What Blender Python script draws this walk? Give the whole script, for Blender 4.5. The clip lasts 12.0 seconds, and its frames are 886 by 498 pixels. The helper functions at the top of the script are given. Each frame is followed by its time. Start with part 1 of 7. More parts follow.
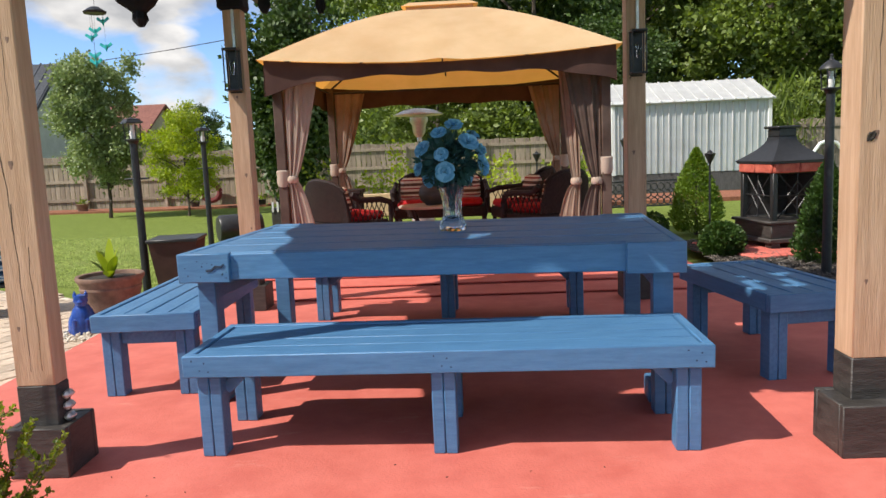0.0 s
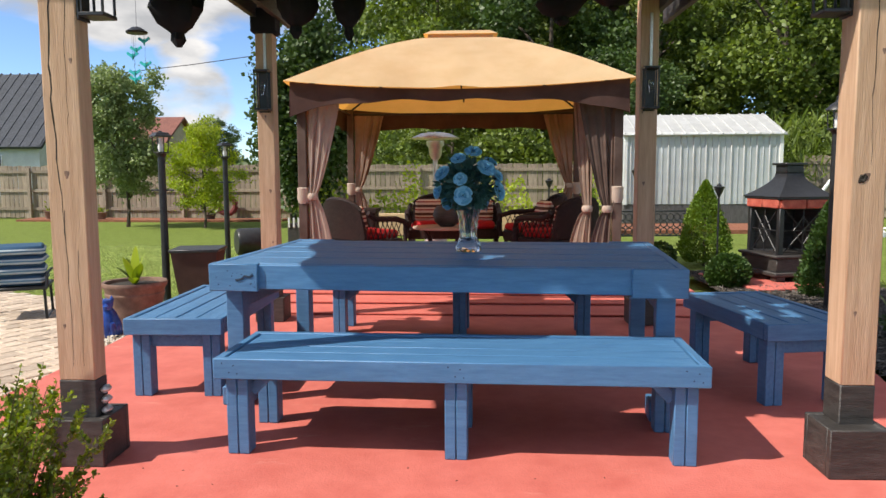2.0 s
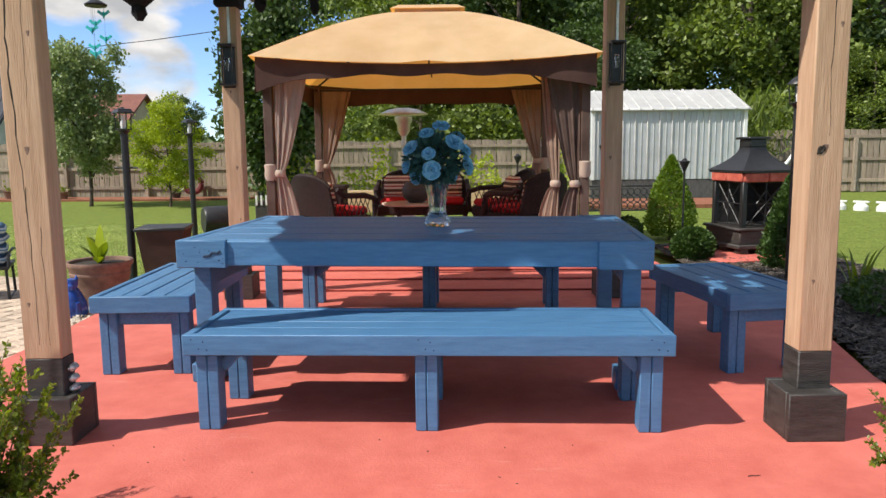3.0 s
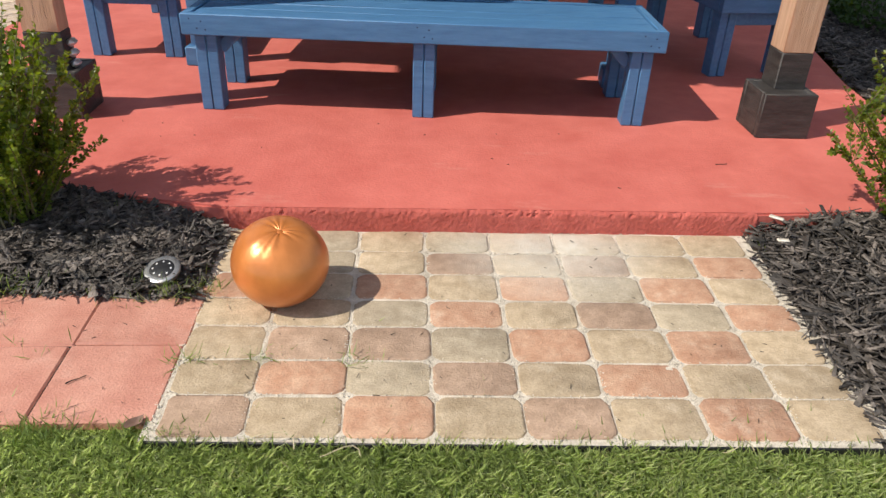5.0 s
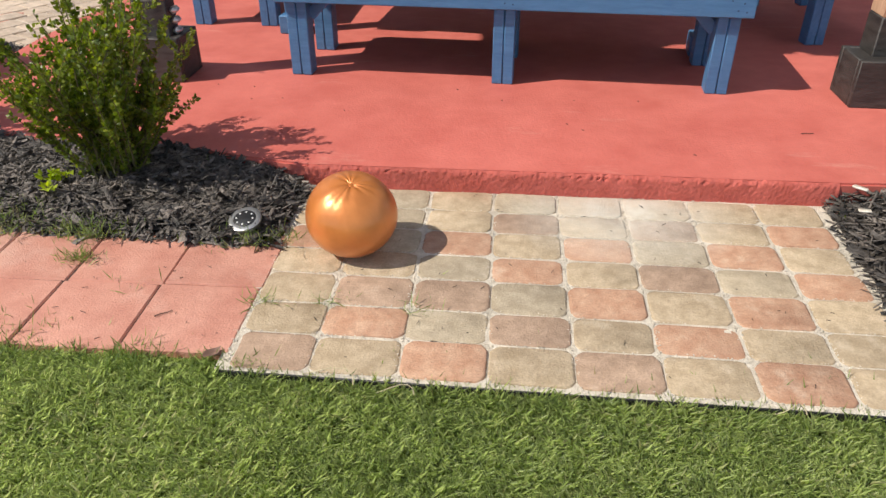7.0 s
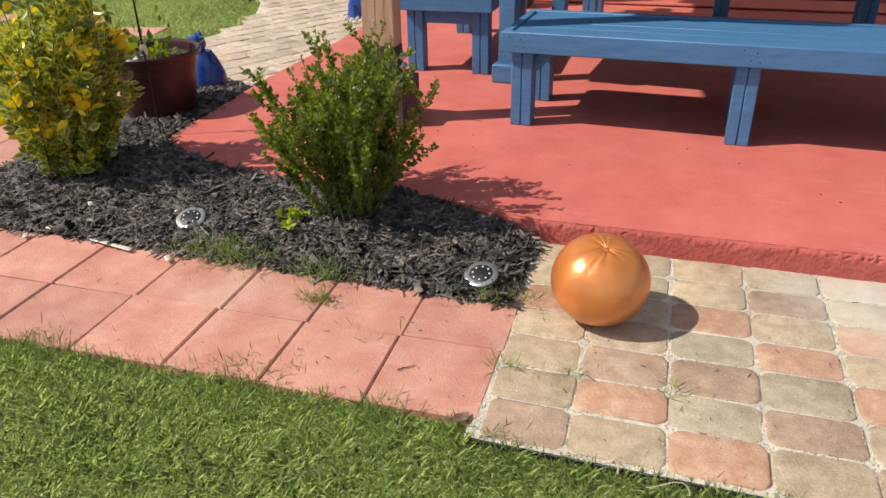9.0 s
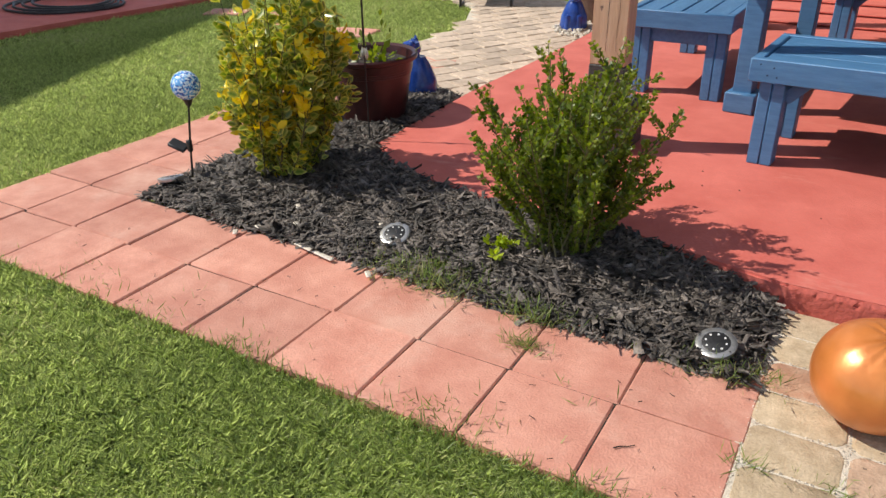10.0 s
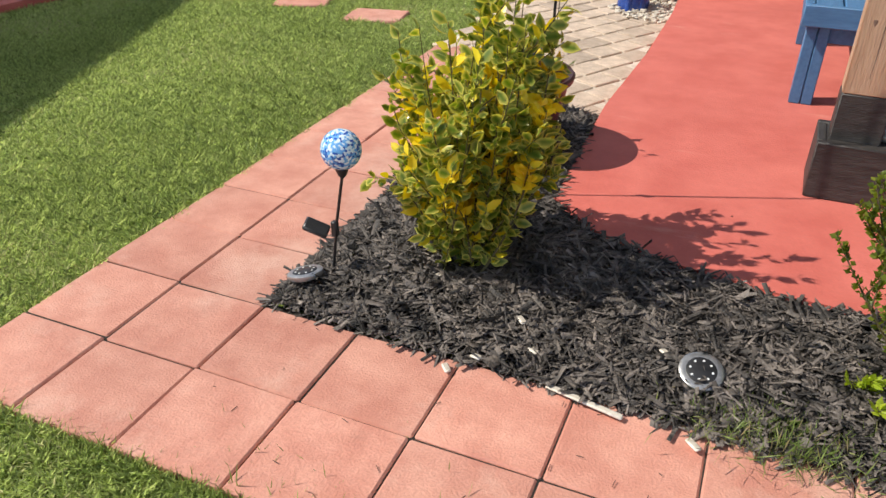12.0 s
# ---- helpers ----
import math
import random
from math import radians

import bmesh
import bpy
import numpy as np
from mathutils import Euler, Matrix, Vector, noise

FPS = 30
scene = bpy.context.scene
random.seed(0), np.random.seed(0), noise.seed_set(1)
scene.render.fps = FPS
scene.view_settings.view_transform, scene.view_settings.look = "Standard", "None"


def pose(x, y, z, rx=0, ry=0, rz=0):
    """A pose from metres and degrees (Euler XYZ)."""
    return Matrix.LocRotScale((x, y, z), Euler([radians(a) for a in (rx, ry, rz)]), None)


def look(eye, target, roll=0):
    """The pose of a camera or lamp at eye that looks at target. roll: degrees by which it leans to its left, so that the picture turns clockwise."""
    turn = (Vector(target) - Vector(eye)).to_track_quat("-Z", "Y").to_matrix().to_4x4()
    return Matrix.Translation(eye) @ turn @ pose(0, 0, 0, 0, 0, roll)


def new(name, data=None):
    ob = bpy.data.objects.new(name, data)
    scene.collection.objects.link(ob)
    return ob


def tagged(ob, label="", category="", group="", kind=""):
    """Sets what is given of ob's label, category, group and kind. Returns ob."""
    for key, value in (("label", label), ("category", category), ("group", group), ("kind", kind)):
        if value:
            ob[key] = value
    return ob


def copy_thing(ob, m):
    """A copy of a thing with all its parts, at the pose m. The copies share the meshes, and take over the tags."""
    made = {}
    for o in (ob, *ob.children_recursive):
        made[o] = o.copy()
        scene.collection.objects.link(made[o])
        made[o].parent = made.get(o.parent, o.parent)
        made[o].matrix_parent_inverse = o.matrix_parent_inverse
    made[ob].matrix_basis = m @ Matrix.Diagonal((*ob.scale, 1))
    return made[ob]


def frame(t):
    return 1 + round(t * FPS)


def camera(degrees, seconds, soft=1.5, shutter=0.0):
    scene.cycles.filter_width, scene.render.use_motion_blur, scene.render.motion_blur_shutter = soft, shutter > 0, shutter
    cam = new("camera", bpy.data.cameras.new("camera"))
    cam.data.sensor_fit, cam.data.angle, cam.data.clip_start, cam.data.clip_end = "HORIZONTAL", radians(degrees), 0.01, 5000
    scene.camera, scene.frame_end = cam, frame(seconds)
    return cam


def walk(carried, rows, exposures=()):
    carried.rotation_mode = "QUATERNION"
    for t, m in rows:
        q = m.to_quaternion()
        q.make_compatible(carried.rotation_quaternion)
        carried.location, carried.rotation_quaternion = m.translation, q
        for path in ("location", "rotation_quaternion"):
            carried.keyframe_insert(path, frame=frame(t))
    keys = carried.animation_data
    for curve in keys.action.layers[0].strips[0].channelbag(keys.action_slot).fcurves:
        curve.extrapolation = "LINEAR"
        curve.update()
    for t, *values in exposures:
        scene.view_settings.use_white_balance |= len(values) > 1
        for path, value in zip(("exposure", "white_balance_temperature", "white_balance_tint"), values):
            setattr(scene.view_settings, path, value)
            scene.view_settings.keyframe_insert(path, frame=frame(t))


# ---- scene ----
cam = camera(61.7, 12.0)
# time, eye, turn to the left, tilt up, roll
ROWS = [
    (0, 0.0029, -0.0244, 1.2818, 1.80, -7.59, -2.49),
    (0.5, -0.0205, -0.1219, 1.2875, 2.01, -6.77, 2.28),
    (1, -0.0239, -0.1952, 1.2890, -0.55, -8.68, 3.58),
    (1.5, -0.0289, -0.2234, 1.2938, 2.07, -7.37, 1.93),
    (2, -0.0285, -0.2407, 1.2966, 2.45, -5.89, -0.30),
    (2.5, -0.0257, -0.2518, 1.2910, 0.61, -6.24, -0.20),
    (2.7, -0.0243, -0.2543, 1.2886, 0.15, -6.54, -0.81),
    (4.3, -0.1282, -0.3392, 1.2474, -1.92, -23.78, 2.81),
    (4.5, -0.1609, -0.3668, 1.2445, -3.99, -27.43, 1.76),
    (5, -0.1470, -0.4215, 1.2425, -2.78, -29.79, 2.32),
    (5.5, -0.0908, -0.4729, 1.2247, -1.76, -34.06, 0.08),
    (6, -0.0502, -0.4959, 1.2203, -2.18, -33.98, 0.47),
    (6.5, -0.0353, -0.5047, 1.2218, 0.28, -32.52, 0.18),
    (7, -0.0576, -0.5115, 1.2255, 5.55, -31.64, -0.01),
    (7.5, -0.1154, -0.5038, 1.2330, 10.06, -31.20, 0.73),
    (7.7, -0.1637, -0.4954, 1.2374, 12.18, -29.61, 0.59),
    (9.3, -0.4507, -0.4079, 1.2052, 20.43, -27.91, -1.56),
    (9.5, -0.4916, -0.3818, 1.2012, 24.09, -28.21, -1.29),
    (10, -0.6374, -0.2626, 1.1915, 32.07, -27.35, -0.99),
    (10.5, -0.9082, -0.1634, 1.1964, 27.77, -27.56, -1.39),
    (11, -1.2334, -0.1042, 1.2377, 26.06, -28.02, -1.36),
    (11.5, -1.6091, -0.0104, 1.2355, 30.96, -29.02, -1.02),
    (12, -1.9850, 0.0697, 1.2459, 24.31, -31.05, 0.18),
]
walk(cam, [(t, pose(x, y, z) @ pose(0, 0, 0, 0, 0, turn) @ pose(0, 0, 0, 90 + tilt) @ pose(0, 0, 0, 0, 0, roll)) for t, x, y, z, turn, tilt, roll in ROWS], [(0.0, 0.62), (2.7, 0.62), (4.4, 0.32), (9.0, 0.33), (12.0, 0.38)])

# ---- light ----
SUN = Vector((-0.357, -0.15, 0.42)).normalized()
world = bpy.data.worlds.new("world")
scene.world = world
world.use_nodes = True
wn, wl = world.node_tree.nodes, world.node_tree.links
wn.clear()
w_out = wn.new("ShaderNodeOutputWorld")
w_bg = wn.new("ShaderNodeBackground")
w_sky = wn.new("ShaderNodeTexSky")
w_sky.sky_type = "NISHITA"
w_sky.sun_disc = False
w_sky.sun_elevation = math.asin(SUN.z)
w_sky.sun_rotation = math.atan2(SUN.x, SUN.y)
w_sky.air_density, w_sky.dust_density, w_sky.ozone_density = 0.75, 0.0, 2.2
w_sky.altitude = 300
w_co = wn.new("ShaderNodeTexCoord")
w_map = wn.new("ShaderNodeMapping")
w_map.inputs["Scale"].default_value = (2.2, 2.2, 5.0)
w_map.inputs["Location"].default_value = (0.9, 0.25, 0.1)
w_no = wn.new("ShaderNodeTexNoise")
w_no.inputs["Scale"].default_value = 1.5
w_no.inputs["Detail"].default_value = 9.0
w_no.inputs["Roughness"].default_value = 0.55
w_ra = wn.new("ShaderNodeValToRGB")
w_ra.color_ramp.elements[0].position, w_ra.color_ramp.elements[1].position = 0.48, 0.60
w_mix = wn.new("ShaderNodeMix")
w_mix.data_type = "RGBA"
wl.new(w_co.outputs["Generated"], w_map.inputs["Vector"])
wl.new(w_map.outputs[0], w_no.inputs["Vector"])
# one heaped cloud over the fence
w_dot = wn.new("ShaderNodeVectorMath")
w_dot.operation = "DOT_PRODUCT"
w_dot.inputs[1].default_value = (-0.352, 0.931, 0.094)
w_near = wn.new("ShaderNodeMapRange")
w_near.inputs["From Min"].default_value, w_near.inputs["From Max"].default_value = 0.9970, 0.9989
w_near.inputs["To Max"].default_value = 0.27
w_add = wn.new("ShaderNodeMath")
w_sep = wn.new("ShaderNodeSeparateXYZ")
w_strip = wn.new("ShaderNodeMapRange")  # clear strip above the horizon, cloud deck over it
w_strip.inputs["From Min"].default_value, w_strip.inputs["From Max"].default_value = 0.135, 0.20
w_strip.inputs["To Min"].default_value, w_strip.inputs["To Max"].default_value = -0.20, 0.05
w_sum = wn.new("ShaderNodeMath")
wl.new(w_co.outputs["Generated"], w_sep.inputs[0])
wl.new(w_sep.outputs["Z"], w_strip.inputs["Value"])
wl.new(w_co.outputs["Generated"], w_dot.inputs[0])
wl.new(w_dot.outputs["Value"], w_near.inputs["Value"])
wl.new(w_no.outputs["Fac"], w_add.inputs[0])
wl.new(w_near.outputs["Result"], w_add.inputs[1])
w_tint = wn.new("ShaderNodeMix")
w_tint.data_type, w_tint.blend_type = "RGBA", "MULTIPLY"
w_tint.inputs["Factor"].default_value = 1.0
w_tint.inputs["B"].default_value = (0.475, 0.525, 0.59, 1)
wl.new(w_sky.outputs[0], w_tint.inputs["A"])
wl.new(w_add.outputs[0], w_sum.inputs[0])
wl.new(w_strip.outputs["Result"], w_sum.inputs[1])
wl.new(w_sum.outputs[0], w_ra.inputs["Fac"])
wl.new(w_ra.outputs["Color"], w_mix.inputs["Factor"])
wl.new(w_tint.outputs["Result"], w_mix.inputs["A"])
w_no2 = wn.new("ShaderNodeTexNoise")  # grey and white parts of the clouds
w_no2.inputs["Scale"].default_value, w_no2.inputs["Detail"].default_value = 4.5, 6.0
w_shade = wn.new("ShaderNodeValToRGB")
w_shade.color_ramp.elements[0].position, w_shade.color_ramp.elements[1].position = 0.38, 0.62
w_shade.color_ramp.elements[0].color, w_shade.color_ramp.elements[1].color = (1.66, 1.67, 1.72, 1), (3.0, 2.92, 2.84, 1)
wl.new(w_map.outputs[0], w_no2.inputs["Vector"])
wl.new(w_no2.outputs["Fac"], w_shade.inputs["Fac"])
wl.new(w_shade.outputs["Color"], w_mix.inputs["B"])
wl.new(w_mix.outputs["Result"], w_bg.inputs["Color"])
wl.new(w_bg.outputs[0], w_out.inputs["Surface"])
w_bg.inputs["Strength"].default_value = 0.215
sun = new("sun", bpy.data.lights.new("sun", "SUN"))
sun.data.energy, sun.data.angle, sun.data.color = 3.9, radians(0.55), (1.0, 0.94, 0.84)
sun.matrix_world = look(SUN * 40, (0, 0, 0))

# ---- tools ----
def mesh_np(name, verts, faces):
    """A mesh from arrays: verts (n, 3), faces (m, k)."""
    me = bpy.data.meshes.new(name)
    verts, faces = np.asarray(verts, np.float32), np.asarray(faces, np.int32)
    m, k = faces.shape
    me.vertices.add(len(verts))
    me.vertices.foreach_set("co", verts.ravel())
    me.loops.add(m * k)
    me.loops.foreach_set("vertex_index", faces.ravel())
    me.polygons.add(m)
    me.polygons.foreach_set("loop_start", np.arange(0, m * k, k, dtype=np.int32))
    me.polygons.foreach_set("loop_total", np.full(m, k, np.int32))
    me.update(calc_edges=True)
    return me


def thing(name, label, category, at=(0, 0, 0), turn=0, group="", kind=""):
    """An Empty at a thing's base; its parts hang under it."""
    ob = new(name)
    ob.empty_display_size = 0.1
    ob.matrix_basis = pose(*at, 0, 0, turn)
    return tagged(ob, label, category, group, kind)


def finish(me, material, smooth):
    me.materials.append(material)
    if smooth:
        me.polygons.foreach_set("use_smooth", np.ones(len(me.polygons), bool))
        me.set_sharp_from_angle(angle=radians(38))
    return me


def part(name, bm, material, parent, label="", smooth=True):
    """One mesh object under a thing or a part, in the thing's own metres."""
    me = bpy.data.meshes.new(name)
    bm.to_mesh(me)
    bm.free()
    ob = new(name, finish(me, material, smooth))
    ob.parent = parent
    return tagged(ob, label)


def np_part(name, verts, faces, material, parent=None, label="", category="", kind="", smooth=False):
    ob = new(name, finish(mesh_np(name, verts, faces), material, smooth))
    ob.parent = parent
    return tagged(ob, label, category, "", kind)


def single(name, bm, material, label, category, at=(0, 0, 0), turn=0, group="", kind="", smooth=True):
    ob = part(name, bm, material, None, "", smooth)
    ob.matrix_basis = pose(*at, 0, 0, turn)
    return tagged(ob, label, category, group, kind)


def BM():
    return bmesh.new()


def box(bm, x, y, z, sx, sy, sz, bev=0.004, m=None):
    """A bevelled box about its centre, of full sizes sx, sy, sz, turned by m."""
    mat = Matrix.Translation((x, y, z)) @ (m or Matrix.Identity(4)) @ Matrix.Diagonal((sx, sy, sz, 1))
    vs = bmesh.ops.create_cube(bm, size=1, matrix=mat)["verts"]
    if bev:
        es = list({e for v in vs for e in v.link_edges})
        bmesh.ops.bevel(bm, geom=es, offset=bev, segments=1, affect="EDGES")
    return bm


def rod(bm, a, b, r0, r1=None, seg=8):
    """A round bar from a to b."""
    a, b = Vector(a), Vector(b)
    d = b - a
    m = Matrix.Translation((a + b) / 2) @ d.to_track_quat("Z", "Y").to_matrix().to_4x4()
    bmesh.ops.create_cone(bm, cap_ends=True, segments=seg, radius1=r0, radius2=r0 if r1 is None else r1, depth=d.length, matrix=m)
    return bm


def pipe(bm, pts, r, seg=6, r_end=None):
    """A bar along a bent line."""
    pts = [Vector(p) for p in pts]
    rings = []
    for i, p in enumerate(pts):
        d = (pts[min(i + 1, len(pts) - 1)] - pts[max(i - 1, 0)]).normalized()
        q = d.to_track_quat("Z", "Y")
        rr = r if r_end is None else r + (r_end - r) * i / (len(pts) - 1)
        rings.append([bm.verts.new(p + q @ Vector((rr * math.cos(k * 2 * math.pi / seg), rr * math.sin(k * 2 * math.pi / seg), 0))) for k in range(seg)])
    for a, b in zip(rings, rings[1:]):
        for k in range(seg):
            bm.faces.new((a[k], a[(k + 1) % seg], b[(k + 1) % seg], b[k]))
    bm.faces.new(rings[0][::-1])
    bm.faces.new(rings[-1])
    return bm


def lathe(bm, profile, seg=32, at=(0, 0, 0), wob=None):
    """A turned body from (radius, height) pairs; radius 0 closes it."""
    rings = []
    for i, (r, z) in enumerate(profile):
        ring = []
        for k in range(seg):
            a = k * 2 * math.pi / seg
            f = wob(a, i) if wob else 1.0
            ring.append(bm.verts.new((at[0] + r * f * math.cos(a), at[1] + r * f * math.sin(a), at[2] + z)))
        rings.append(ring)
    for a, b in zip(rings, rings[1:]):
        for k in range(seg):
            bm.faces.new((a[k], a[(k + 1) % seg], b[(k + 1) % seg], b[k]))
    bm.faces.new(rings[0][::-1])
    bm.faces.new(rings[-1])
    bmesh.ops.remove_doubles(bm, verts=bm.verts[:], dist=1e-5)
    return bm


def prism(bm, outline, z0, z1):
    """An upright block over a plan outline."""
    lo = [bm.verts.new((x, y, z0)) for x, y in outline]
    hi = [bm.verts.new((x, y, z1)) for x, y in outline]
    n = len(lo)
    for i in range(n):
        bm.faces.new((lo[i], lo[(i + 1) % n], hi[(i + 1) % n], hi[i]))
    bm.faces.new(lo[::-1])
    bm.faces.new(hi)
    bmesh.ops.recalc_face_normals(bm, faces=bm.faces[:])
    return bm


def sheet(bm, f, nu, nv, thick=0.0):
    """A surface f(u, v), u and v from 0 to 1; with thickness it gets a second skin."""
    g = [[bm.verts.new(f(i / nu, j / nv)) for j in range(nv + 1)] for i in range(nu + 1)]
    fs = [bm.faces.new((g[i][j], g[i + 1][j], g[i + 1][j + 1], g[i][j + 1])) for i in range(nu) for j in range(nv)]
    if thick:
        bm.normal_update()
        bmesh.ops.solidify(bm, geom=fs, thickness=thick)
    return bm


def inside(x, y, poly):
    """Which of the points lie in a plan outline."""
    ok = np.zeros(len(x), bool)
    for (x0, y0), (x1, y1) in zip(poly, poly[1:] + poly[:1]):
        cross = (y0 > y) != (y1 > y)
        ok ^= cross & (x < (x1 - x0) * (y - y0) / ((y1 - y0) or 1e-9) + x0)
    return ok


def leaves(p, d, size, wide, rng, fold=0.25):
    """Leaf blades at points p along directions d: four corners each, bent along the middle."""
    n = len(p)
    d = d / np.linalg.norm(d, axis=1, keepdims=True)
    side = np.cross(d, rng.normal(size=(n, 3)))
    side /= np.linalg.norm(side, axis=1, keepdims=True) + 1e-9
    up = np.cross(side, d)
    s = np.asarray(size).reshape(-1, 1) * np.ones((n, 1))
    mid = p + d * s * 0.5
    v = np.stack([p, mid + side * s * wide + up * s * fold * wide, p + d * s, mid - side * s * wide + up * s * fold * wide], 1).reshape(-1, 3)
    i = np.arange(n)[:, None] * 4
    return v, np.concatenate([i + np.array([[0, 1, 2]]), i + np.array([[0, 2, 3]])], 0)


# ---- materials ----
def mat(name, c1, c2, rough=0.6, scale=8.0, bump=0.2, metal=0.0, fine=60.0, stretch=(1, 1, 1), vary=0.0, island=0.0, spec=0.5, world_space=False, blotch=0.25, grain=0.16):
    """A painted or natural surface: two colours mixed by noise, broad blotches over them, and a fine relief."""
    m = bpy.data.materials.new(name)
    m.use_nodes = True
    nt = m.node_tree
    N, L = nt.nodes, nt.links
    b = N["Principled BSDF"]
    co = N.new("ShaderNodeTexCoord")
    mp = N.new("ShaderNodeMapping")
    mp.inputs["Scale"].default_value = stretch
    if world_space:
        geo = N.new("ShaderNodeNewGeometry")
        L.new(geo.outputs["Position"], mp.inputs["Vector"])
    else:
        L.new(co.outputs["Object"], mp.inputs["Vector"])
    n1 = N.new("ShaderNodeTexNoise")
    n1.inputs["Scale"].default_value, n1.inputs["Detail"].default_value, n1.inputs["Roughness"].default_value = scale, 6, 0.62
    L.new(mp.outputs[0], n1.inputs["Vector"])
    r1 = N.new("ShaderNodeValToRGB")
    r1.color_ramp.elements[0].position, r1.color_ramp.elements[1].position = 0.35, 0.68
    r1.color_ramp.elements[0].color, r1.color_ramp.elements[1].color = (*c1, 1), (*c2, 1)
    L.new(n1.outputs["Fac"], r1.inputs["Fac"])
    n2 = N.new("ShaderNodeTexNoise")
    n2.inputs["Scale"].default_value, n2.inputs["Detail"].default_value = scale * 0.17, 3
    L.new(mp.outputs[0], n2.inputs["Vector"])
    hs = N.new("ShaderNodeHueSaturation")
    val = N.new("ShaderNodeMath")
    val.operation = "MULTIPLY_ADD"
    val.inputs[1].default_value, val.inputs[2].default_value = 2 * blotch, 1 - blotch
    L.new(n2.outputs["Fac"], val.inputs[0])
    last = val.outputs[0]
    if vary or island:
        if island:
            src = N.new("ShaderNodeNewGeometry").outputs["Random Per Island"]
        else:
            src = N.new("ShaderNodeObjectInfo").outputs["Random"]
        a = vary or island
        ma = N.new("ShaderNodeMath")
        ma.operation = "MULTIPLY_ADD"
        ma.inputs[1].default_value, ma.inputs[2].default_value = 2 * a, 1 - a
        L.new(src, ma.inputs[0])
        mu = N.new("ShaderNodeMath")
        mu.operation = "MULTIPLY"
        L.new(ma.outputs[0], mu.inputs[0])
        L.new(last, mu.inputs[1])
        last = mu.outputs[0]
    n3 = N.new("ShaderNodeTexNoise")
    n3.inputs["Scale"].default_value, n3.inputs["Detail"].default_value = fine, 5
    L.new(mp.outputs[0], n3.inputs["Vector"])
    gr = N.new("ShaderNodeMath")
    gr.operation = "MULTIPLY_ADD"
    gr.inputs[1].default_value, gr.inputs[2].default_value = 4 * grain, 1 - 2 * grain
    L.new(n3.outputs["Fac"], gr.inputs[0])
    gm = N.new("ShaderNodeMath")
    gm.operation = "MULTIPLY"
    L.new(gr.outputs[0], gm.inputs[0])
    L.new(last, gm.inputs[1])
    L.new(gm.outputs[0], hs.inputs["Value"])
    L.new(r1.outputs["Color"], hs.inputs["Color"])
    L.new(hs.outputs["Color"], b.inputs["Base Color"])
    rr = N.new("ShaderNodeMapRange")
    rr.inputs["To Min"].default_value, rr.inputs["To Max"].default_value = max(rough - 0.12, 0.02), min(rough + 0.12, 1)
    L.new(n3.outputs["Fac"], rr.inputs["Value"])
    L.new(rr.outputs[0], b.inputs["Roughness"])
    if bump:
        bp = N.new("ShaderNodeBump")
        bp.inputs["Strength"].default_value, bp.inputs["Distance"].default_value = bump, 0.01
        L.new(n3.outputs["Fac"], bp.inputs["Height"])
        L.new(bp.outputs[0], b.inputs["Normal"])
    b.inputs["Metallic"].default_value = metal
    b.inputs["Specular IOR Level"].default_value = spec
    return m


def leafy(name, c1, c2, clear=0.35, rough=0.45, straw=None):
    """Leaf: colours vary from leaf to leaf, light passes through."""
    m = bpy.data.materials.new(name)
    m.use_nodes = True
    N, L = m.node_tree.nodes, m.node_tree.links
    b, out = N["Principled BSDF"], N["Material Output"]
    g = N.new("ShaderNodeNewGeometry")
    r = N.new("ShaderNodeValToRGB")
    r.color_ramp.elements[0].color, r.color_ramp.elements[1].color = (*c1, 1), (*c2, 1)
    if straw:
        r.color_ramp.elements[1].position = 0.80
        r.color_ramp.elements.new(0.90).color = (*straw, 1)
    no = N.new("ShaderNodeTexNoise")
    no.inputs["Scale"].default_value = 1.3
    L.new(g.outputs["Position"], no.inputs["Vector"])
    mx = N.new("ShaderNodeMath")
    mx.operation = "MULTIPLY_ADD"
    mx.inputs[1].default_value = 0.65
    L.new(g.outputs["Random Per Island"], mx.inputs[0])
    sc = N.new("ShaderNodeMath")
    sc.operation = "MULTIPLY"
    sc.inputs[1].default_value = 0.45
    L.new(no.outputs["Fac"], sc.inputs[0])
    L.new(sc.outputs[0], mx.inputs[2])
    L.new(mx.outputs[0], r.inputs["Fac"])
    L.new(r.outputs["Color"], b.inputs["Base Color"])
    b.inputs["Roughness"].default_value = rough
    tr = N.new("ShaderNodeBsdfTranslucent")
    hs = N.new("ShaderNodeHueSaturation")
    hs.inputs["Saturation"].default_value, hs.inputs["Value"].default_value = 1.15, 1.5
    L.new(r.outputs["Color"], hs.inputs["Color"])
    L.new(hs.outputs["Color"], tr.inputs["Color"])
    mi = N.new("ShaderNodeMixShader")
    mi.inputs[0].default_value = clear
    L.new(b.outputs[0], mi.inputs[1])
    L.new(tr.outputs[0], mi.inputs[2])
    L.new(mi.outputs[0], out.inputs["Surface"])
    return m


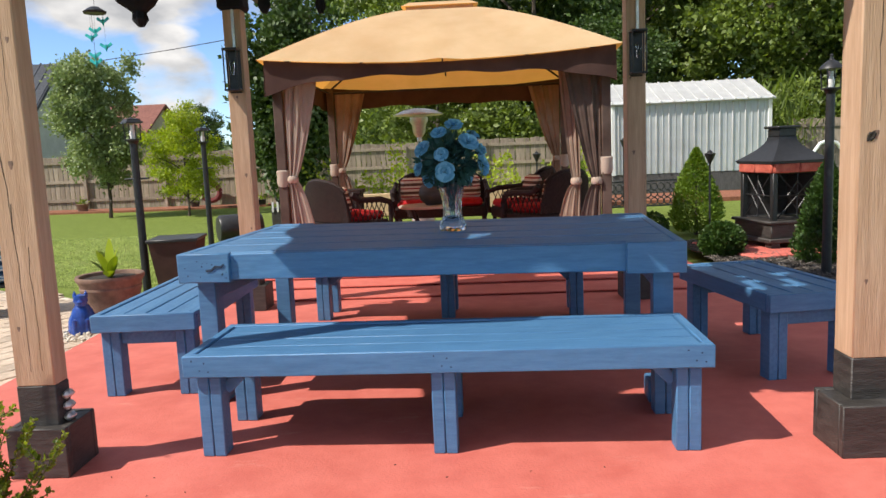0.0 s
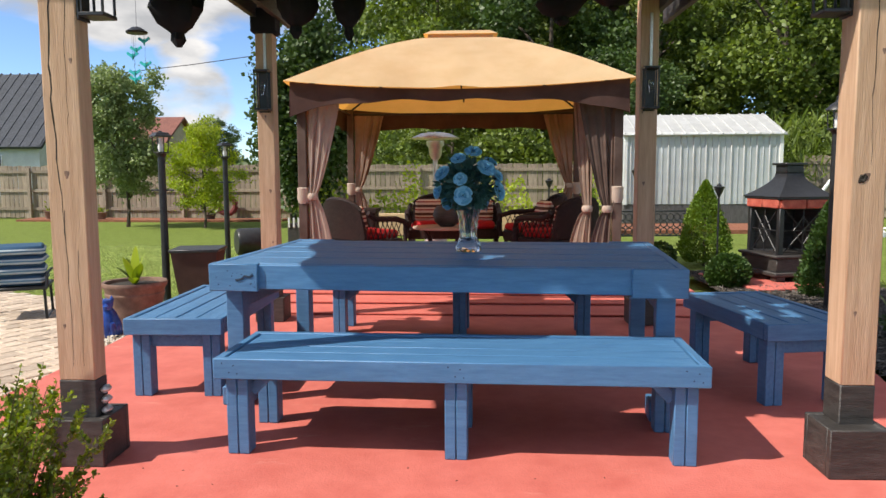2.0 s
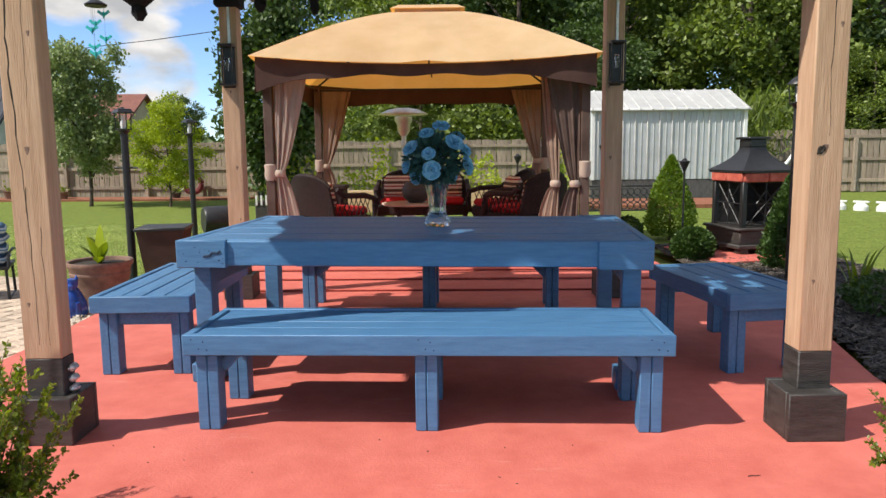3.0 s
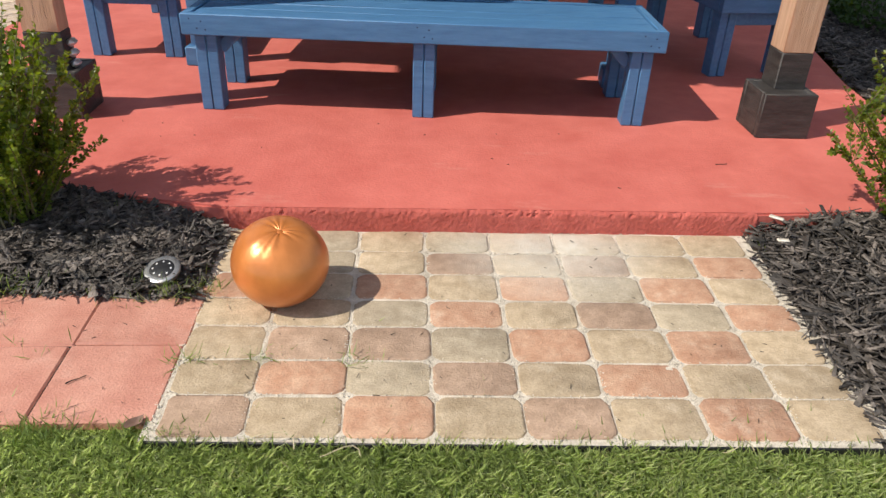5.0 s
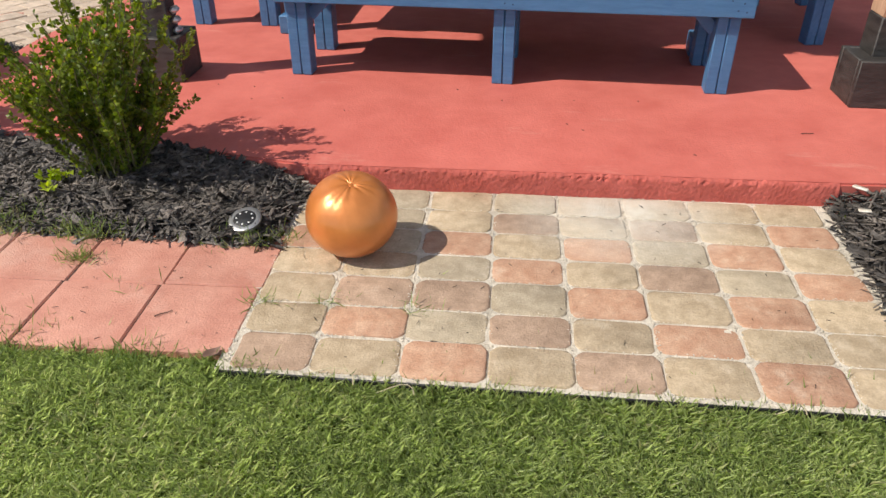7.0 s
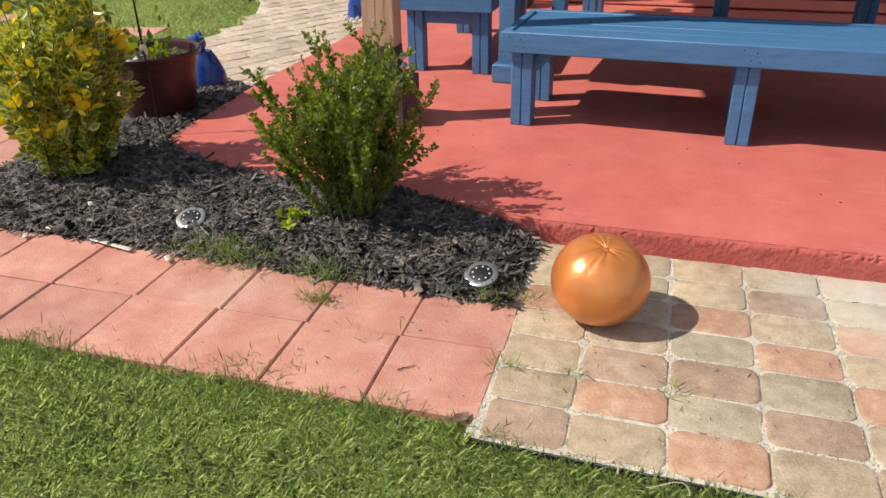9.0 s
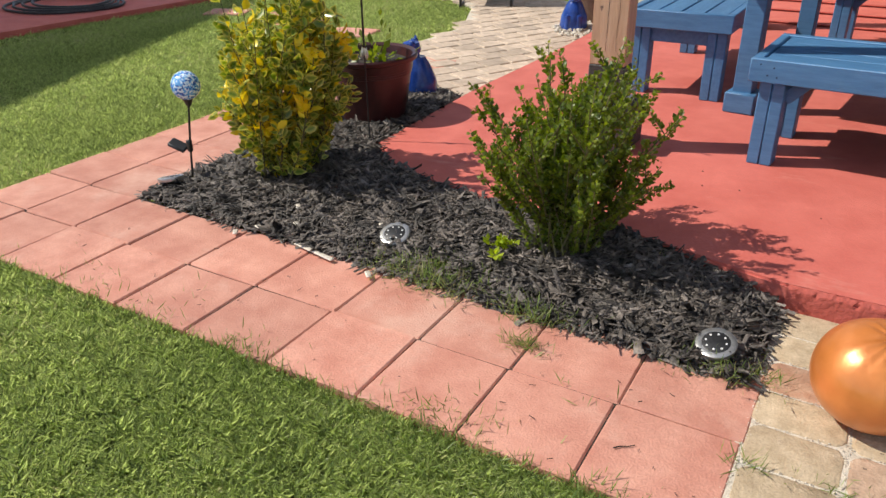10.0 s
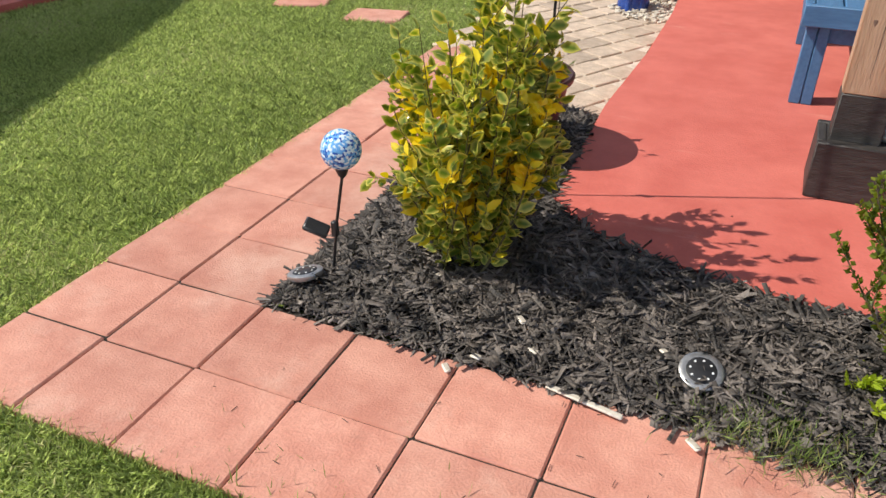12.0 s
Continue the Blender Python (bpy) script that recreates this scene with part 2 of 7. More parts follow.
def cloth(name, c1, c2, clear=0.3, weave=900.0, through_tint=None):
    """Woven cloth that lets some light through."""
    m = mat(name, c1, c2, 0.9, 3.0, 0.15, 0, weave, spec=0.15)
    N, L = m.node_tree.nodes, m.node_tree.links
    tr = N.new("ShaderNodeBsdfTranslucent")
    tr.inputs["Color"].default_value = (*(through_tint or c2), 1)
    mi = N.new("ShaderNodeMixShader")
    mi.inputs[0].default_value = clear
    L.new(N["Principled BSDF"].outputs[0], mi.inputs[1])
    L.new(tr.outputs[0], mi.inputs[2])
    L.new(mi.outputs[0], N["Material Output"].inputs["Surface"])
    return m


M_SLAB = mat("painted_concrete", (0.53, 0.118, 0.090), (0.63, 0.165, 0.128), 0.75, 5.0, 0.2, 0, 90, world_space=True, blotch=0.14, grain=0.05)


def scuffs(m, pale, low, high, scale, stretch):
    """Pale worn patches over a painted surface."""
    N, L = m.node_tree.nodes, m.node_tree.links
    b = N["Principled BSDF"]
    geo, mp, no, ra, mx = N.new("ShaderNodeNewGeometry"), N.new("ShaderNodeMapping"), N.new("ShaderNodeTexNoise"), N.new("ShaderNodeMapRange"), N.new("ShaderNodeMix")
    mp.inputs["Scale"].default_value = stretch
    no.inputs["Scale"].default_value, no.inputs["Detail"].default_value, no.inputs["Roughness"].default_value = scale, 8, 0.7
    ra.inputs["From Min"].default_value, ra.inputs["From Max"].default_value, ra.inputs["To Max"].default_value = low, high, 0.75
    mx.data_type = "RGBA"
    mx.inputs["B"].default_value = (*pale, 1)
    L.new(geo.outputs["Position"], mp.inputs["Vector"])
    L.new(mp.outputs[0], no.inputs["Vector"])
    L.new(no.outputs["Fac"], ra.inputs["Value"])
    L.new(ra.outputs["Result"], mx.inputs["Factor"])
    L.new(b.inputs["Base Color"].links[0].from_socket, mx.inputs["A"])
    L.new(mx.outputs["Result"], b.inputs["Base Color"])


def bloom(m, centre, radius, pale):
    """A pale lime stain with a ragged outline, round one spot of the paving."""
    N, L = m.node_tree.nodes, m.node_tree.links
    b = N["Principled BSDF"]
    geo, dist, near, no, mul, mx = N.new("ShaderNodeNewGeometry"), N.new("ShaderNodeVectorMath"), N.new("ShaderNodeMapRange"), N.new("ShaderNodeTexNoise"), N.new("ShaderNodeMath"), N.new("ShaderNodeMix")
    dist.operation, mul.operation, mx.data_type = "DISTANCE", "MULTIPLY", "RGBA"
    dist.inputs[1].default_value = centre
    near.inputs["From Min"].default_value, near.inputs["From Max"].default_value = radius, radius * 0.2
    near.inputs["To Max"].default_value = 1.35
    no.inputs["Scale"].default_value, no.inputs["Detail"].default_value, no.inputs["Roughness"].default_value = 14.0, 7, 0.7
    mx.inputs["B"].default_value = (*pale, 1)
    L.new(geo.outputs["Position"], dist.inputs[0])
    L.new(dist.outputs["Value"], near.inputs["Value"])
    L.new(geo.outputs["Position"], no.inputs["Vector"])
    L.new(near.outputs["Result"], mul.inputs[0])
    L.new(no.outputs["Fac"], mul.inputs[1])
    L.new(mul.outputs[0], mx.inputs["Factor"])
    L.new(b.inputs["Base Color"].links[0].from_socket, mx.inputs["A"])
    L.new(mx.outputs["Result"], b.inputs["Base Color"])


scuffs(M_SLAB, (0.68, 0.33, 0.26), 0.60, 0.80, 3.2, (0.7, 2.2, 1))
# rough edge, coloured darker than the top to stand for grazing sun on the face
M_SLAB_EDGE = mat("rough_painted_concrete_shaded", (0.44, 0.088, 0.066), (0.54, 0.125, 0.096), 0.85, 14.0, 0.4, 0, 90, world_space=True)
M_TILE = mat("red_paving_tile", (0.49, 0.205, 0.148), (0.63, 0.315, 0.235), 0.8, 7.0, 0.35, 0, 160, vary=0.09, world_space=True, blotch=0.22, grain=0.1)
scuffs(M_TILE, (0.66, 0.43, 0.34), 0.52, 0.74, 2.6, (1, 1, 1))
scuffs(M_TILE, (0.33, 0.15, 0.11), 0.62, 0.86, 6.5, (1, 1, 1))
M_SAND = mat("joint_sand", (0.58, 0.51, 0.41), (0.76, 0.69, 0.58), 0.95, 40.0, 0.6, 0, 300, world_space=True)
M_PAVER_A = mat("paver_buff", (0.39, 0.295, 0.188), (0.55, 0.432, 0.295), 0.85, 20.0, 0.4, 0, 170, vary=0.08, world_space=True)
M_PAVER_B = mat("paver_terracotta", (0.44, 0.235, 0.145), (0.575, 0.365, 0.245), 0.85, 20.0, 0.4, 0, 170, vary=0.08, world_space=True)
M_PAVER_C = mat("paver_brown", (0.33, 0.222, 0.152), (0.48, 0.335, 0.238), 0.85, 20.0, 0.4, 0, 170, vary=0.08, world_space=True)
M_PAVER_D = mat("paver_grey", (0.37, 0.298, 0.205), (0.52, 0.430, 0.308), 0.85, 20.0, 0.4, 0, 170, vary=0.08, world_space=True)
for m in (M_PAVER_A, M_PAVER_B, M_PAVER_C, M_PAVER_D):
    scuffs(m, (0.64, 0.56, 0.45), 0.58, 0.84, 5.0, (1, 1, 1))
    scuffs(m, (0.24, 0.17, 0.12), 0.60, 0.78, 42.0, (1, 1, 1))
    bloom(m, (0.33, 1.80, 0.0), 0.42, (0.66, 0.62, 0.54))
M_COBBLE = mat("cobble_buff", (0.44, 0.345, 0.26), (0.60, 0.48, 0.375), 0.85, 16.0, 0.5, 0, 120, vary=0.18, world_space=True)
M_SOIL = mat("dark_soil", (0.018, 0.014, 0.011), (0.05, 0.04, 0.03), 0.95, 30.0, 0.8, 0, 120, world_space=True)
M_MULCH = mat("dyed_bark_chip", (0.017, 0.015, 0.013), (0.185, 0.156, 0.134), 0.55, 14.0, 0.6, 0, 150, stretch=(1, 1, 1), island=0.85, spec=0.45)
M_REDMULCH = mat("red_bark_mulch", (0.20, 0.07, 0.035), (0.33, 0.13, 0.07), 0.9, 20.0, 0.8, 0, 80, world_space=True)
M_BLUE = mat("blue_paint_on_timber", (0.056, 0.161, 0.322), (0.083, 0.216, 0.402), 0.45, 7.0, 0.3, 0, 55, stretch=(1, 8, 8), blotch=0.14, grain=0.06, spec=0.5)
# near-black blue: painted shade between planks, also screw heads and worm holes
M_GROOVE = mat("dark_blue_gap_shade_and_marks", (0.012, 0.025, 0.05), (0.02, 0.04, 0.08), 0.8, 9.0, 0.2)
M_POST = mat("treated_pine", (0.45, 0.275, 0.168), (0.58, 0.38, 0.25), 0.75, 5.0, 0.3, 0, 26, stretch=(9, 9, 0.6), blotch=0.15, grain=0.07)
M_BLACKPAINT = mat("weathered_black_paint", (0.028, 0.024, 0.022), (0.062, 0.055, 0.05), 0.55, 10.0, 0.4, 0, 50, stretch=(1, 1, 5))
M_BLACK = mat("black_metal", (0.012, 0.012, 0.013), (0.024, 0.024, 0.026), 0.42, 20.0, 0.1, 0.0, 200)
M_CANOPY = cloth("black_shade_cloth", (0.012, 0.012, 0.015), (0.025, 0.025, 0.03), 0.04)
M_STEEL = mat("brushed_steel", (0.62, 0.61, 0.59), (0.78, 0.77, 0.75), 0.4, 60.0, 0.1, 0.75, 300)
M_RIM = mat("dull_steel", (0.40, 0.40, 0.39), (0.55, 0.54, 0.53), 0.34, 60.0, 0.1, 0.85, 300)
M_WHITE = mat("white_paint", (0.70, 0.70, 0.68), (0.80, 0.80, 0.78), 0.6, 6.0, 0.15)
M_ROOFCLOTH = cloth("tan_canopy_cloth", (0.70, 0.50, 0.28), (0.80, 0.60, 0.36), 0.36, through_tint=(0.80, 0.36, 0.06))
M_VALANCE = cloth("brown_valance_cloth", (0.075, 0.042, 0.036), (0.115, 0.065, 0.055), 0.06)
M_CUFF = cloth("beige_cuff_cloth", (0.46, 0.36, 0.29), (0.60, 0.48, 0.40), 0.2)
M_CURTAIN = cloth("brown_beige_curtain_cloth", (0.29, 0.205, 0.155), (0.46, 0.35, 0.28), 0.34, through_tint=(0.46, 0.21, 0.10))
# paler copy of the curtain cloth, sunlight on the front-left curtain put into its colour
M_CURTAIN_SUNLIT = cloth("sunlit_curtain_cloth", (0.42, 0.33, 0.275), (0.56, 0.45, 0.38), 0.36, through_tint=(0.50, 0.26, 0.14))
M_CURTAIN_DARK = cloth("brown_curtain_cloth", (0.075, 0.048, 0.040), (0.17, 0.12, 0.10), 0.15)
M_WICKER = mat("dark_wicker", (0.010, 0.005, 0.005), (0.034, 0.016, 0.015), 0.6, 30.0, 0.9, 0, 120, spec=0.3)
M_REDCUSHION = mat("red_cushion_cloth", (0.32, 0.012, 0.016), (0.45, 0.024, 0.028), 0.9, 12.0, 0.2, 0, 400, spec=0.2)
M_TERRA = mat("brown_clay", (0.15, 0.085, 0.06), (0.27, 0.165, 0.12), 0.65, 9.0, 0.35, 0, 60)
M_REDGLAZE = mat("dark_red_glaze", (0.036, 0.009, 0.009), (0.062, 0.015, 0.014), 0.35, 8.0, 0.08, 0, 40)
M_BLUEGLAZE = mat("blue_glaze", (0.012, 0.04, 0.22), (0.03, 0.09, 0.38), 0.2, 12.0, 0.15, 0, 30)
M_FENCE = mat("weathered_fence_board", (0.22, 0.170, 0.125), (0.40, 0.325, 0.250), 0.85, 7.0, 0.5, 0, 40, stretch=(8, 8, 0.8), vary=0.22)
M_TIMBER = mat("pale_timber", (0.50, 0.33, 0.18), (0.64, 0.45, 0.27), 0.8, 8.0, 0.4, 0, 40, stretch=(1, 8, 8))
M_SHEDWALL = mat("pale_ribbed_metal", (0.44, 0.465, 0.47), (0.51, 0.535, 0.54), 0.45, 4.0, 0.05, 0.1, 60)
M_SHEDROOF = mat("white_metal_roof", (0.46, 0.46, 0.45), (0.55, 0.55, 0.54), 0.5, 4.0, 0.05, 0.1, 60)
M_GREYWOOD = mat("dark_skirting_board", (0.06, 0.055, 0.055), (0.12, 0.11, 0.11), 0.8, 8.0, 0.4, 0, 40, stretch=(8, 8, 1))
M_SIDING = mat("white_siding", (0.52, 0.54, 0.56), (0.62, 0.64, 0.66), 0.7, 3.0, 0.1)
M_SHINGLE = mat("dark_shingle", (0.035, 0.04, 0.05), (0.075, 0.08, 0.095), 0.9, 12.0, 0.5)
M_REDROOF = mat("brown_red_shingle", (0.17, 0.065, 0.05), (0.26, 0.105, 0.08), 0.9, 12.0, 0.5)
M_WALLTAN = mat("tan_wall", (0.42, 0.35, 0.27), (0.52, 0.44, 0.34), 0.8, 4.0, 0.2)
M_BARK = mat("bark", (0.055, 0.04, 0.03), (0.13, 0.10, 0.075), 0.9, 9.0, 0.9, 0, 30, stretch=(6, 6, 1))
M_TWIG = mat("green_brown_twig", (0.10, 0.085, 0.035), (0.17, 0.14, 0.06), 0.8, 30.0, 0.3)
M_GRASS = leafy("grass_blade", (0.070, 0.118, 0.028), (0.58, 0.66, 0.27), 0.5, 0.36, (0.54, 0.52, 0.30))
M_WEED = leafy("weed_blade", (0.045, 0.09, 0.018), (0.27, 0.35, 0.10), 0.4, 0.45, (0.36, 0.30, 0.16))
M_LAWN = mat("lawn", (0.095, 0.135, 0.024), (0.235, 0.29, 0.068), 0.9, 30.0, 0.9, 0, 140, world_space=True, blotch=0.3, spec=0.1)
M_BOX = leafy("boxwood_leaf", (0.034, 0.080, 0.010), (0.29, 0.34, 0.05), 0.45, 0.38)
M_LEAF = leafy("tree_leaf", (0.026, 0.050, 0.010), (0.25, 0.32, 0.058), 0.3, 0.5)
M_LEAF_DARK = leafy("dark_tree_leaf", (0.028, 0.056, 0.012), (0.088, 0.140, 0.030), 0.25, 0.5)
M_LEAF_LIME = leafy("lime_tree_leaf", (0.16, 0.23, 0.02), (0.46, 0.52, 0.06), 0.4, 0.5)
M_LEAF_GREY = leafy("olive_tree_leaf", (0.12, 0.17, 0.06), (0.32, 0.38, 0.16), 0.3, 0.5)
M_ARBOR = leafy("arborvitae_leaf", (0.065, 0.13, 0.014), (0.24, 0.34, 0.045), 0.25, 0.6)
M_SHRUB = leafy("dark_shrub_leaf", (0.016, 0.045, 0.008), (0.07, 0.13, 0.022), 0.2, 0.5)
M_YELLOW = leafy("golden_leaf", (0.74, 0.52, 0.008), (0.90, 0.74, 0.05), 0.3, 0.35)
M_PLANT = leafy("lime_plant_leaf", (0.25, 0.36, 0.02), (0.55, 0.62, 0.06), 0.4, 0.4)
M_PETAL = leafy("blue_petal", (0.09, 0.31, 0.50), (0.34, 0.62, 0.78), 0.3, 0.6)
M_BLUEGREEN = leafy("silk_leaf", (0.02, 0.06, 0.045), (0.06, 0.15, 0.13), 0.2, 0.6)
M_PEBBLE = mat("white_pebble", (0.50, 0.44, 0.36), (0.74, 0.68, 0.58), 0.7, 20.0, 0.2, 0, 60, island=0.25)
M_STRAW = mat("dry_straw", (0.50, 0.41, 0.25), (0.66, 0.56, 0.37), 0.7, 60.0, 0.1)
M_PLASTIC = mat("black_edging_plastic", (0.012, 0.012, 0.012), (0.03, 0.03, 0.03), 0.5, 12.0, 0.2)
M_REDBRICK = mat("red_stone_band", (0.40, 0.07, 0.045), (0.55, 0.14, 0.09), 0.8, 14.0, 0.8, 0, 60)
M_TEAL = mat("teal_plastic", (0.02, 0.42, 0.42), (0.06, 0.60, 0.58), 0.3, 30.0, 0.05)
M_WREATH = mat("dark_red_wreath", (0.11, 0.02, 0.02), (0.22, 0.05, 0.05), 0.9, 40.0, 1.0)


def glass(name, tint=(1, 1, 1), rough=0.02, ior=1.45):
    m = bpy.data.materials.new(name)
    m.use_nodes = True
    b = m.node_tree.nodes["Principled BSDF"]
    b.inputs["Base Color"].default_value = (*tint, 1)
    b.inputs["Roughness"].default_value, b.inputs["IOR"].default_value = rough, ior
    b.inputs["Transmission Weight"].default_value = 1.0
    return m


M_GLASS = glass("clear_glass")
M_CRYSTAL = glass("cut_glass", (0.97, 0.99, 1.0), 0.03, 1.5)


def gold_ball():
    m = mat("pearly_orange_vinyl", (0.62, 0.195, 0.042), (0.73, 0.26, 0.07), 0.36, 5.0, 0.0, 0.35, 9, blotch=0.06)
    N, L = m.node_tree.nodes, m.node_tree.links
    b = N["Principled BSDF"]
    b.inputs["Coat Weight"].default_value, b.inputs["Coat Roughness"].default_value = 0.35, 0.28
    co = N["Texture Coordinate"]
    mp = N.new("ShaderNodeMapping")
    mp.inputs["Scale"].default_value = (14, 14, 2.2)
    no = N.new("ShaderNodeTexNoise")
    no.inputs["Scale"].default_value, no.inputs["Detail"].default_value = 1.0, 3
    bp = N.new("ShaderNodeBump")
    bp.inputs["Strength"].default_value, bp.inputs["Distance"].default_value = 0.22, 0.02
    L.new(co.outputs["Object"], mp.inputs["Vector"])
    L.new(mp.outputs[0], no.inputs["Vector"])
    L.new(no.outputs["Fac"], bp.inputs["Height"])
    L.new(bp.outputs[0], b.inputs["Normal"])
    return m


M_BALL = gold_ball()


def speckled():
    """Crackled blue and white glass."""
    m = mat("blue_white_mosaic", (0.06, 0.20, 0.62), (0.50, 0.70, 0.92), 0.15, 40.0, 0.1, 0, 60)
    N, L = m.node_tree.nodes, m.node_tree.links
    vo = N.new("ShaderNodeTexVoronoi")
    vo.inputs["Scale"].default_value = 150.0
    ra = N.new("ShaderNodeValToRGB")
    ra.color_ramp.interpolation = "CONSTANT"
    e = ra.color_ramp.elements
    e[0].color, e[1].color = (0.03, 0.10, 0.45, 1), (0.72, 0.84, 0.95, 1)
    e[1].position = 0.62
    e2 = e.new(0.25)
    e2.color = (0.16, 0.42, 0.82, 1)
    sx = N.new("ShaderNodeSeparateColor")
    L.new(N["Texture Coordinate"].outputs["Object"], vo.inputs["Vector"])
    L.new(vo.outputs["Color"], sx.inputs[0])
    L.new(sx.outputs[0], ra.inputs["Fac"])
    L.new(ra.outputs["Color"], N["Principled BSDF"].inputs["Base Color"])
    return m


M_GLOBE = speckled()


def stripes(name, a, b, c, scale, axis=2):
    """Striped cushion cloth."""
    m = mat(name, a, b, 0.9, 9.0, 0.2, 0, 300, spec=0.2)
    N, L = m.node_tree.nodes, m.node_tree.links
    se = N.new("ShaderNodeSeparateXYZ")
    L.new(N["Texture Coordinate"].outputs["Object"], se.inputs[0])
    mu = N.new("ShaderNodeMath")
    mu.operation = "MULTIPLY"
    mu.inputs[1].default_value = scale
    L.new(se.outputs[axis], mu.inputs[0])
    fr = N.new("ShaderNodeMath")
    fr.operation = "FRACT"
    L.new(mu.outputs[0], fr.inputs[0])
    ra = N.new("ShaderNodeValToRGB")
    ra.color_ramp.interpolation = "CONSTANT"
    e = ra.color_ramp.elements
    e[0].color, e[1].color, e[1].position = (*a, 1), (*b, 1), 0.35
    e.new(0.62).color = (*c, 1)
    e.new(0.8).color = (*b, 1)
    L.new(fr.outputs[0], ra.inputs["Fac"])
    L.new(ra.outputs["Color"], N["Principled BSDF"].inputs["Base Color"])
    return m


M_STRIPE = stripes("striped_cushion_cloth", (0.10, 0.05, 0.04), (0.62, 0.52, 0.42), (0.30, 0.05, 0.05), 9.0)
M_BLUECUSHION = stripes("blue_white_cushion_cloth", (0.04, 0.09, 0.16), (0.45, 0.52, 0.56), (0.10, 0.20, 0.32), 14.0)


def variegated():
    """Evergreen leaf, green in the middle with a yellow rim."""
    m = leafy("variegated_leaf", (0.045, 0.105, 0.010), (0.17, 0.25, 0.025), 0.32, 0.28)
    N, L = m.node_tree.nodes, m.node_tree.links
    at = N.new("ShaderNodeAttribute")
    at.attribute_name = "rim"
    ra = N.new("ShaderNodeMath")
    ra.operation = "POWER"
    ra.inputs[1].default_value = 1.5
    L.new(at.outputs["Fac"], ra.inputs[0])
    mx = N.new("ShaderNodeMix")
    mx.data_type = "RGBA"
    mx.inputs["B"].default_value = (0.84, 0.73, 0.17, 1)
    isl = N.new("ShaderNodeNewGeometry")
    amount = N.new("ShaderNodeMapRange")
    amount.inputs["To Min"].default_value, amount.inputs["To Max"].default_value = 0.25, 1.1
    some = N.new("ShaderNodeMath")
    some.operation, some.use_clamp = "MULTIPLY", True
    L.new(isl.outputs["Random Per Island"], amount.inputs["Value"])
    L.new(amount.outputs["Result"], some.inputs[0])
    L.new(ra.outputs[0], some.inputs[1])
    L.new(some.outputs[0], mx.inputs["Factor"])
    L.new(N["Color Ramp"].outputs["Color"], mx.inputs["A"])
    L.new(mx.outputs["Result"], N["Principled BSDF"].inputs["Base Color"])
    L.new(mx.outputs["Result"], N["Hue/Saturation/Value"].inputs["Color"])
    return m


M_VARIEG = variegated()

# ---- ground, slab, paving ----
S = 0.085  # top of the red slab above the tiles
SLAB = [(-0.78, 1.86), (0.2, 1.875), (1.09, 1.885), (2.05, 1.95), (2.12, 2.7), (2.22, 3.5), (2.38, 4.2), (2.45, 6.05), (-2.72, 6.05), (-2.66, 5.2), (-2.63, 4.2), (-2.64, 3.3), (-2.58, 2.3), (-2.40, 2.13), (-2.15, 2.03), (-1.8, 1.985), (-1.33, 1.975), (-1.0, 1.90)]
single("ground", prism(BM(), [(-260, -120), (260, -120), (260, 300), (-260, 300)], -0.4, -0.024), M_LAWN, "mown green lawn that runs out to the far fence", "lawn", kind="structure")


def slab():
    bm = prism(BM(), SLAB, -0.06, S)
    top = [e for e in bm.edges if all(v.co.z > 0 for v in e.verts)]
    bmesh.ops.bevel(bm, geom=top, offset=0.008, segments=2, affect="EDGES")
    ob = single("patio_slab", bm, M_SLAB, "red painted concrete patio slab with a worn front edge", "patio", kind="structure", smooth=False)
    # the crumbled front face: a rough skin, pitted towards the top
    nr = np.random.default_rng(4)
    nx, nz = 420, 15

    def soft(cells_x, cells_z):
        g = nr.normal(size=(cells_z + 2, cells_x + 2))
        gx, gz = np.linspace(0, cells_x, nx), np.linspace(0, cells_z, nz)
        i, j = gx.astype(int), gz.astype(int)
        fx, fz = gx - i, (gz - j)[:, None]
        lo = g[j][:, i] * (1 - fx) + g[j][:, i + 1] * fx
        hi = g[j + 1][:, i] * (1 - fx) + g[j + 1][:, i + 1] * fx
        return lo * (1 - fz) + hi * fz
    x = np.linspace(-0.775, 1.075, nx)[None, :] + np.zeros((nz, 1))
    u = np.linspace(0, 1, nz)[:, None] + np.zeros((1, nx))
    worn = np.clip(0.35 + 0.8 * soft(14, 1), 0, 1.3)  # long stretches that have crumbled
    pits = np.clip(soft(170, 7) - 0.1, 0, 1.6) * np.clip(1 - np.abs(u - 0.86) / 0.16, 0, 1) * (0.35 + worn)
    y = np.interp(x, [p[0] for p in SLAB[:4]], [p[1] for p in SLAB[:4]]) - 0.0075 + 0.010 * pits + 0.0012 * soft(40, 2) + 0.0006 * soft(260, 8) * (0.3 + u)
    y = y + 0.010 * np.clip((u - 0.9) / 0.1, 0, 1)
    z = -0.012 + u * (S + 0.0125) + 0.0028 * soft(170, 2) * (u > 0.8) * (0.3 + worn)
    vv = np.stack([x, y, z], 2).reshape(-1, 3)
    k = (np.arange(nz - 1)[:, None] * nx + np.arange(nx - 1)[None, :]).reshape(-1, 1)
    ff = np.concatenate([k + np.array([[0, 1, nx + 1]]), k + np.array([[0, nx + 1, nx]])], 0)
    np_part("crumbled_face", vv, ff, M_SLAB_EDGE, ob, "rough pitted concrete edge", smooth=True)


slab()

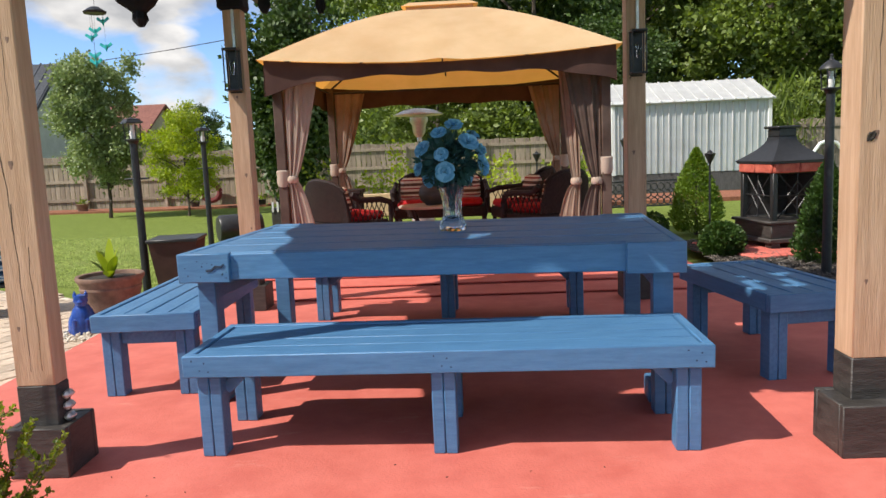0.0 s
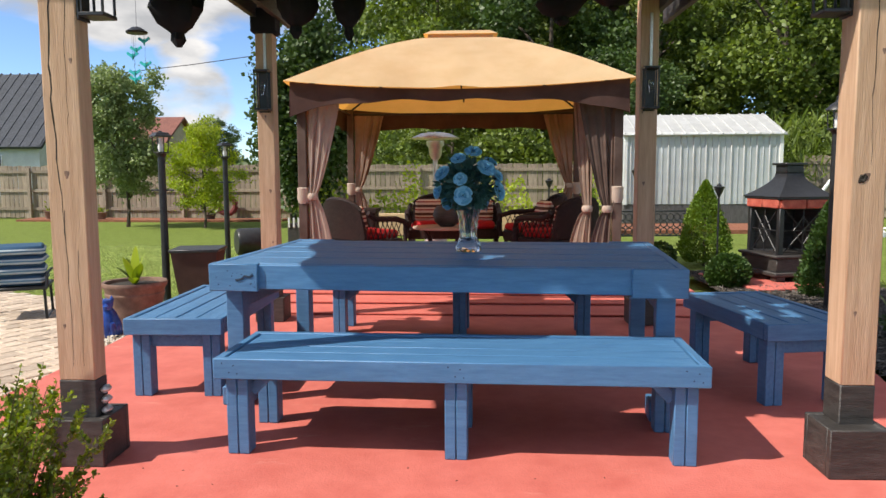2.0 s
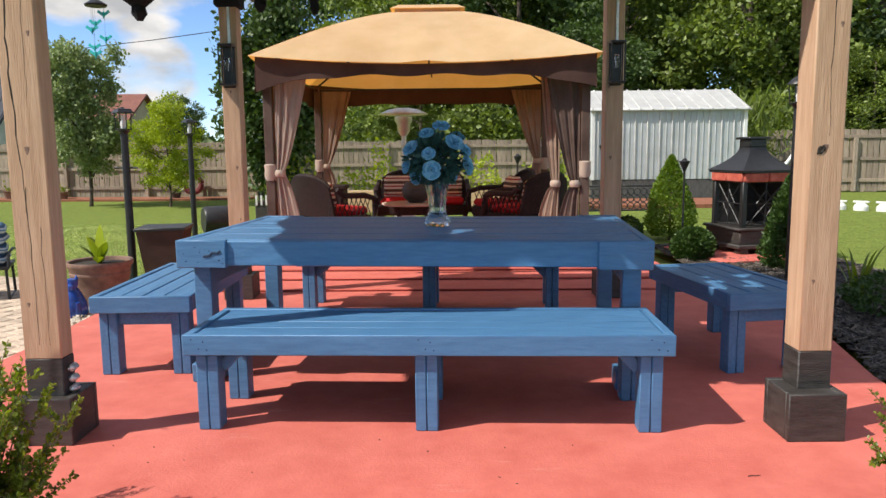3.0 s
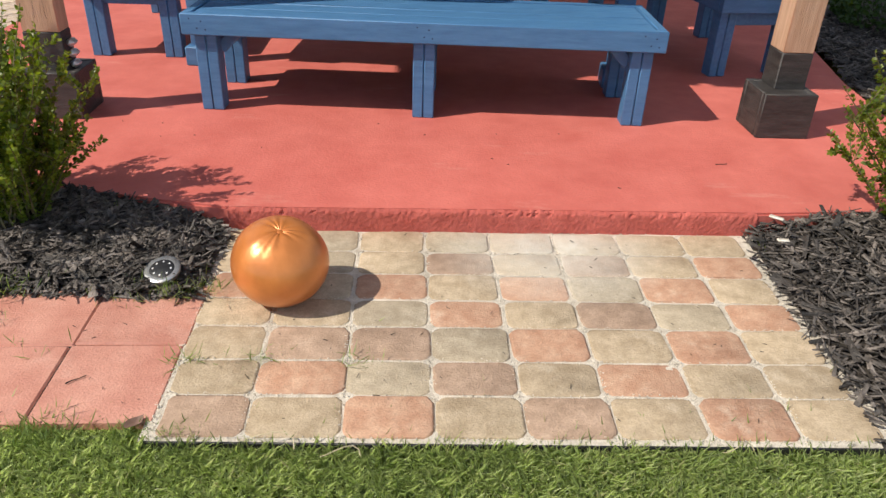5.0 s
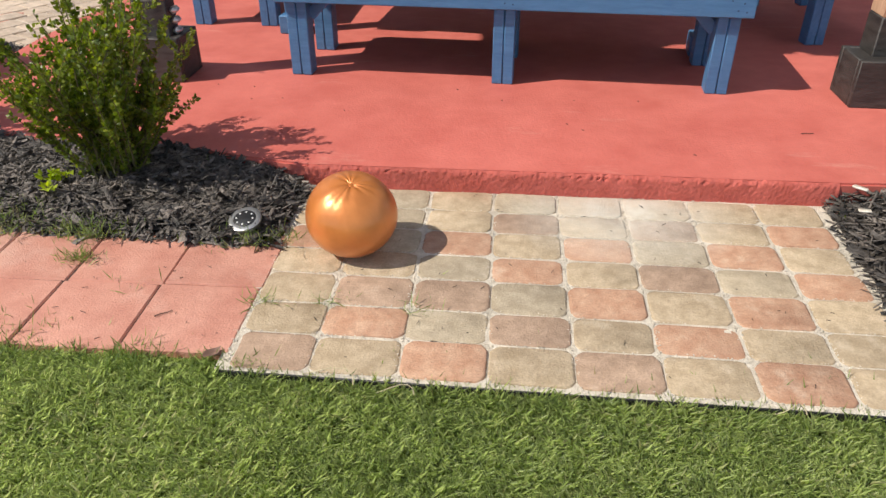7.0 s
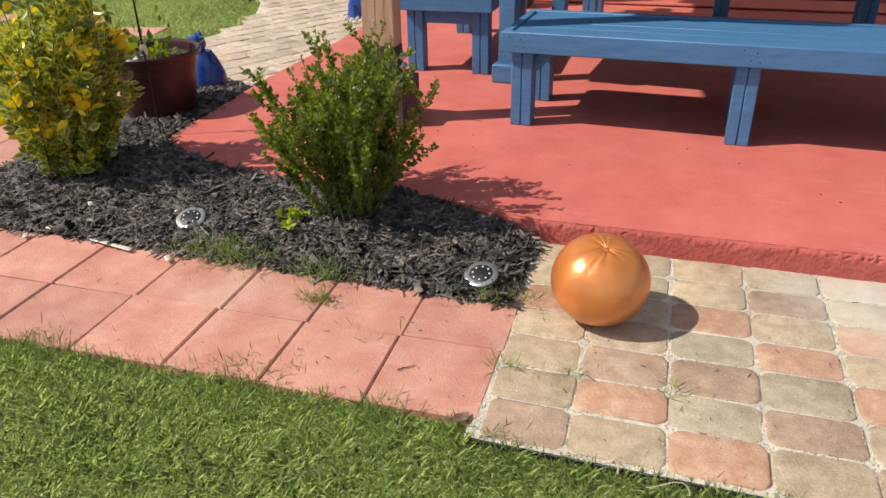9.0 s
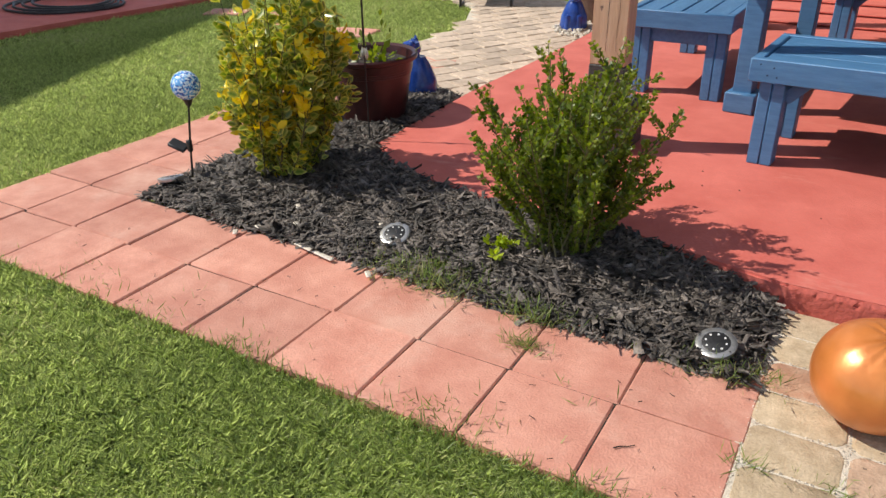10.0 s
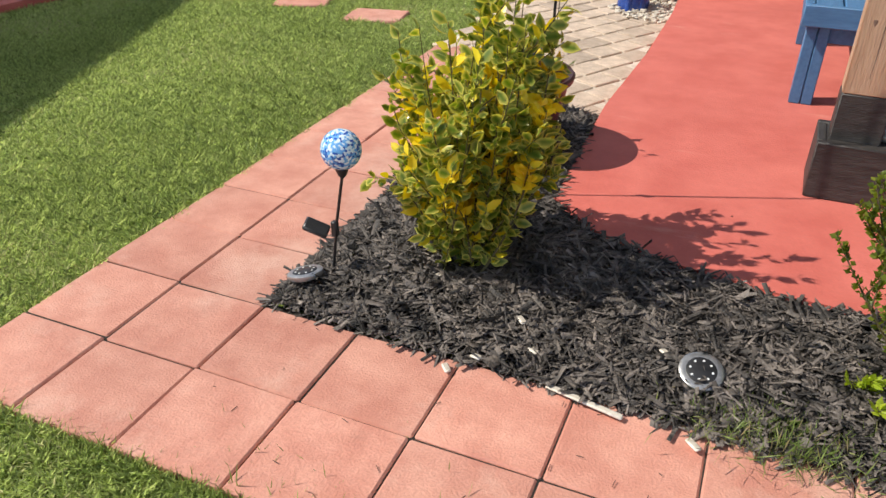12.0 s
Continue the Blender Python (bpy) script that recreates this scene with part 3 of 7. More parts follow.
# paved landing in front of the slab: 8 x 7 tumbled pavers on sand
PAV_COLS = [-0.757, -0.5435, -0.3165, -0.094, 0.1255, 0.346, 0.5725, 0.795, 1.000]  # joints across, at y = 1.35
PAV_ROWS = [0.853, 1.005, 1.143, 1.296, 1.435, 1.581, 1.720, 1.870]  # joints from the lawn to the slab
landing = thing("paved_landing", "landing of tumbled buff and terracotta pavers in pale sand", "paving", kind="structure")
part("sand_bed", prism(BM(), [(-0.765, 0.845), (1.045, 0.835), (1.075, 1.955), (-0.78, 1.90)], -0.06, -0.0012), M_SAND, landing, "pale joint sand")


def paver_mesh(seed, sx, sy):
    """A tumbled block with rounded corners and a soft upper edge."""
    rng = random.Random(seed)
    bm = BM()
    rings = []
    for k, z in ((1.0, -0.05), (1.0, -0.005), (0.982, 0.0005), (0.94, 0.0022)):
        ring = []
        for cx, cy, a0 in ((1, 1, 0), (-1, 1, 90), (-1, -1, 180), (1, -1, 270)):
            for a in (5, 30, 60, 85):
                r = 0.027
                px = cx * (sx / 2 - r) + r * math.cos(radians(a0 + a))
                py = cy * (sy / 2 - r) + r * math.sin(radians(a0 + a))
                ring.append(bm.verts.new((px * k, py * k, z + (rng.uniform(-0.0012, 0.0012) if z > 0 else 0))))
        rings.append(ring)
    for a, b in zip(rings, rings[1:]):
        for i in range(16):
            f = (a[i], a[(i + 1) % 16], b[(i + 1) % 16], b[i])
            bm.faces.new(f)
    bm.faces.new(rings[-1])
    for v in bm.verts:
        v.co.x += rng.uniform(-0.0026, 0.0026)
        v.co.y += rng.uniform(-0.0026, 0.0026)
    me = bpy.data.meshes.new("paver")
    bm.to_mesh(me)
    bm.free()
    return me


PAVER_TINT = ["CABACABA", "ABDCABAA", "ACCDBABA", "AADBACDB", "BDBABDBA", "ADACACAB", "ADADAAAA"]  # rows from the lawn to the slab
tints = {"A": M_PAVER_A, "B": M_PAVER_B, "C": M_PAVER_C, "D": M_PAVER_D}
paver_shapes = {}
for k, m in tints.items():
    for i in range(4):
        me = paver_mesh(i, 0.2125, 0.1405)
        me.materials.append(m)
        me.polygons.foreach_set("use_smooth", np.ones(len(me.polygons), bool))
        paver_shapes[k, i] = me
rng = random.Random(7)
for j in range(7):
    for i in range(8):
        ob = new("paver", paver_shapes[PAVER_TINT[j][i], rng.randrange(4)])
        ob.parent = landing
        y0, y1 = PAV_ROWS[j], PAV_ROWS[j + 1]
        skew = (-0.032 + 0.004 * i) * ((y0 + y1) / 2 - 1.35)
        x0, x1 = PAV_COLS[i] + skew + rng.uniform(-0.003, 0.003), PAV_COLS[i + 1] + skew + rng.uniform(-0.003, 0.003)
        fit = Matrix.Diagonal(((x1 - x0 - 0.006) / 0.2125, (y1 - y0 - 0.006) / 0.1405, 1, 1))
        ob.matrix_basis = pose((x0 + x1) / 2, (y0 + y1) / 2, rng.uniform(-0.0015, 0.002), rng.uniform(-0.6, 0.6), rng.uniform(-0.6, 0.6), rng.choice((0, 180)) + rng.uniform(-0.8, 0.8)) @ fit


def sand_crumbs():
    """Coarse grains of the joint sand that lie along the joints and over the edges of the stones."""
    nr = np.random.default_rng(40)
    n = 5200
    across = nr.uniform(size=n) < 0.55
    gx, gy = nr.uniform(-0.75, 1.01, n), nr.uniform(0.86, 1.86, n)
    cx, cy = np.array(PAV_COLS)[nr.integers(0, 9, n)], np.array(PAV_ROWS)[nr.integers(0, 8, n)]
    x = np.where(across, gx, cx - 0.02 * (gy - 1.35)) + nr.normal(0, 0.006, n)
    y = np.where(across, cy, gy) + nr.normal(0, 0.005, n)
    ok = (y < 1.872) & (y > 0.85) & (x < 1.02) & (x > -0.77)
    x, y = x[ok], y[ok]
    n = len(x)
    r = nr.uniform(0.0010, 0.0030, (n, 1, 1)) * nr.uniform(0.6, 1.3, (n, 6, 1))
    corner = np.array([[1, 0, 0], [0, 1, 0], [-1, 0, 0], [0, -1, 0], [0, 0, 0.8], [0, 0, -0.8]])[None]
    v = (corner * r + np.stack([x, y, np.full(n, 0.0015)], 1)[:, None]).reshape(-1, 3)
    f = np.array([[0, 1, 4], [1, 2, 4], [2, 3, 4], [3, 0, 4], [1, 0, 5], [2, 1, 5], [3, 2, 5], [0, 3, 5]])
    tagged(np_part("sand_grains", v, (np.arange(n)[:, None, None] * 6 + f[None]).reshape(-1, 3), M_SAND, landing, "coarse pale sand grains"), kind="stuff")


sand_crumbs()
single("lawn_edging", box(BM(), 0.14, 0.838, -0.026, 1.80, 0.006, 0.05, 0.0015, pose(0, 0, 0, 0, 0, -0.4)), M_PLASTIC, "black plastic edging strip between pavers and lawn", "edging")

# red tiles round the bed
tiles = thing("tile_path", "path of square red concrete tiles round a mulch bed", "paving", kind="structure")


def tile_mesh(sx, sy):
    bm = box(BM(), 0, 0, -0.02, sx, sy, 0.044, 0.005)
    me = bpy.data.meshes.new("tile")
    bm.to_mesh(me)
    bm.free()
    me.materials.append(M_TILE)
    return me


tile_full = tile_mesh(0.3, 0.3)
TILE_X = [-0.750, -1.049, -1.345, -1.632, -1.933, -2.251, -2.557, -2.863, -3.167, -3.478]  # joints along the front rows
rng = random.Random(11)


def lay_tile(x, y, wide, deep, turn):
    ob = new("tile", tile_full)
    ob.parent = tiles
    ob.matrix_basis = pose(x, y, rng.uniform(-0.003, 0.002), rng.uniform(-0.5, 0.5), rng.uniform(-0.5, 0.5), turn + rng.uniform(-0.3, 0.3)) @ Matrix.Diagonal((wide / 0.3, deep / 0.3, 1, 1))


for row in range(2):
    for x0, x1 in zip(TILE_X, TILE_X[1:]):
        mid = 1.203 + 0.0215 * ((x0 + x1) / 2 + 0.76)
        lay_tile((x0 + x1) / 2, mid + (row - 0.5) * 0.297, x0 - x1 - rng.uniform(0.003, 0.006), 0.2935, 1.2)
for col in range(2):
    for j in range(11):
        if col == 0 and j < 2:
            continue
        lay_tile(-3.323 - 0.3035 * col - 0.007 * j, 1.000 + 0.298 * j + 0.004 * min(j, 1), 0.2995, 0.2945, 1.2)
part("joint_bed", prism(BM(), [(-3.775, 0.865), (-0.757, 0.91), (-0.757, 1.47), (-3.2, 1.47), (-3.26, 4.12), (-3.83, 4.12)], -0.06, -0.006), M_SOIL, tiles, "dark earth in the joints")

# stepping stones in the lawn
for n, (x, y, t) in enumerate(((-4.55, 4.62, 12), (-5.25, 4.78, 20), (-6.2, 4.85, 25), (-5.6, 5.1, 8))):
    single("stepping_stone", box(BM(), 0, 0, -0.02, 0.40, 0.32, 0.04, 0.01), M_TILE, "square red stepping stone sunk in the lawn", "stepping stone", (x, y, -0.004), t, group="stepping stones in the lawn")

# second red patio beyond the lawn, partly seen
single("far_patio", prism(BM(), [(-7.0, 3.0), (-6.85, 5.4), (-7.6, 6.8), (-11.5, 6.8), (-11.0, 3.0)], -0.06, 0.03), M_SLAB, "red painted slab at the far side of the lawn", "patio", kind="structure", smooth=False)

# cobbled path along the slab
cobbles = thing("cobble_path", "path of small buff cobbles laid in courses", "paving", kind="structure")
COB = [(-2.65, 3.30), (-3.22, 3.55), (-3.84, 4.15), (-3.83, 5.2), (-4.25, 6.1), (-5.3, 6.9), (-6.3, 7.3), (-6.0, 8.1), (-4.1, 7.2), (-2.72, 6.1)]
part("sand_bed", prism(BM(), COB, -0.06, -0.006), M_SAND, cobbles, "pale joint sand")
cob = tile_mesh(0.186, 0.150)
cob.materials.clear()
cob.materials.append(M_COBBLE)
rng = random.Random(5)
turn = radians(62)
for a in range(-30, 31):
    for b in range(-30, 31):
        u, v = a * 0.201 + (b % 2) * 0.1, b * 0.165
        x, y = -3.6 + u * math.cos(turn) - v * math.sin(turn), 5.2 + u * math.sin(turn) + v * math.cos(turn)
        if inside(np.array([x]), np.array([y]), COB)[0]:
            ob = new("cobble", cob)
            ob.parent = cobbles
            ob.matrix_basis = pose(x, y, rng.uniform(-0.002, 0.003), rng.uniform(-1, 1), rng.uniform(-1, 1), 62 + rng.uniform(-1.5, 1.5))

# mulch beds
BED_L = [(-3.17, 1.47), (-0.79, 1.42), (-0.775, 1.84), (-1.0, 1.90), (-1.33, 1.97), (-1.8, 1.98), (-2.15, 2.02), (-2.40, 2.12), (-2.58, 2.28), (-2.64, 3.28), (-3.2, 3.5)]
BED_R = [(0.968, 0.84), (2.9, 0.9), (4.3, 2.5), (4.4, 8.8), (2.5, 8.9), (2.45, 4.25), (2.24, 3.5), (2.12, 2.7), (2.05, 1.96), (1.035, 1.9)]


def mound(name, poly, label, high, seed, chips, near, outer):
    """A low heap of soil with bark chips strewn over it."""
    rng = np.random.default_rng(seed)
    xs, ys = [p[0] for p in poly], [p[1] for p in poly]
    ax, ay = np.array(xs), np.array(ys)

    def rise(x, y):
        d = np.full(len(x), 9.0)
        for (x0, y0), (x1, y1) in [(poly[k], poly[(k + 1) % len(poly)]) for k in outer]:
            vx, vy = x1 - x0, y1 - y0
            t = np.clip(((x - x0) * vx + (y - y0) * vy) / (vx * vx + vy * vy), 0, 1)
            d = np.minimum(d, np.hypot(x - x0 - t * vx, y - y0 - t * vy))
        return 0.004 + high * (1 - np.exp(-d / 0.16)) + 0.008 * np.sin(7 * x + 2) * np.sin(9 * y) * np.minimum(d * 4, 1)

    step = 0.06
    gx, gy = np.meshgrid(np.arange(min(xs) - step, max(xs) + step, step), np.arange(min(ys) - step, max(ys) + step, step), indexing="ij")
    nx, ny = gx.shape
    okc = inside(gx.ravel(), gy.ravel(), poly).reshape(nx, ny)
    z = rise(gx.ravel(), gy.ravel())
    keep = okc[:-1, :-1] & okc[1:, :-1] & okc[1:, 1:] & okc[:-1, 1:]
    i, j = np.nonzero(keep)
    f = np.stack([i * ny + j, (i + 1) * ny + j, (i + 1) * ny + j + 1, i * ny + j + 1], 1)
    bed = np_part(name, np.stack([gx.ravel(), gy.ravel(), z - 0.012], 1), f, M_SOIL, None, label, "mulch bed", "structure")
    px, py = rng.uniform(min(xs), max(xs), chips * 3), rng.uniform(min(ys), max(ys), chips * 3)
    ok = inside(px, py, poly) & near(px, py)
    px, py = px[ok][:chips], py[ok][:chips]
    n = len(px)
    pz = rise(px, py) + rng.uniform(-0.004, 0.014, n)
    length, width, thick = rng.lognormal(-2.9, 0.55, n), rng.lognormal(-4.85, 0.6, n), rng.uniform(0.0012, 0.0035, n)
    length = np.clip(length, 0.012, 0.12)
    width = np.minimum(width, length * 0.33)
    yaw, pitch, roll = rng.uniform(0, 2 * np.pi, n), rng.normal(0, 0.30, n), rng.normal(0, 0.6, n)
    ux = np.stack([np.cos(yaw) * np.cos(pitch), np.sin(yaw) * np.cos(pitch), np.sin(pitch)], 1)
    uy = np.stack([-np.sin(yaw) * np.cos(roll), np.cos(yaw) * np.cos(roll), np.sin(roll)], 1)
    uz = np.cross(ux, uy)
    c = np.stack([px, py, pz], 1)
    v = []
    for sx, sy, sz in ((-1, -1, -1), (1, -0.5, -1), (1, 0.6, -1), (-1, 1, -1), (-0.9, -0.8, 1), (0.9, -0.4, 1), (0.95, 0.5, 1), (-0.95, 0.8, 1)):
        v.append(c + ux * (length / 2 * sx)[:, None] + uy * (width / 2 * sy)[:, None] + uz * (thick / 2 * sz)[:, None])
    v = np.stack(v, 1).reshape(-1, 3)
    b = np.arange(n)[:, None] * 8
    f = np.concatenate([b + np.array([q]) for q in ((4, 5, 6, 7), (0, 1, 5, 4), (1, 2, 6, 5), (2, 3, 7, 6), (3, 0, 4, 7))], 0)
    np_part("bark_chips", v, f, M_MULCH, bed, "shredded black bark mulch", "", "stuff")
    return rise


rise_l = mound("mulch_bed_left", BED_L, "bed of shredded black bark mulch beside the slab", 0.078, 1, 25000, lambda x, y: x > -9, (0, 1, 10, 9))
rise_r = mound("mulch_bed_right", BED_R, "bed of dark bark mulch with shrubs", 0.075, 2, 42000, lambda x, y: (y < 2.6) | (np.sin(x * 40 + y * 31) > -0.2), (0, 1, 2, 9))
# ---- pergola ----
POSTS = [(-1.688, 2.768, 0), (1.500, 2.785, 0), (-1.703, 5.79, 0), (1.313, 5.70, 0)]
SECTION = [(0.153, 0.098), (0.135, 0.138), (0.135, 0.138), (0.140, 0.138)]
pergola = thing("pergola", "timber pergola with a sagging black shade cloth roof", "pergola")
rng = random.Random(21)
for n, (x, y, a) in enumerate(POSTS):
    bm = box(BM(), x, y, (0.44 + 2.62) / 2, *SECTION[n], 2.62 - 0.44, 0.005)
    post = part("post", bm, M_POST, pergola, "sawn pine post with drying cracks")
    part("painted_foot", box(BM(), x, y, (S + 0.442) / 2, SECTION[n][0] + 0.003, SECTION[n][1] + 0.003, 0.442 - S, 0.005), M_BLACKPAINT, post, "black painted foot of the post")
    bx, by = (-1.682, 2.785) if n == 0 else (1.480, 2.748) if n == 1 else (x, y)
    for sx, sy, w, d in ((0, -0.1025, 0.235, 0.03), (0, 0.1025, 0.235, 0.03), (-0.1025, 0, 0.03, 0.175), (0.1025, 0, 0.03, 0.175)):
        part("plinth_board", box(BM(), bx + sx, by + sy, S + 0.10, w, d, 0.20, 0.004), M_BLACKPAINT, post, "black painted plinth board")
    part("plinth_cap", box(BM(), bx, by, S + 0.187, 0.1748, 0.1748, 0.02, 0), M_BLACKPAINT, post)
    spans = ((-0.02, 1.05, 2.55, 0.0060), (-0.012, 0.5, 1.1, 0.0028), (0.02, 1.5, 2.3, 0.0018), (0.035, 0.5, 0.95, 0.0014)) if n == 0 else ((0.005, 1.32, 2.2, 0.0035),) if n == 1 else ((0.03 + 0.01 * n, 0.55, 1.3, 0.0011),)
    for dx, z0, z1, wide in spans:
        crack = BM()
        z, xx = z0, dx
        while z < z1:
            h = rng.uniform(0.03, 0.08)
            x2 = min(0.07, max(-0.07, xx + rng.uniform(-0.006, 0.007)))
            m = pose(0, 0, 0, 0, math.degrees(math.atan2(x2 - xx, h)), 0)
            grow = min(1, (z - z0) / 0.5 + 0.2)
            box(crack, x + (xx + x2) / 2, y - SECTION[n][1] / 2 - 0.0002, z + h / 2, wide * grow * rng.uniform(0.6, 1.2), 0.001, h * 1.06, 0, m)
            xx, z = x2, z + h
        part("drying_crack", crack, M_SOIL, post, "dark drying crack")
    if n == 1:
        hole = lathe(BM(), [(0.018, 0.0), (0.014, 0.003), (0.010, 0.0025), (0.005, 0.0006), (0, 0.0004)], 14, (0, 0, 0), lambda a, i: 1 + 0.3 * math.sin(2 * a + 1) + 0.12 * math.sin(5 * a))
        part("knot_hole", hole, M_SOIL, post, "dark open knot").matrix_basis = pose(x - 0.023, y - SECTION[n][1] / 2 - 0.0005, 1.265, 90, 20, 0) @ Matrix.Diagonal((0.7, 1.4, 1, 1))
    for dx, z, r in ((rng.uniform(-0.05, 0.05), 0.55 + rng.uniform(0, 0.2), 0.008), (rng.uniform(-0.04, 0.05), 1.25 + rng.uniform(-0.1, 0.1), 0.013), (rng.uniform(-0.05, 0.05), 1.75, 0.009)):
        bm = lathe(BM(), [(r * 1.0, 0.0), (r * 0.7, 0.0008), (r * 0.3, 0.0012), (0, 0.0012)], 10, (0, 0, 0), lambda a, i: 1 + 0.25 * math.sin(3 * a))
        part("knot", bm, M_TERRA, post, "brown knot").matrix_basis = pose(x + dx, y - SECTION[n][1] / 2, z, 90, 0, 0) @ Matrix.Diagonal((0.8, 1.3, 1, 1))
for x, y0, y1 in ((-1.77, 2.66, 6.2), (-1.60, 2.66, 6.2), (1.40, 2.66, 6.2), (1.57, 2.66, 6.2)):
    part("beam", box(BM(), x, (y0 + y1) / 2, 2.62, 0.045, y1 - y0, 0.19, 0.004), M_BLACKPAINT, pergola, "dark stained beam")
for y in (2.72, 5.79):
    part("cross_beam", box(BM(), -0.3, y, 2.745, 4.4, 0.06, 0.06, 0.004), M_BLACKPAINT, pergola)
for k in range(9):
    part("rafter", box(BM(), -0.35, 2.78 + k * 0.40, 2.80, 4.3, 0.042, 0.14, 0.004), M_BLACKPAINT, pergola)


def canopy(u, v):
    x = -2.55 + 4.2 * u
    hem = 0.125 * math.exp(-((x + 1.36) / 0.16) ** 4) + 0.08 * math.exp(-((x + 0.80) / 0.03) ** 4)  # front hem cut back to let sun onto parts of the table
    y = 2.465 + hem * (1 - v) ** 3 + 3.155 * v
    sag = 0.06 * math.sin(u * 9.4) ** 2 + 0.05 * math.sin(v * 12.6 + 1.3 * u) ** 2
    wav = 0.10 * math.sin(7 * v + 1) * (1 - u) ** 3
    return (x + wav, y, 2.70 - sag)


def gapped_cloth():
    """The roof cloth, with gaps added to drop patches of sun on table and benches."""
    bm = sheet(BM(), canopy, 84, 62)
    gaps = ((-0.46, 3.70, 0.13, 0.13), (-0.30, 3.12, 0.03, 0.22), (-0.10, 3.16, 0.03, 0.20), (-1.48, 3.09, 0.045, 0.10), (-1.72, 4.07, 0.045, 0.16), (-2.1, 4.6, 0.05, 0.12))
    dead = [f for f in bm.faces if any(abs(f.calc_center_median().x - x - 0.25 * (f.calc_center_median().y - y)) < a and abs(f.calc_center_median().y - y) < b for x, y, a, b in gaps)]
    bmesh.ops.delete(bm, geom=dead, context="FACES")
    return bm


part("shade_cloth", gapped_cloth(), M_CANOPY, pergola, "black shade cloth hanging in folds")
# bunched cloth hanging from the roof
for x, y, z, r, h in ((-2.24, 5.35, 2.60, 0.17, 0.36), (-1.36, 5.40, 2.62, 0.14, 0.32), (-0.97, 5.45, 2.62, 0.11, 0.33), (0.62, 5.45, 2.58, 0.17, 0.20), (1.0, 5.45, 2.6, 0.12, 0.12)):
    ph = x * 5
    bm = lathe(BM(), [(r, 0), (r * 1.05, -h * 0.25), (r * 0.75, -h * 0.55), (r * 0.28, -h * 0.72), (r * 0.32, -h * 0.86), (r * 0.12, -h)], 20, (x, y, z), lambda a, i: 1 + 0.16 * math.sin(3 * a + ph + i) + 0.06 * math.sin(7 * a))
    part("tied_cloth", bm, M_CANOPY, pergola, "bunched black cloth tied up under the roof")

# ---- blue table and benches ----
def bench(name, label, at, turn, length, depth, group="blue benches", legs=3, gap=0.008, H=0.43, across=False):
    """A bench: a rim of boards, planks within it, paired-board legs and braces."""
    b = thing(name, label, "bench", (at[0], at[1], S), turn, group)
    nrim = 0.038
    cut = nrim + 0.001 if across else 0.0  # end boards run across, or side boards run through
    for sy in (-1, 1):
        part("rim_board", box(BM(), 0, sy * (depth / 2 - nrim / 2), H - 0.045, length - 2 * cut, nrim, 0.09, 0.004), M_BLUE, b)
    for sx in (-1, 1):
        o = part("rim_board", box(BM(), 0, 0, 0, depth - 2 * (nrim + 0.001 - cut), nrim, 0.0895, 0.004), M_BLUE, b)
        o.matrix_basis = pose(sx * (length / 2 - nrim / 2), 0, H - 0.0453, 0, 0, 90)
    n = 4
    w = (depth - 2 * nrim) / n
    for i in range(n):
        y = -depth / 2 + nrim + (i + 0.5) * w
        part("plank", box(BM(), 0, y, H - 0.017 - 0.001 * (i % 2), length - 2 * nrim - 0.012, w - (0.007 if i == 0 else gap), 0.024, 0.004), M_BLUE, b)
    # dark sheet under the planks, its colour stands for shade in the gaps
    part("gap_shade_board", box(BM(), 0, 0, H - 0.034, length - 0.08, depth - 0.08, 0.012, 0), M_GROOVE, b, "dark board painted as the shade in the plank gaps")
    for i in range(legs):
        x = (-1 + 2 * i / (legs - 1)) * (length / 2 - 0.09)
        for sy in (-1, 1):
            y = sy * (depth / 2 - 0.075)
            ox, oy, wx, wy = (0, 0.0245, 0.085, 0.047) if across else (0.0245, 0, 0.047, 0.085)
            leg = part("leg", box(BM(), x - ox, y - oy, (H - 0.085) / 2, wx, wy, H - 0.085, 0.004), M_BLUE, b)
            part("leg_board", box(BM(), x + ox, y + oy, (H - 0.085) / 2, wx, wy, H - 0.085, 0.004), M_BLUE, leg)
        part("cross_bar", box(BM(), x, 0, H - 0.125, 0.04, depth - 0.24, 0.085, 0.004), M_BLUE, b)
        if i != 1:
            s = 1 if i == 0 else -1
            for sy in (-1, 1):
                part("brace", box(BM(), x + s * 0.085, sy * (depth / 2 - 0.11), H - 0.125, 0.12, 0.04, 0.05, 0.003, pose(0, 0, 0, 0, -s * 45, 0)), M_BLUE, b)
    screws = BM()
    for i in range(legs):
        x = (-1 + 2 * i / (legs - 1)) * (length / 2 - 0.07)
        for dx, dz in ((-0.03, -0.02), (0.02, -0.03), (0.0, -0.06), (0.035, -0.065)):
            rod(screws, (x + dx, -depth / 2 - 0.0006, H + dz), (x + dx, -depth / 2 + 0.01, H + dz), 0.0035, seg=6)
    tagged(part("screw_heads", screws, M_GROOVE, b, "sunken screw heads"), kind="stuff")
    return b


bench("bench", "blue painted plank bench in full sun", (-0.0965, 3.032), -2.6, 2.07, 0.55, gap=0.0025)
bench("bench", "short blue plank bench at the table's end", (-1.655, 4.215), 90.5, 1.22, 0.535, legs=2, H=0.44, across=True)
bench("bench", "short blue plank bench in the shade", (1.630, 4.045), 98.0, 1.02, 0.51, legs=2, H=0.44, across=True)
bench("bench", "blue painted plank bench behind the table", (-0.13, 5.36), -4.0, 2.0, 0.42)


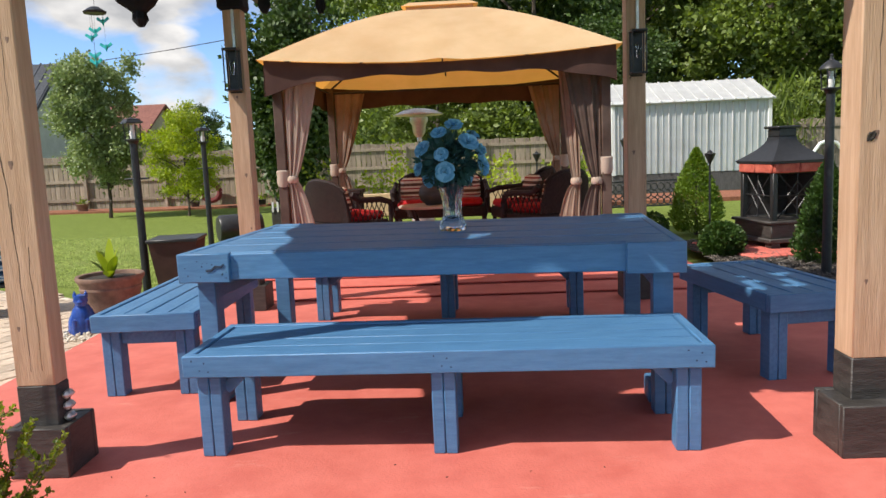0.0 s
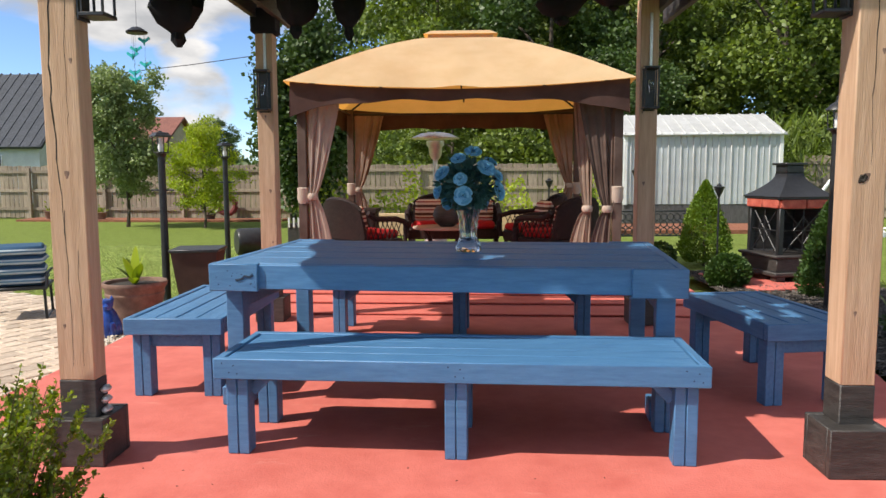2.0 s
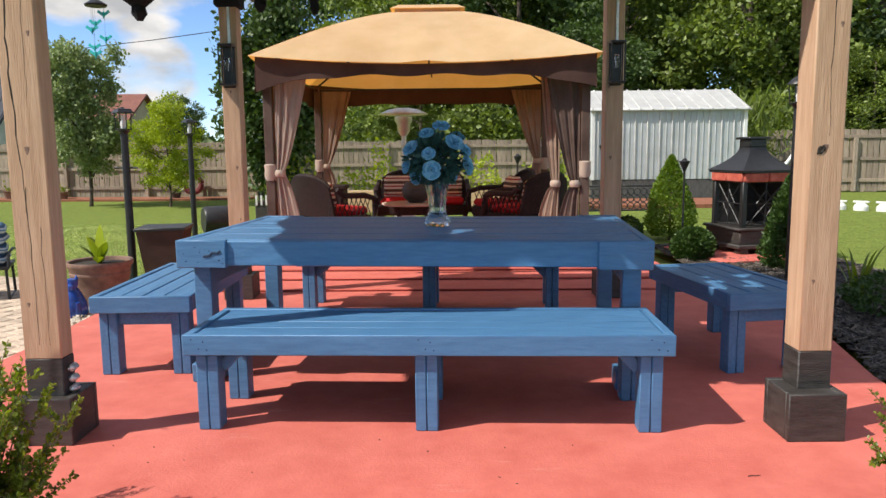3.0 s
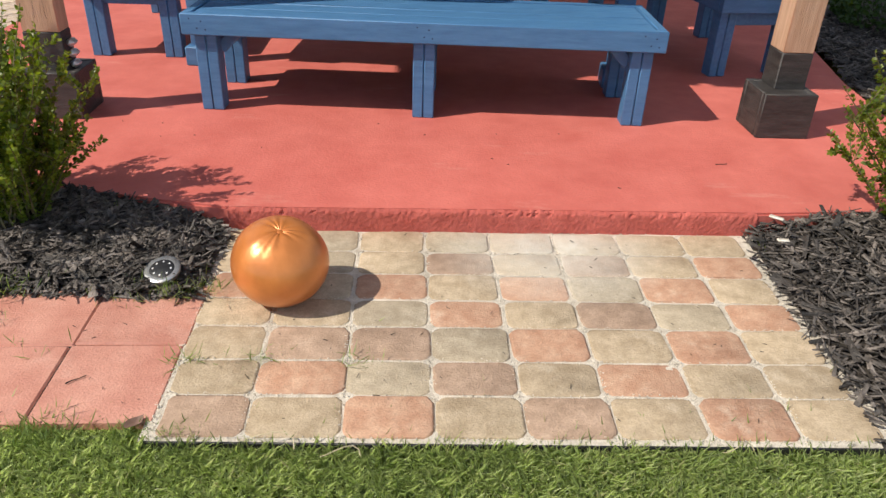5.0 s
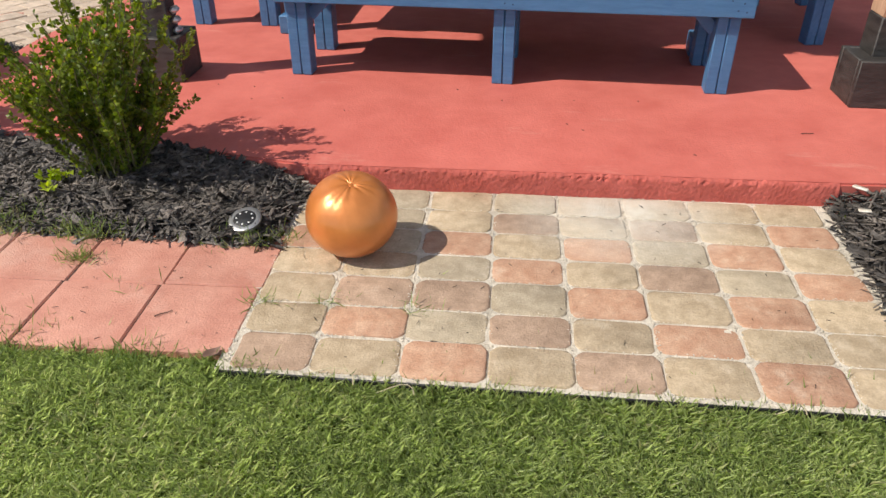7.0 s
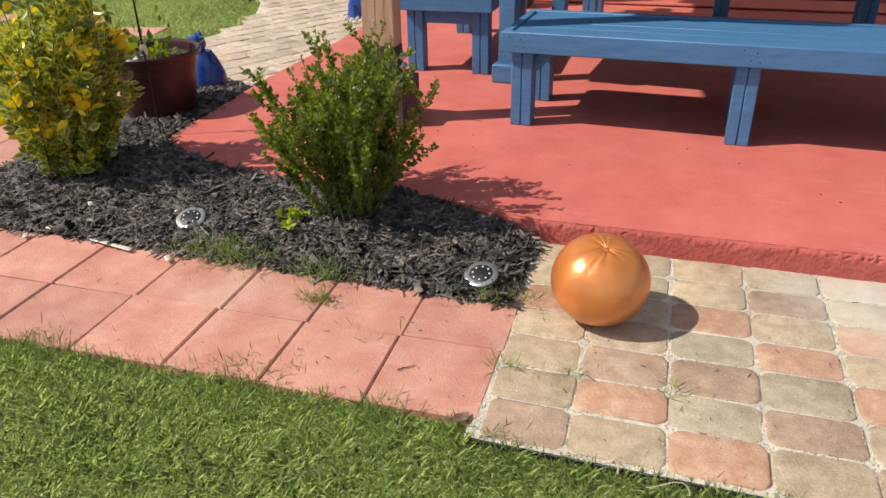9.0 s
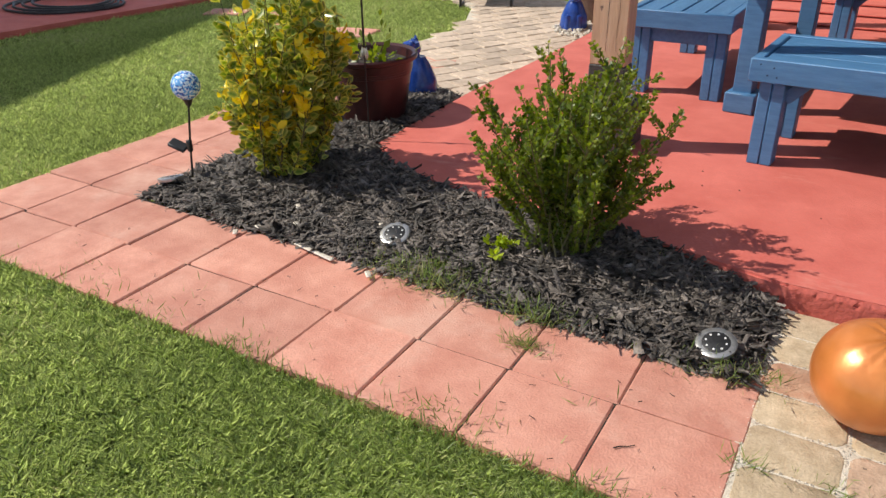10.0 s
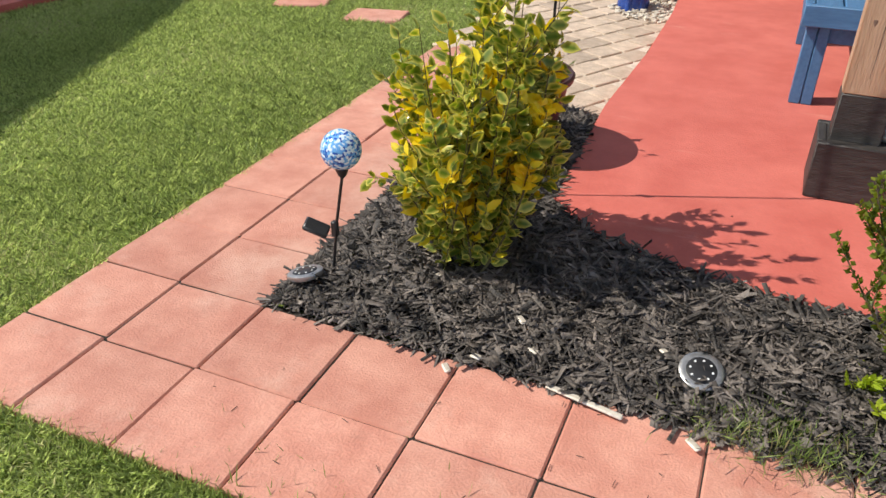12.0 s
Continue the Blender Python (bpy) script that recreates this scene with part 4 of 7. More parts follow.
def table():
    L, D, H = 2.35, 1.30, 0.758
    b = thing("picnic_table", "large blue painted timber table with a planked top", "table", (-0.138, 4.005, S), -5.5)
    n = 9
    w = (D - 0.02) / n
    for i in range(n):
        part("plank", box(BM(), 0, -D / 2 + 0.01 + (i + 0.5) * w, H - 0.018 - 0.002 * (i % 2), L - 0.09, w - 0.007, 0.035, 0.004), M_BLUE, b)
    # shade between the top planks, painted as one dark sheet below them
    part("gap_shade_board", box(BM(), 0, 0, H - 0.045, L - 0.1, D - 0.04, 0.012, 0), M_GROOVE, b, "dark board painted as the shade in the plank gaps")
    for sx in (-1, 1):
        o = part("end_board", box(BM(), 0, 0, 0, D + 0.05, 0.045, 0.135, 0.005), M_BLUE, b)
        o.matrix_basis = pose(sx * (L / 2 - 0.0225), 0, H - 0.0665, 0, 0, 90)
    for sy in (-1, 1):
        part("apron", box(BM(), 0, sy * (D / 2 + 0.004), H - 0.066, L - 0.5, 0.04, 0.125, 0.005), M_BLUE, b)
        for sx in (-1, 1):
            part("corner_board", box(BM(), sx * (L / 2 - 0.13), sy * (D / 2 + 0.022), H - 0.068, 0.258, 0.05, 0.14, 0.005), M_BLUE, b)
    for sx in (-1, 1):
        for sy in (-1, 1):
            x, y = sx * (L / 2 - 0.085), sy * (D / 2 - 0.11)
            leg = part("leg", box(BM(), x, y, (H - 0.135) / 2, 0.09, 0.09, H - 0.135, 0.004), M_BLUE, b)
            part("foot", box(BM(), x, y, 0.05, 0.145, 0.145, 0.10, 0.006), M_BLUE, leg)
        part("stretcher", box(BM(), sx * (L / 2 - 0.085), 0, 0.55, 0.04, D - 0.25, 0.09, 0.004), M_BLUE, b)
    knots = BM()
    rng = random.Random(2)
    pts = [(-1.03, -0.08), (-1.0, -0.075), (-0.985, -0.06), (-0.955, -0.062), (-0.94, -0.05)]
    pipe(knots, [(x, -D / 2 - 0.0465, H + z) for x, z in pts], 0.007, 5)
    for _ in range(14):
        x, z = -1.06 + rng.uniform(-0.08, 0.13), H - rng.uniform(0.02, 0.12)
        rod(knots, (x, -D / 2 - 0.0478, z), (x, -D / 2 - 0.03, z), rng.uniform(0.002, 0.0045), seg=6)
    tagged(part("knot_holes", knots, M_GROOVE, b, "dark worm holes and a knot in the board"), kind="stuff")


table()
# ---- things near the bed ----
def bush(name, label, at, seed, stems, spread, height, leaf, wide, material, extra=None, share=0.0, per=46, lean=(0, 0), flat=1.0, rim=False, dome=0.38, belly=0.33, foot_r=0.03):
    """A shrub: many thin stems that fan out from one foot, set with leaves."""
    rng = np.random.default_rng(seed)
    b = thing(name, label, "shrub", at)
    wood = BM()
    P, D = [], []
    for s in range(stems):
        a = rng.uniform(0, 2 * np.pi)
        r = spread * np.sqrt(rng.uniform(0.0, 1.0))
        h = height * (1.0 - dome * (r / spread) ** 2.0) * rng.uniform(0.5, 1.1)
        if s % 7 == 0:
            h *= 1.25
        if rim and np.cos(a) < -0.35:
            h *= 0.8
        tip = np.array([r * np.cos(a) + lean[0] * h, r * np.sin(a) * flat + lean[1] * h, h])
        foot = np.array([rng.normal(0, foot_r), rng.normal(0, foot_r), -0.03])
        mid = foot * 0.4 + tip * np.array([belly, belly, 0.55 if belly < 0.6 else 0.32]) + rng.normal(0, 0.012, 3)
        t = np.linspace(0, 1, 7)[:, None]
        line = (1 - t) ** 2 * foot + 2 * t * (1 - t) * mid + t * t * tip
        pipe(wood, [tuple(q) for q in line], 0.0045, 4, 0.0012)
        tw = [(line, 0.1 if rim else 0.12, per)]
        for k in range(3):
            u = rng.uniform(0.35, 0.9)
            q = (1 - u) ** 2 * foot + 2 * u * (1 - u) * mid + u * u * tip
            e = q + (np.array([rng.normal(0, 0.045), rng.normal(0, 0.045), abs(rng.normal(0.085, 0.03))]) * height / 0.6)
            ln = q + (e - q) * np.linspace(0, 1, 5)[:, None]
            pipe(wood, [tuple(v) for v in ln[::2]], 0.0026, 3, 0.0012)
            tw.append((ln, 0.1, per // 3))
        for ln, u0, n in tw:
            u = np.sort(rng.uniform(u0, 1.0, n))
            i = np.minimum((u * (len(ln) - 1)).astype(int), len(ln) - 2)
            f = (u * (len(ln) - 1) - i)[:, None]
            p = ln[i] * (1 - f) + ln[i + 1] * f
            ax = ln[i + 1] - ln[i]
            ax = ax / (np.linalg.norm(ax, axis=1, keepdims=True) + 1e-9)
            side = rng.normal(size=(n, 3))
            side -= ax * (side * ax).sum(1, keepdims=True)
            side /= np.linalg.norm(side, axis=1, keepdims=True) + 1e-9
            P.append(p + side * 0.002)
            D.append(ax * 0.65 + side * 0.9)
    tagged(part("woody_base", wood, M_TWIG, b, "thin woody stems"), kind="stuff")
    P, D = np.concatenate(P), np.concatenate(D)
    ok = P[:, 2] > 0.02
    P, D = P[ok], D[ok]
    gold = np.zeros(len(P), bool)
    if extra is not None:
        hi_ = P[P[:, 2] > 0.1]
        cs = hi_[rng.integers(0, len(hi_), 20)]
        for c in cs:
            gold |= np.linalg.norm(P - c, axis=1) < rng.uniform(0.04, 0.08)
        gold |= rng.uniform(size=len(P)) < share

    def make(sel, nm, m, lab):
        p, d = P[sel], D[sel]
        if not rim:
            v, f = leaves(p, d, leaf * rng.uniform(0.6, 1.15, len(p)), wide, rng)
            return np_part(nm, v, f, m, b, lab, kind="stuff")
        # an oval blade with a midrib: six rim corners, two along the rib
        n = len(p)
        d = d / np.linalg.norm(d, axis=1, keepdims=True)
        sd = np.cross(d, rng.normal(size=(n, 3)))
        sd /= np.linalg.norm(sd, axis=1, keepdims=True) + 1e-9
        up = np.cross(sd, d)
        s = (leaf * rng.uniform(0.6, 1.15, n))[:, None]
        w = s * wide
        curl = rng.uniform(0.0, 0.28, n)[:, None] * s
        v = [p, p + d * s * 0.3 + sd * w * 0.85 + up * w * 0.3, p + d * s * 0.66 + sd * w * 0.8 + up * w * 0.3 - up * curl * 0.4, p + d * s - up * curl,
             p + d * s * 0.66 - sd * w * 0.8 + up * w * 0.3 - up * curl * 0.4, p + d * s * 0.3 - sd * w * 0.85 + up * w * 0.3, p + d * s * 0.34, p + d * s * 0.68 - up * curl * 0.3]
        v = np.stack(v, 1).reshape(-1, 3)
        i = np.arange(n)[:, None] * 8
        f = np.concatenate([i + np.array([q]) for q in ((0, 1, 6), (1, 2, 7), (1, 7, 6), (2, 3, 7), (3, 4, 7), (4, 5, 6), (4, 6, 7), (5, 0, 6))], 0)
        ob = np_part(nm, v, f, m, b, lab, kind="stuff")
        at_ = ob.data.attributes.new("rim", "FLOAT", "POINT")
        at_.data.foreach_set("value", np.tile(np.array([1, 1, 1, 1, 1, 1, 0, 0], np.float32), n))
        return ob

    make(~gold, "leaves", material, "")
    if extra is not None:
        make(gold, "golden_leaves", extra, "plain golden yellow leaves")
    return b


bush("boxwood_bush", "young boxwood shrub with small glossy leaves in mulch", (-1.46, 1.80, 0.06), 3, 105, 0.335, 0.58, 0.0185, 0.38, M_BOX, per=126, dome=0.2, belly=0.5, foot_r=0.05)
bush("boxwood_bush", "loose boxwood shrub with pale new shoots", (1.64, 1.80, 0.05), 5, 100, 0.38, 0.64, 0.0185, 0.38, M_BOX, per=116, lean=(-0.06, 0), dome=0.2, belly=0.5, foot_r=0.05)
bush("golden_euonymus", "tall shrub with green leaves edged in golden yellow", (-2.71, 1.87, 0.06), 8, 54, 0.255, 0.84, 0.050, 0.31, M_VARIEG, M_YELLOW, 0.075, per=52, rim=True, dome=0.28, belly=0.72, foot_r=0.05)
bush("lime_sprig", "low sprig of lime green leaves in mulch", (-1.62, 1.66, 0.045), 12, 7, 0.10, 0.07, 0.03, 0.3, M_PLANT, per=9)


def ball(bm_r=0.140):
    """A slack vinyl ball: flattened foot, sunken valve with creases running from it."""
    seg, rings = 72, 40
    bm = BM()
    rows = []
    for j in range(rings + 1):
        th = math.pi * j / rings
        row = []
        for i in range(seg):
            a = 2 * math.pi * i / seg
            r = bm_r
            top = max(0.0, 1 - th / 0.9)
            r *= 1 - 0.035 * top ** 3 - 0.05 * math.exp(-(th / 0.09) ** 2)
            r *= 1 + 0.012 * top * math.sin(11 * a + 2 * math.sin(3 * a)) * min(1, th / 0.15)
            r *= 1 + 0.006 * math.sin(5 * a + 1) * math.sin(th) ** 2 * (th < 1.9)
            z = r * math.cos(th) * 0.925
            row.append(bm.verts.new((r * math.sin(th) * math.cos(a), r * math.sin(th) * math.sin(a), max(z, -bm_r * 0.905))))
        rows.append(row)
    for p, q in zip(rows, rows[1:]):
        for i in range(seg):
            bm.faces.new((p[i], q[i], q[(i + 1) % seg], p[(i + 1) % seg]))
    bmesh.ops.remove_doubles(bm, verts=bm.verts[:], dist=1e-5)
    for v in bm.verts:
        k = min(1.0, max(0.0, (v.co.z / bm_r + 0.5) / 1.3)) ** 2
        v.co = pose(0, 0, 0, 15 * k, 6 * k, 0) @ v.co
    b = thing("exercise_ball", "slightly slack shiny orange vinyl ball on pavers", "ball", (-0.526, 1.432, 0.1295))
    part("skin", bm, M_BALL, b)
    part("valve_plug", lathe(BM(), [(0, 0.0), (0.009, 0.0), (0.010, 0.003), (0.006, 0.006), (0, 0.006)], 16, (0.012, -0.031, 0.1125)), M_BALL, b, "small sunken valve plug")


ball()


def disc_light(at, rx, ry):
    b = thing("solar_disc_light", "round brushed steel solar ground light in mulch", "garden light", at, 0, "solar ground lights")
    b.matrix_basis = pose(*at, rx, ry, 0) @ Matrix.Scale(0.79, 4)
    part("rim", lathe(BM(), [(0.045, 0.002), (0.060, 0.004), (0.067, 0.000), (0.068, -0.006), (0.063, -0.02), (0.045, -0.02)], 40), M_RIM, b, "brushed steel rim")
    part("panel", lathe(BM(), [(0, -0.01), (0.0465, -0.01), (0.0465, 0.003), (0.044, 0.0042), (0, 0.0042)], 32), M_BLACK, b, "dark solar panel")
    for k in range(8):
        a = k * math.pi / 4
        part("led", lathe(BM(), [(0, 0.004), (0.0042, 0.004), (0.0035, 0.0062), (0, 0.0066)], 8, (0.034 * math.cos(a), 0.034 * math.sin(a), 0)), M_WHITE, b, "small white lamp")


disc_light((-0.890, 1.490, 0.062), 17, -3)
disc_light((-1.985, 1.580, 0.078), 20, 3)
disc_light((-3.108, 1.572, 0.066), -8, -14)

g = thing("globe_stake_light", "blue and white mosaic glass globe on a thin stake", "garden light", (-3.055, 1.635, 0.0))
part("globe", lathe(BM(), [(0.056 * math.sin(math.pi * k / 20), 0.448 - 0.056 * math.cos(math.pi * k / 20)) for k in range(21)], 32, (0.062, 0, 0)), M_GLOBE, g, "speckled blue glass globe")
part("collar", lathe(BM(), [(0.006, 0.365), (0.012, 0.372), (0.02, 0.394), (0.022, 0.402), (0, 0.402)], 16, (0.06, 0, 0)), M_BLACK, g)
part("stake", pipe(BM(), [(0, 0, 0.0), (0.012, 0, 0.1), (0.03, 0, 0.22), (0.06, 0, 0.372)], 0.0045, 8), M_BLACK, g)
part("solar_cell", box(BM(), -0.035, -0.01, 0.19, 0.075, 0.05, 0.016, 0.005, pose(0, 0, 0, 18, 24, 20)), M_BLACK, g, "small black solar cell box")
part("clip", box(BM(), 0.022, 0, 0.195, 0.02, 0.02, 0.05, 0.004), M_BLACK, g)

h = thing("garden_hook", "thin dark metal hook pole with a small finial", "garden hook", (-2.625, 2.30, 0.04))
part("pole", pipe(BM(), [(0, 0, 0), (0.0, 0, 0.5), (0.005, 0, 1.1), (0.004, 0.01, 1.42), (0.03, 0.02, 1.52), (0.09, 0.02, 1.55), (0.14, 0.02, 1.5)], 0.005, 8), M_BLACK, h)
for s in (-1, 0, 1):
    part("finial_leaf", lathe(BM(), [(0, 0), (0.008, 0.018), (0.007, 0.03), (0, 0.055)], 8, (0.012 * s, 0, 0.41 + (0.012 if s == 0 else 0))), M_STEEL, h, "pale metal leaf")


def pot_plant(parent, at, n, size, material, seed):
    rng = np.random.default_rng(seed)
    p = np.array(at) + rng.normal(0, 1, (n, 3)) * np.array([0.05, 0.05, 0.0])
    d = rng.normal(0, 0.7, (n, 3)) + np.array([0, 0, 0.8])
    p = p + np.abs(rng.normal(0, 0.06, (n, 1))) * d
    v, f = leaves(p, d, size * rng.uniform(0.6, 1.2, n), 0.27, rng)
    np_part("foliage", v, f, material, parent, kind="stuff")


r = thing("glazed_pot", "large dark red glazed pot with small green plants", "plant pot", (-2.875, 2.665, 0.045))
r.scale = (0.93, 0.93, 0.95)
part("body", lathe(BM(), [(0, 0), (0.165, 0), (0.172, 0.02), (0.195, 0.14), (0.215, 0.26), (0.219, 0.262), (0.219, 0.272), (0.222, 0.274), (0.222, 0.284), (0.225, 0.286), (0.228, 0.325), (0.250, 0.333), (0.254, 0.352), (0.246, 0.360), (0.226, 0.350), (0.215, 0.30), (0, 0.30)], 48), M_REDGLAZE, r)
part("soil", lathe(BM(), [(0, 0.30), (0.214, 0.30), (0.2, 0.315), (0, 0.32)], 32), M_SOIL, r, "dark potting soil")
pot_plant(r, (0.03, -0.03, 0.32), 60, 0.06, M_BOX, 4)
pot_plant(r, (-0.10, -0.05, 0.32), 30, 0.05, M_BOX, 6)


def ornament(label, at, turn, k):
    """A glazed animal figure, in one piece."""
    bm = BM()
    lathe(bm, [(0, 0), (0.10, 0), (0.115, 0.03), (0.105, 0.11), (0.07, 0.19), (0.045, 0.23), (0, 0.235)], 24)
    lathe(bm, [(0, -0.055), (0.035, -0.045), (0.055, 0), (0.045, 0.04), (0, 0.055)], 20, (0.03, 0, 0.265))
    lathe(bm, [(0, -0.03), (0.024, -0.02), (0.028, 0.005), (0, 0.03)], 12, (0.085, 0, 0.255))
    for s in (-1, 1):
        lathe(bm, [(0, -0.03), (0.014, -0.015), (0.016, 0.01), (0, 0.04)], 10, (0.015, 0.04 * s, 0.30))
        lathe(bm, [(0, 0), (0.026, 0), (0.03, 0.02), (0.022, 0.12), (0, 0.13)], 12, (0.085, 0.045 * s, 0))
    bmesh.ops.scale(bm, vec=(k, k, k), verts=bm.verts[:])
    single("ceramic_animal", bm, M_BLUEGLAZE, label, "garden ornament", at, turn)


ornament("cobalt blue glazed ceramic animal behind a red pot", (-2.93, 3.16, 0.03), 200, 1.0)
ornament("cobalt blue glazed ceramic animal beside a clay pot", (-2.98, 5.52, 0.0), -70, 0.98)

# the clay pot and pebbles
c = thing("clay_pot", "big brown clay pot with a lime green leafy plant", "plant pot", (-2.945, 5.95, -0.03))
part("body", lathe(BM(), [(0, 0), (0.15, 0), (0.165, 0.02), (0.205, 0.16), (0.238, 0.30), (0.242, 0.305), (0.242, 0.318), (0.236, 0.322), (0.248, 0.36), (0.262, 0.375), (0.268, 0.40), (0.262, 0.415), (0.238, 0.41), (0.228, 0.37), (0, 0.37)], 48), M_TERRA, c)
part("soil", lathe(BM(), [(0, 0.37), (0.23, 0.37), (0.22, 0.385), (0, 0.395)], 32), M_SOIL, c, "dark potting soil")
for k, (a, l, t) in enumerate(((20, 0.30, 0.25), (140, 0.26, 0.45), (250, 0.28, 0.35), (75, 0.34, 0.08), (200, 0.22, 0.6), (320, 0.24, 0.5), (290, 0.15, 0.9))):
    def blade(u, v, a=a, l=l, t=t):
        w = 0.045 * math.sin(math.pi * min(1, 0.06 + u * 0.94)) ** 0.8 * (v - 0.5) * 2
        out = l * (u * math.sin(t) + 0.25 * u * u * t)
        return (out * math.cos(radians(a)) - w * math.sin(radians(a)), out * math.sin(radians(a)) + w * math.cos(radians(a)), 0.38 + l * u * math.cos(t) - 0.1 * t * u * u * l + abs(w) * 0.4)
    part("leaf", sheet(BM(), blade, 8, 4), M_PLANT if k in (0, 3, 2) else M_BOX, c)


def pebbles(name, label, poly, n, seed, size):
    rng = np.random.default_rng(seed)
    xs, ys = [p[0] for p in poly], [p[1] for p in poly]
    px, py = rng.uniform(min(xs), max(xs), n * 4), rng.uniform(min(ys), max(ys), n * 4)
    ok = inside(px, py, poly)
    px, py = px[ok][:n], py[ok][:n]
    n = len(px)
    ico = BM()
    bmesh.ops.create_icosphere(ico, subdivisions=1, radius=1)
    bv = np.array([v.co[:] for v in ico.verts])
    bf = np.array([[v.index for v in f.verts] for f in ico.faces])
    ico.free()
    s = rng.uniform(0.6, 1.4, (n, 1, 3)) * size * np.array([1, 0.8, 0.55])
    a = rng.uniform(0, 6.28, n)
    v = bv[None] * s
    x = v[..., 0] * np.cos(a)[:, None] - v[..., 1] * np.sin(a)[:, None]
    y = v[..., 0] * np.sin(a)[:, None] + v[..., 1] * np.cos(a)[:, None]
    v = np.stack([x + px[:, None], y + py[:, None], v[..., 2] + rng.uniform(0.0, 0.025, n)[:, None]], 2).reshape(-1, 3)
    f = (np.arange(n)[:, None, None] * len(bv) + bf[None]).reshape(-1, 3)
    np_part(name, v, f, M_PEBBLE, None, label, "pebbles", "stuff", True)


pebbles("pebbles", "strip of cream river pebbles beside the slab", [(-2.66, 5.15), (-2.95, 5.2), (-3.15, 5.45), (-3.0, 5.8), (-2.9, 7.6), (-2.72, 7.6)], 900, 3, 0.018)

# small pale scraps and bits lying about
rng = random.Random(31)
for x, y, l in ((-2.228, 1.432, 0.20), (-2.579, 1.407, 0.035), (-2.452, 1.615, 0.035), (-2.389, 1.529, 0.03), (-2.523, 1.47, 0.03), (-2.078, 1.632, 0.03), (-1.966, 1.396, 0.04), (-1.47, 1.468, 0.035), (-2.742, 1.707, 0.035), (1.132, 1.86, 0.05), (1.095, 1.712, 0.04)):
    z = 0.004 + 0.078 * (1 - math.exp(-max(0.0, y - 1.45) / 0.16)) + 0.008
    single("wood_scrap", box(BM(), 0, 0, 0, l, 0.018, 0.008, 0.003), M_PEBBLE, "pale splinter of wood lying on mulch", "wood scrap", (x, y, z), rng.uniform(-50, 10) if l < 0.1 else -10, group="pale scraps in the mulch")
bits = BM()
for _ in range(90):
    if rng.random() < 0.5:
        x, y = rng.uniform(-3.1, -0.8), rng.uniform(0.9, 1.46)
    else:
        x, y = rng.uniform(-0.72, 0.98), rng.uniform(0.88, 1.85)
    box(bits, x, y, 0.006, rng.uniform(0.005, 0.02), 0.0013, 0.0013, 0, pose(0, 0, 0, 0, rng.uniform(-8, 8), rng.uniform(0, 180)))
for _ in range(14):
    box(bits, rng.uniform(-2.3, 1.2), rng.uniform(2.0, 2.7), S + 0.002, rng.uniform(0.004, 0.012), 0.003, 0.002, 0, pose(0, 0, 0, 0, 0, rng.uniform(0, 180)))
for x, y, a in ((-0.98, 1.05, 35), (1.10, 2.32, 4)):
    z = 0.006 if y < 2 else S + 0.003
    ca, sa = math.cos(radians(a)), math.sin(radians(a))
    pipe(bits, [(x + u * ca - w * sa, y + u * sa + w * ca, z) for u, w in ((-0.026, -0.002), (-0.01, 0.002), (0.008, 0.0), (0.025, 0.003))], 0.0018, 5, 0.0012)
for x, y, k in ((-0.47, 0.835, 1.0), (-0.30, 0.80, 0.7), (0.62, 0.82, 0.6)):
    straw = BM()
    pipe(straw, [(0.065 * k * math.cos(a * 0.45), 0.02 * k * math.sin(a * 0.9), 0.012 + 0.035 * k * math.sin(a * 0.45)) for a in range(8)], 0.0016, 5, 0.0008)
    single("dry_straw", straw, M_STRAW, "pale dry stalk of grass arching over the lawn edge", "straw", (x, y, -0.012), -12 + 40 * (1 - k), group="dry stalks on the lawn edge")
for x, y, a in ((-0.785, 0.895, 60), (-0.835, 1.47, 130)):
    def curl(u, v_):
        w = 0.016 * math.sin(math.pi * min(1, 0.08 + 0.92 * u)) * (v_ - 0.5) * 2
        return ((u - 0.5) * 0.055, w, 0.006 + 0.004 * math.cos(u * 5) + 16 * w * w)
    single("dry_leaf", sheet(BM(), curl, 8, 4, 0.0008), M_TERRA, "curled brown dry leaf lying on the tiles", "leaf", (x, y, 0.006), a, group="dry leaves on the paving")
single("twig_litter", bits, M_SOIL, "scattered dark twigs and bark bits on the paving", "litter", kind="stuff")
# ---- on the table ----
v = thing("flower_vase", "cut glass vase of blue silk roses on the table", "vase", (-0.064, 4.045, S + 0.758))
prof = [(0, 0.0), (0.068, 0.0), (0.073, 0.02), (0.066, 0.045), (0.05, 0.075), (0.046, 0.11), (0.052, 0.17), (0.066, 0.235), (0.078, 0.27), (0.072, 0.268), (0.06, 0.235), (0.045, 0.17), (0.039, 0.11), (0.042, 0.08), (0, 0.05)]
part("vase", lathe(BM(), prof, 24, (0, 0, 0), lambda a, i: 1 + (0.07 if i < 9 else 0.0) * abs(math.sin(6 * a + 0.35 * i))), M_CRYSTAL, v, "fluted cut glass", smooth=False)
stems = BM()
rng = random.Random(14)
heads = []
for hx, hz in ((-0.053, 0.558), (0.10, 0.505), (-0.144, 0.478), (-0.043, 0.446), (-0.027, 0.355), (-0.17, 0.375), (0.172, 0.377), (0.027, 0.595), (0.165, 0.465)):
    heads.append(Vector((hx, -math.sqrt(max(0.0, 0.185 ** 2 - hx * hx - 0.5 * (hz - 0.42) ** 2)), hz - 0.03)))
for k in range(7):
    a = 0.2 + k * 0.45
    heads.append(Vector((0.16 * math.cos(a), 0.15 * math.sin(a), 0.40 + 0.13 * math.sin(k * 2.1))))
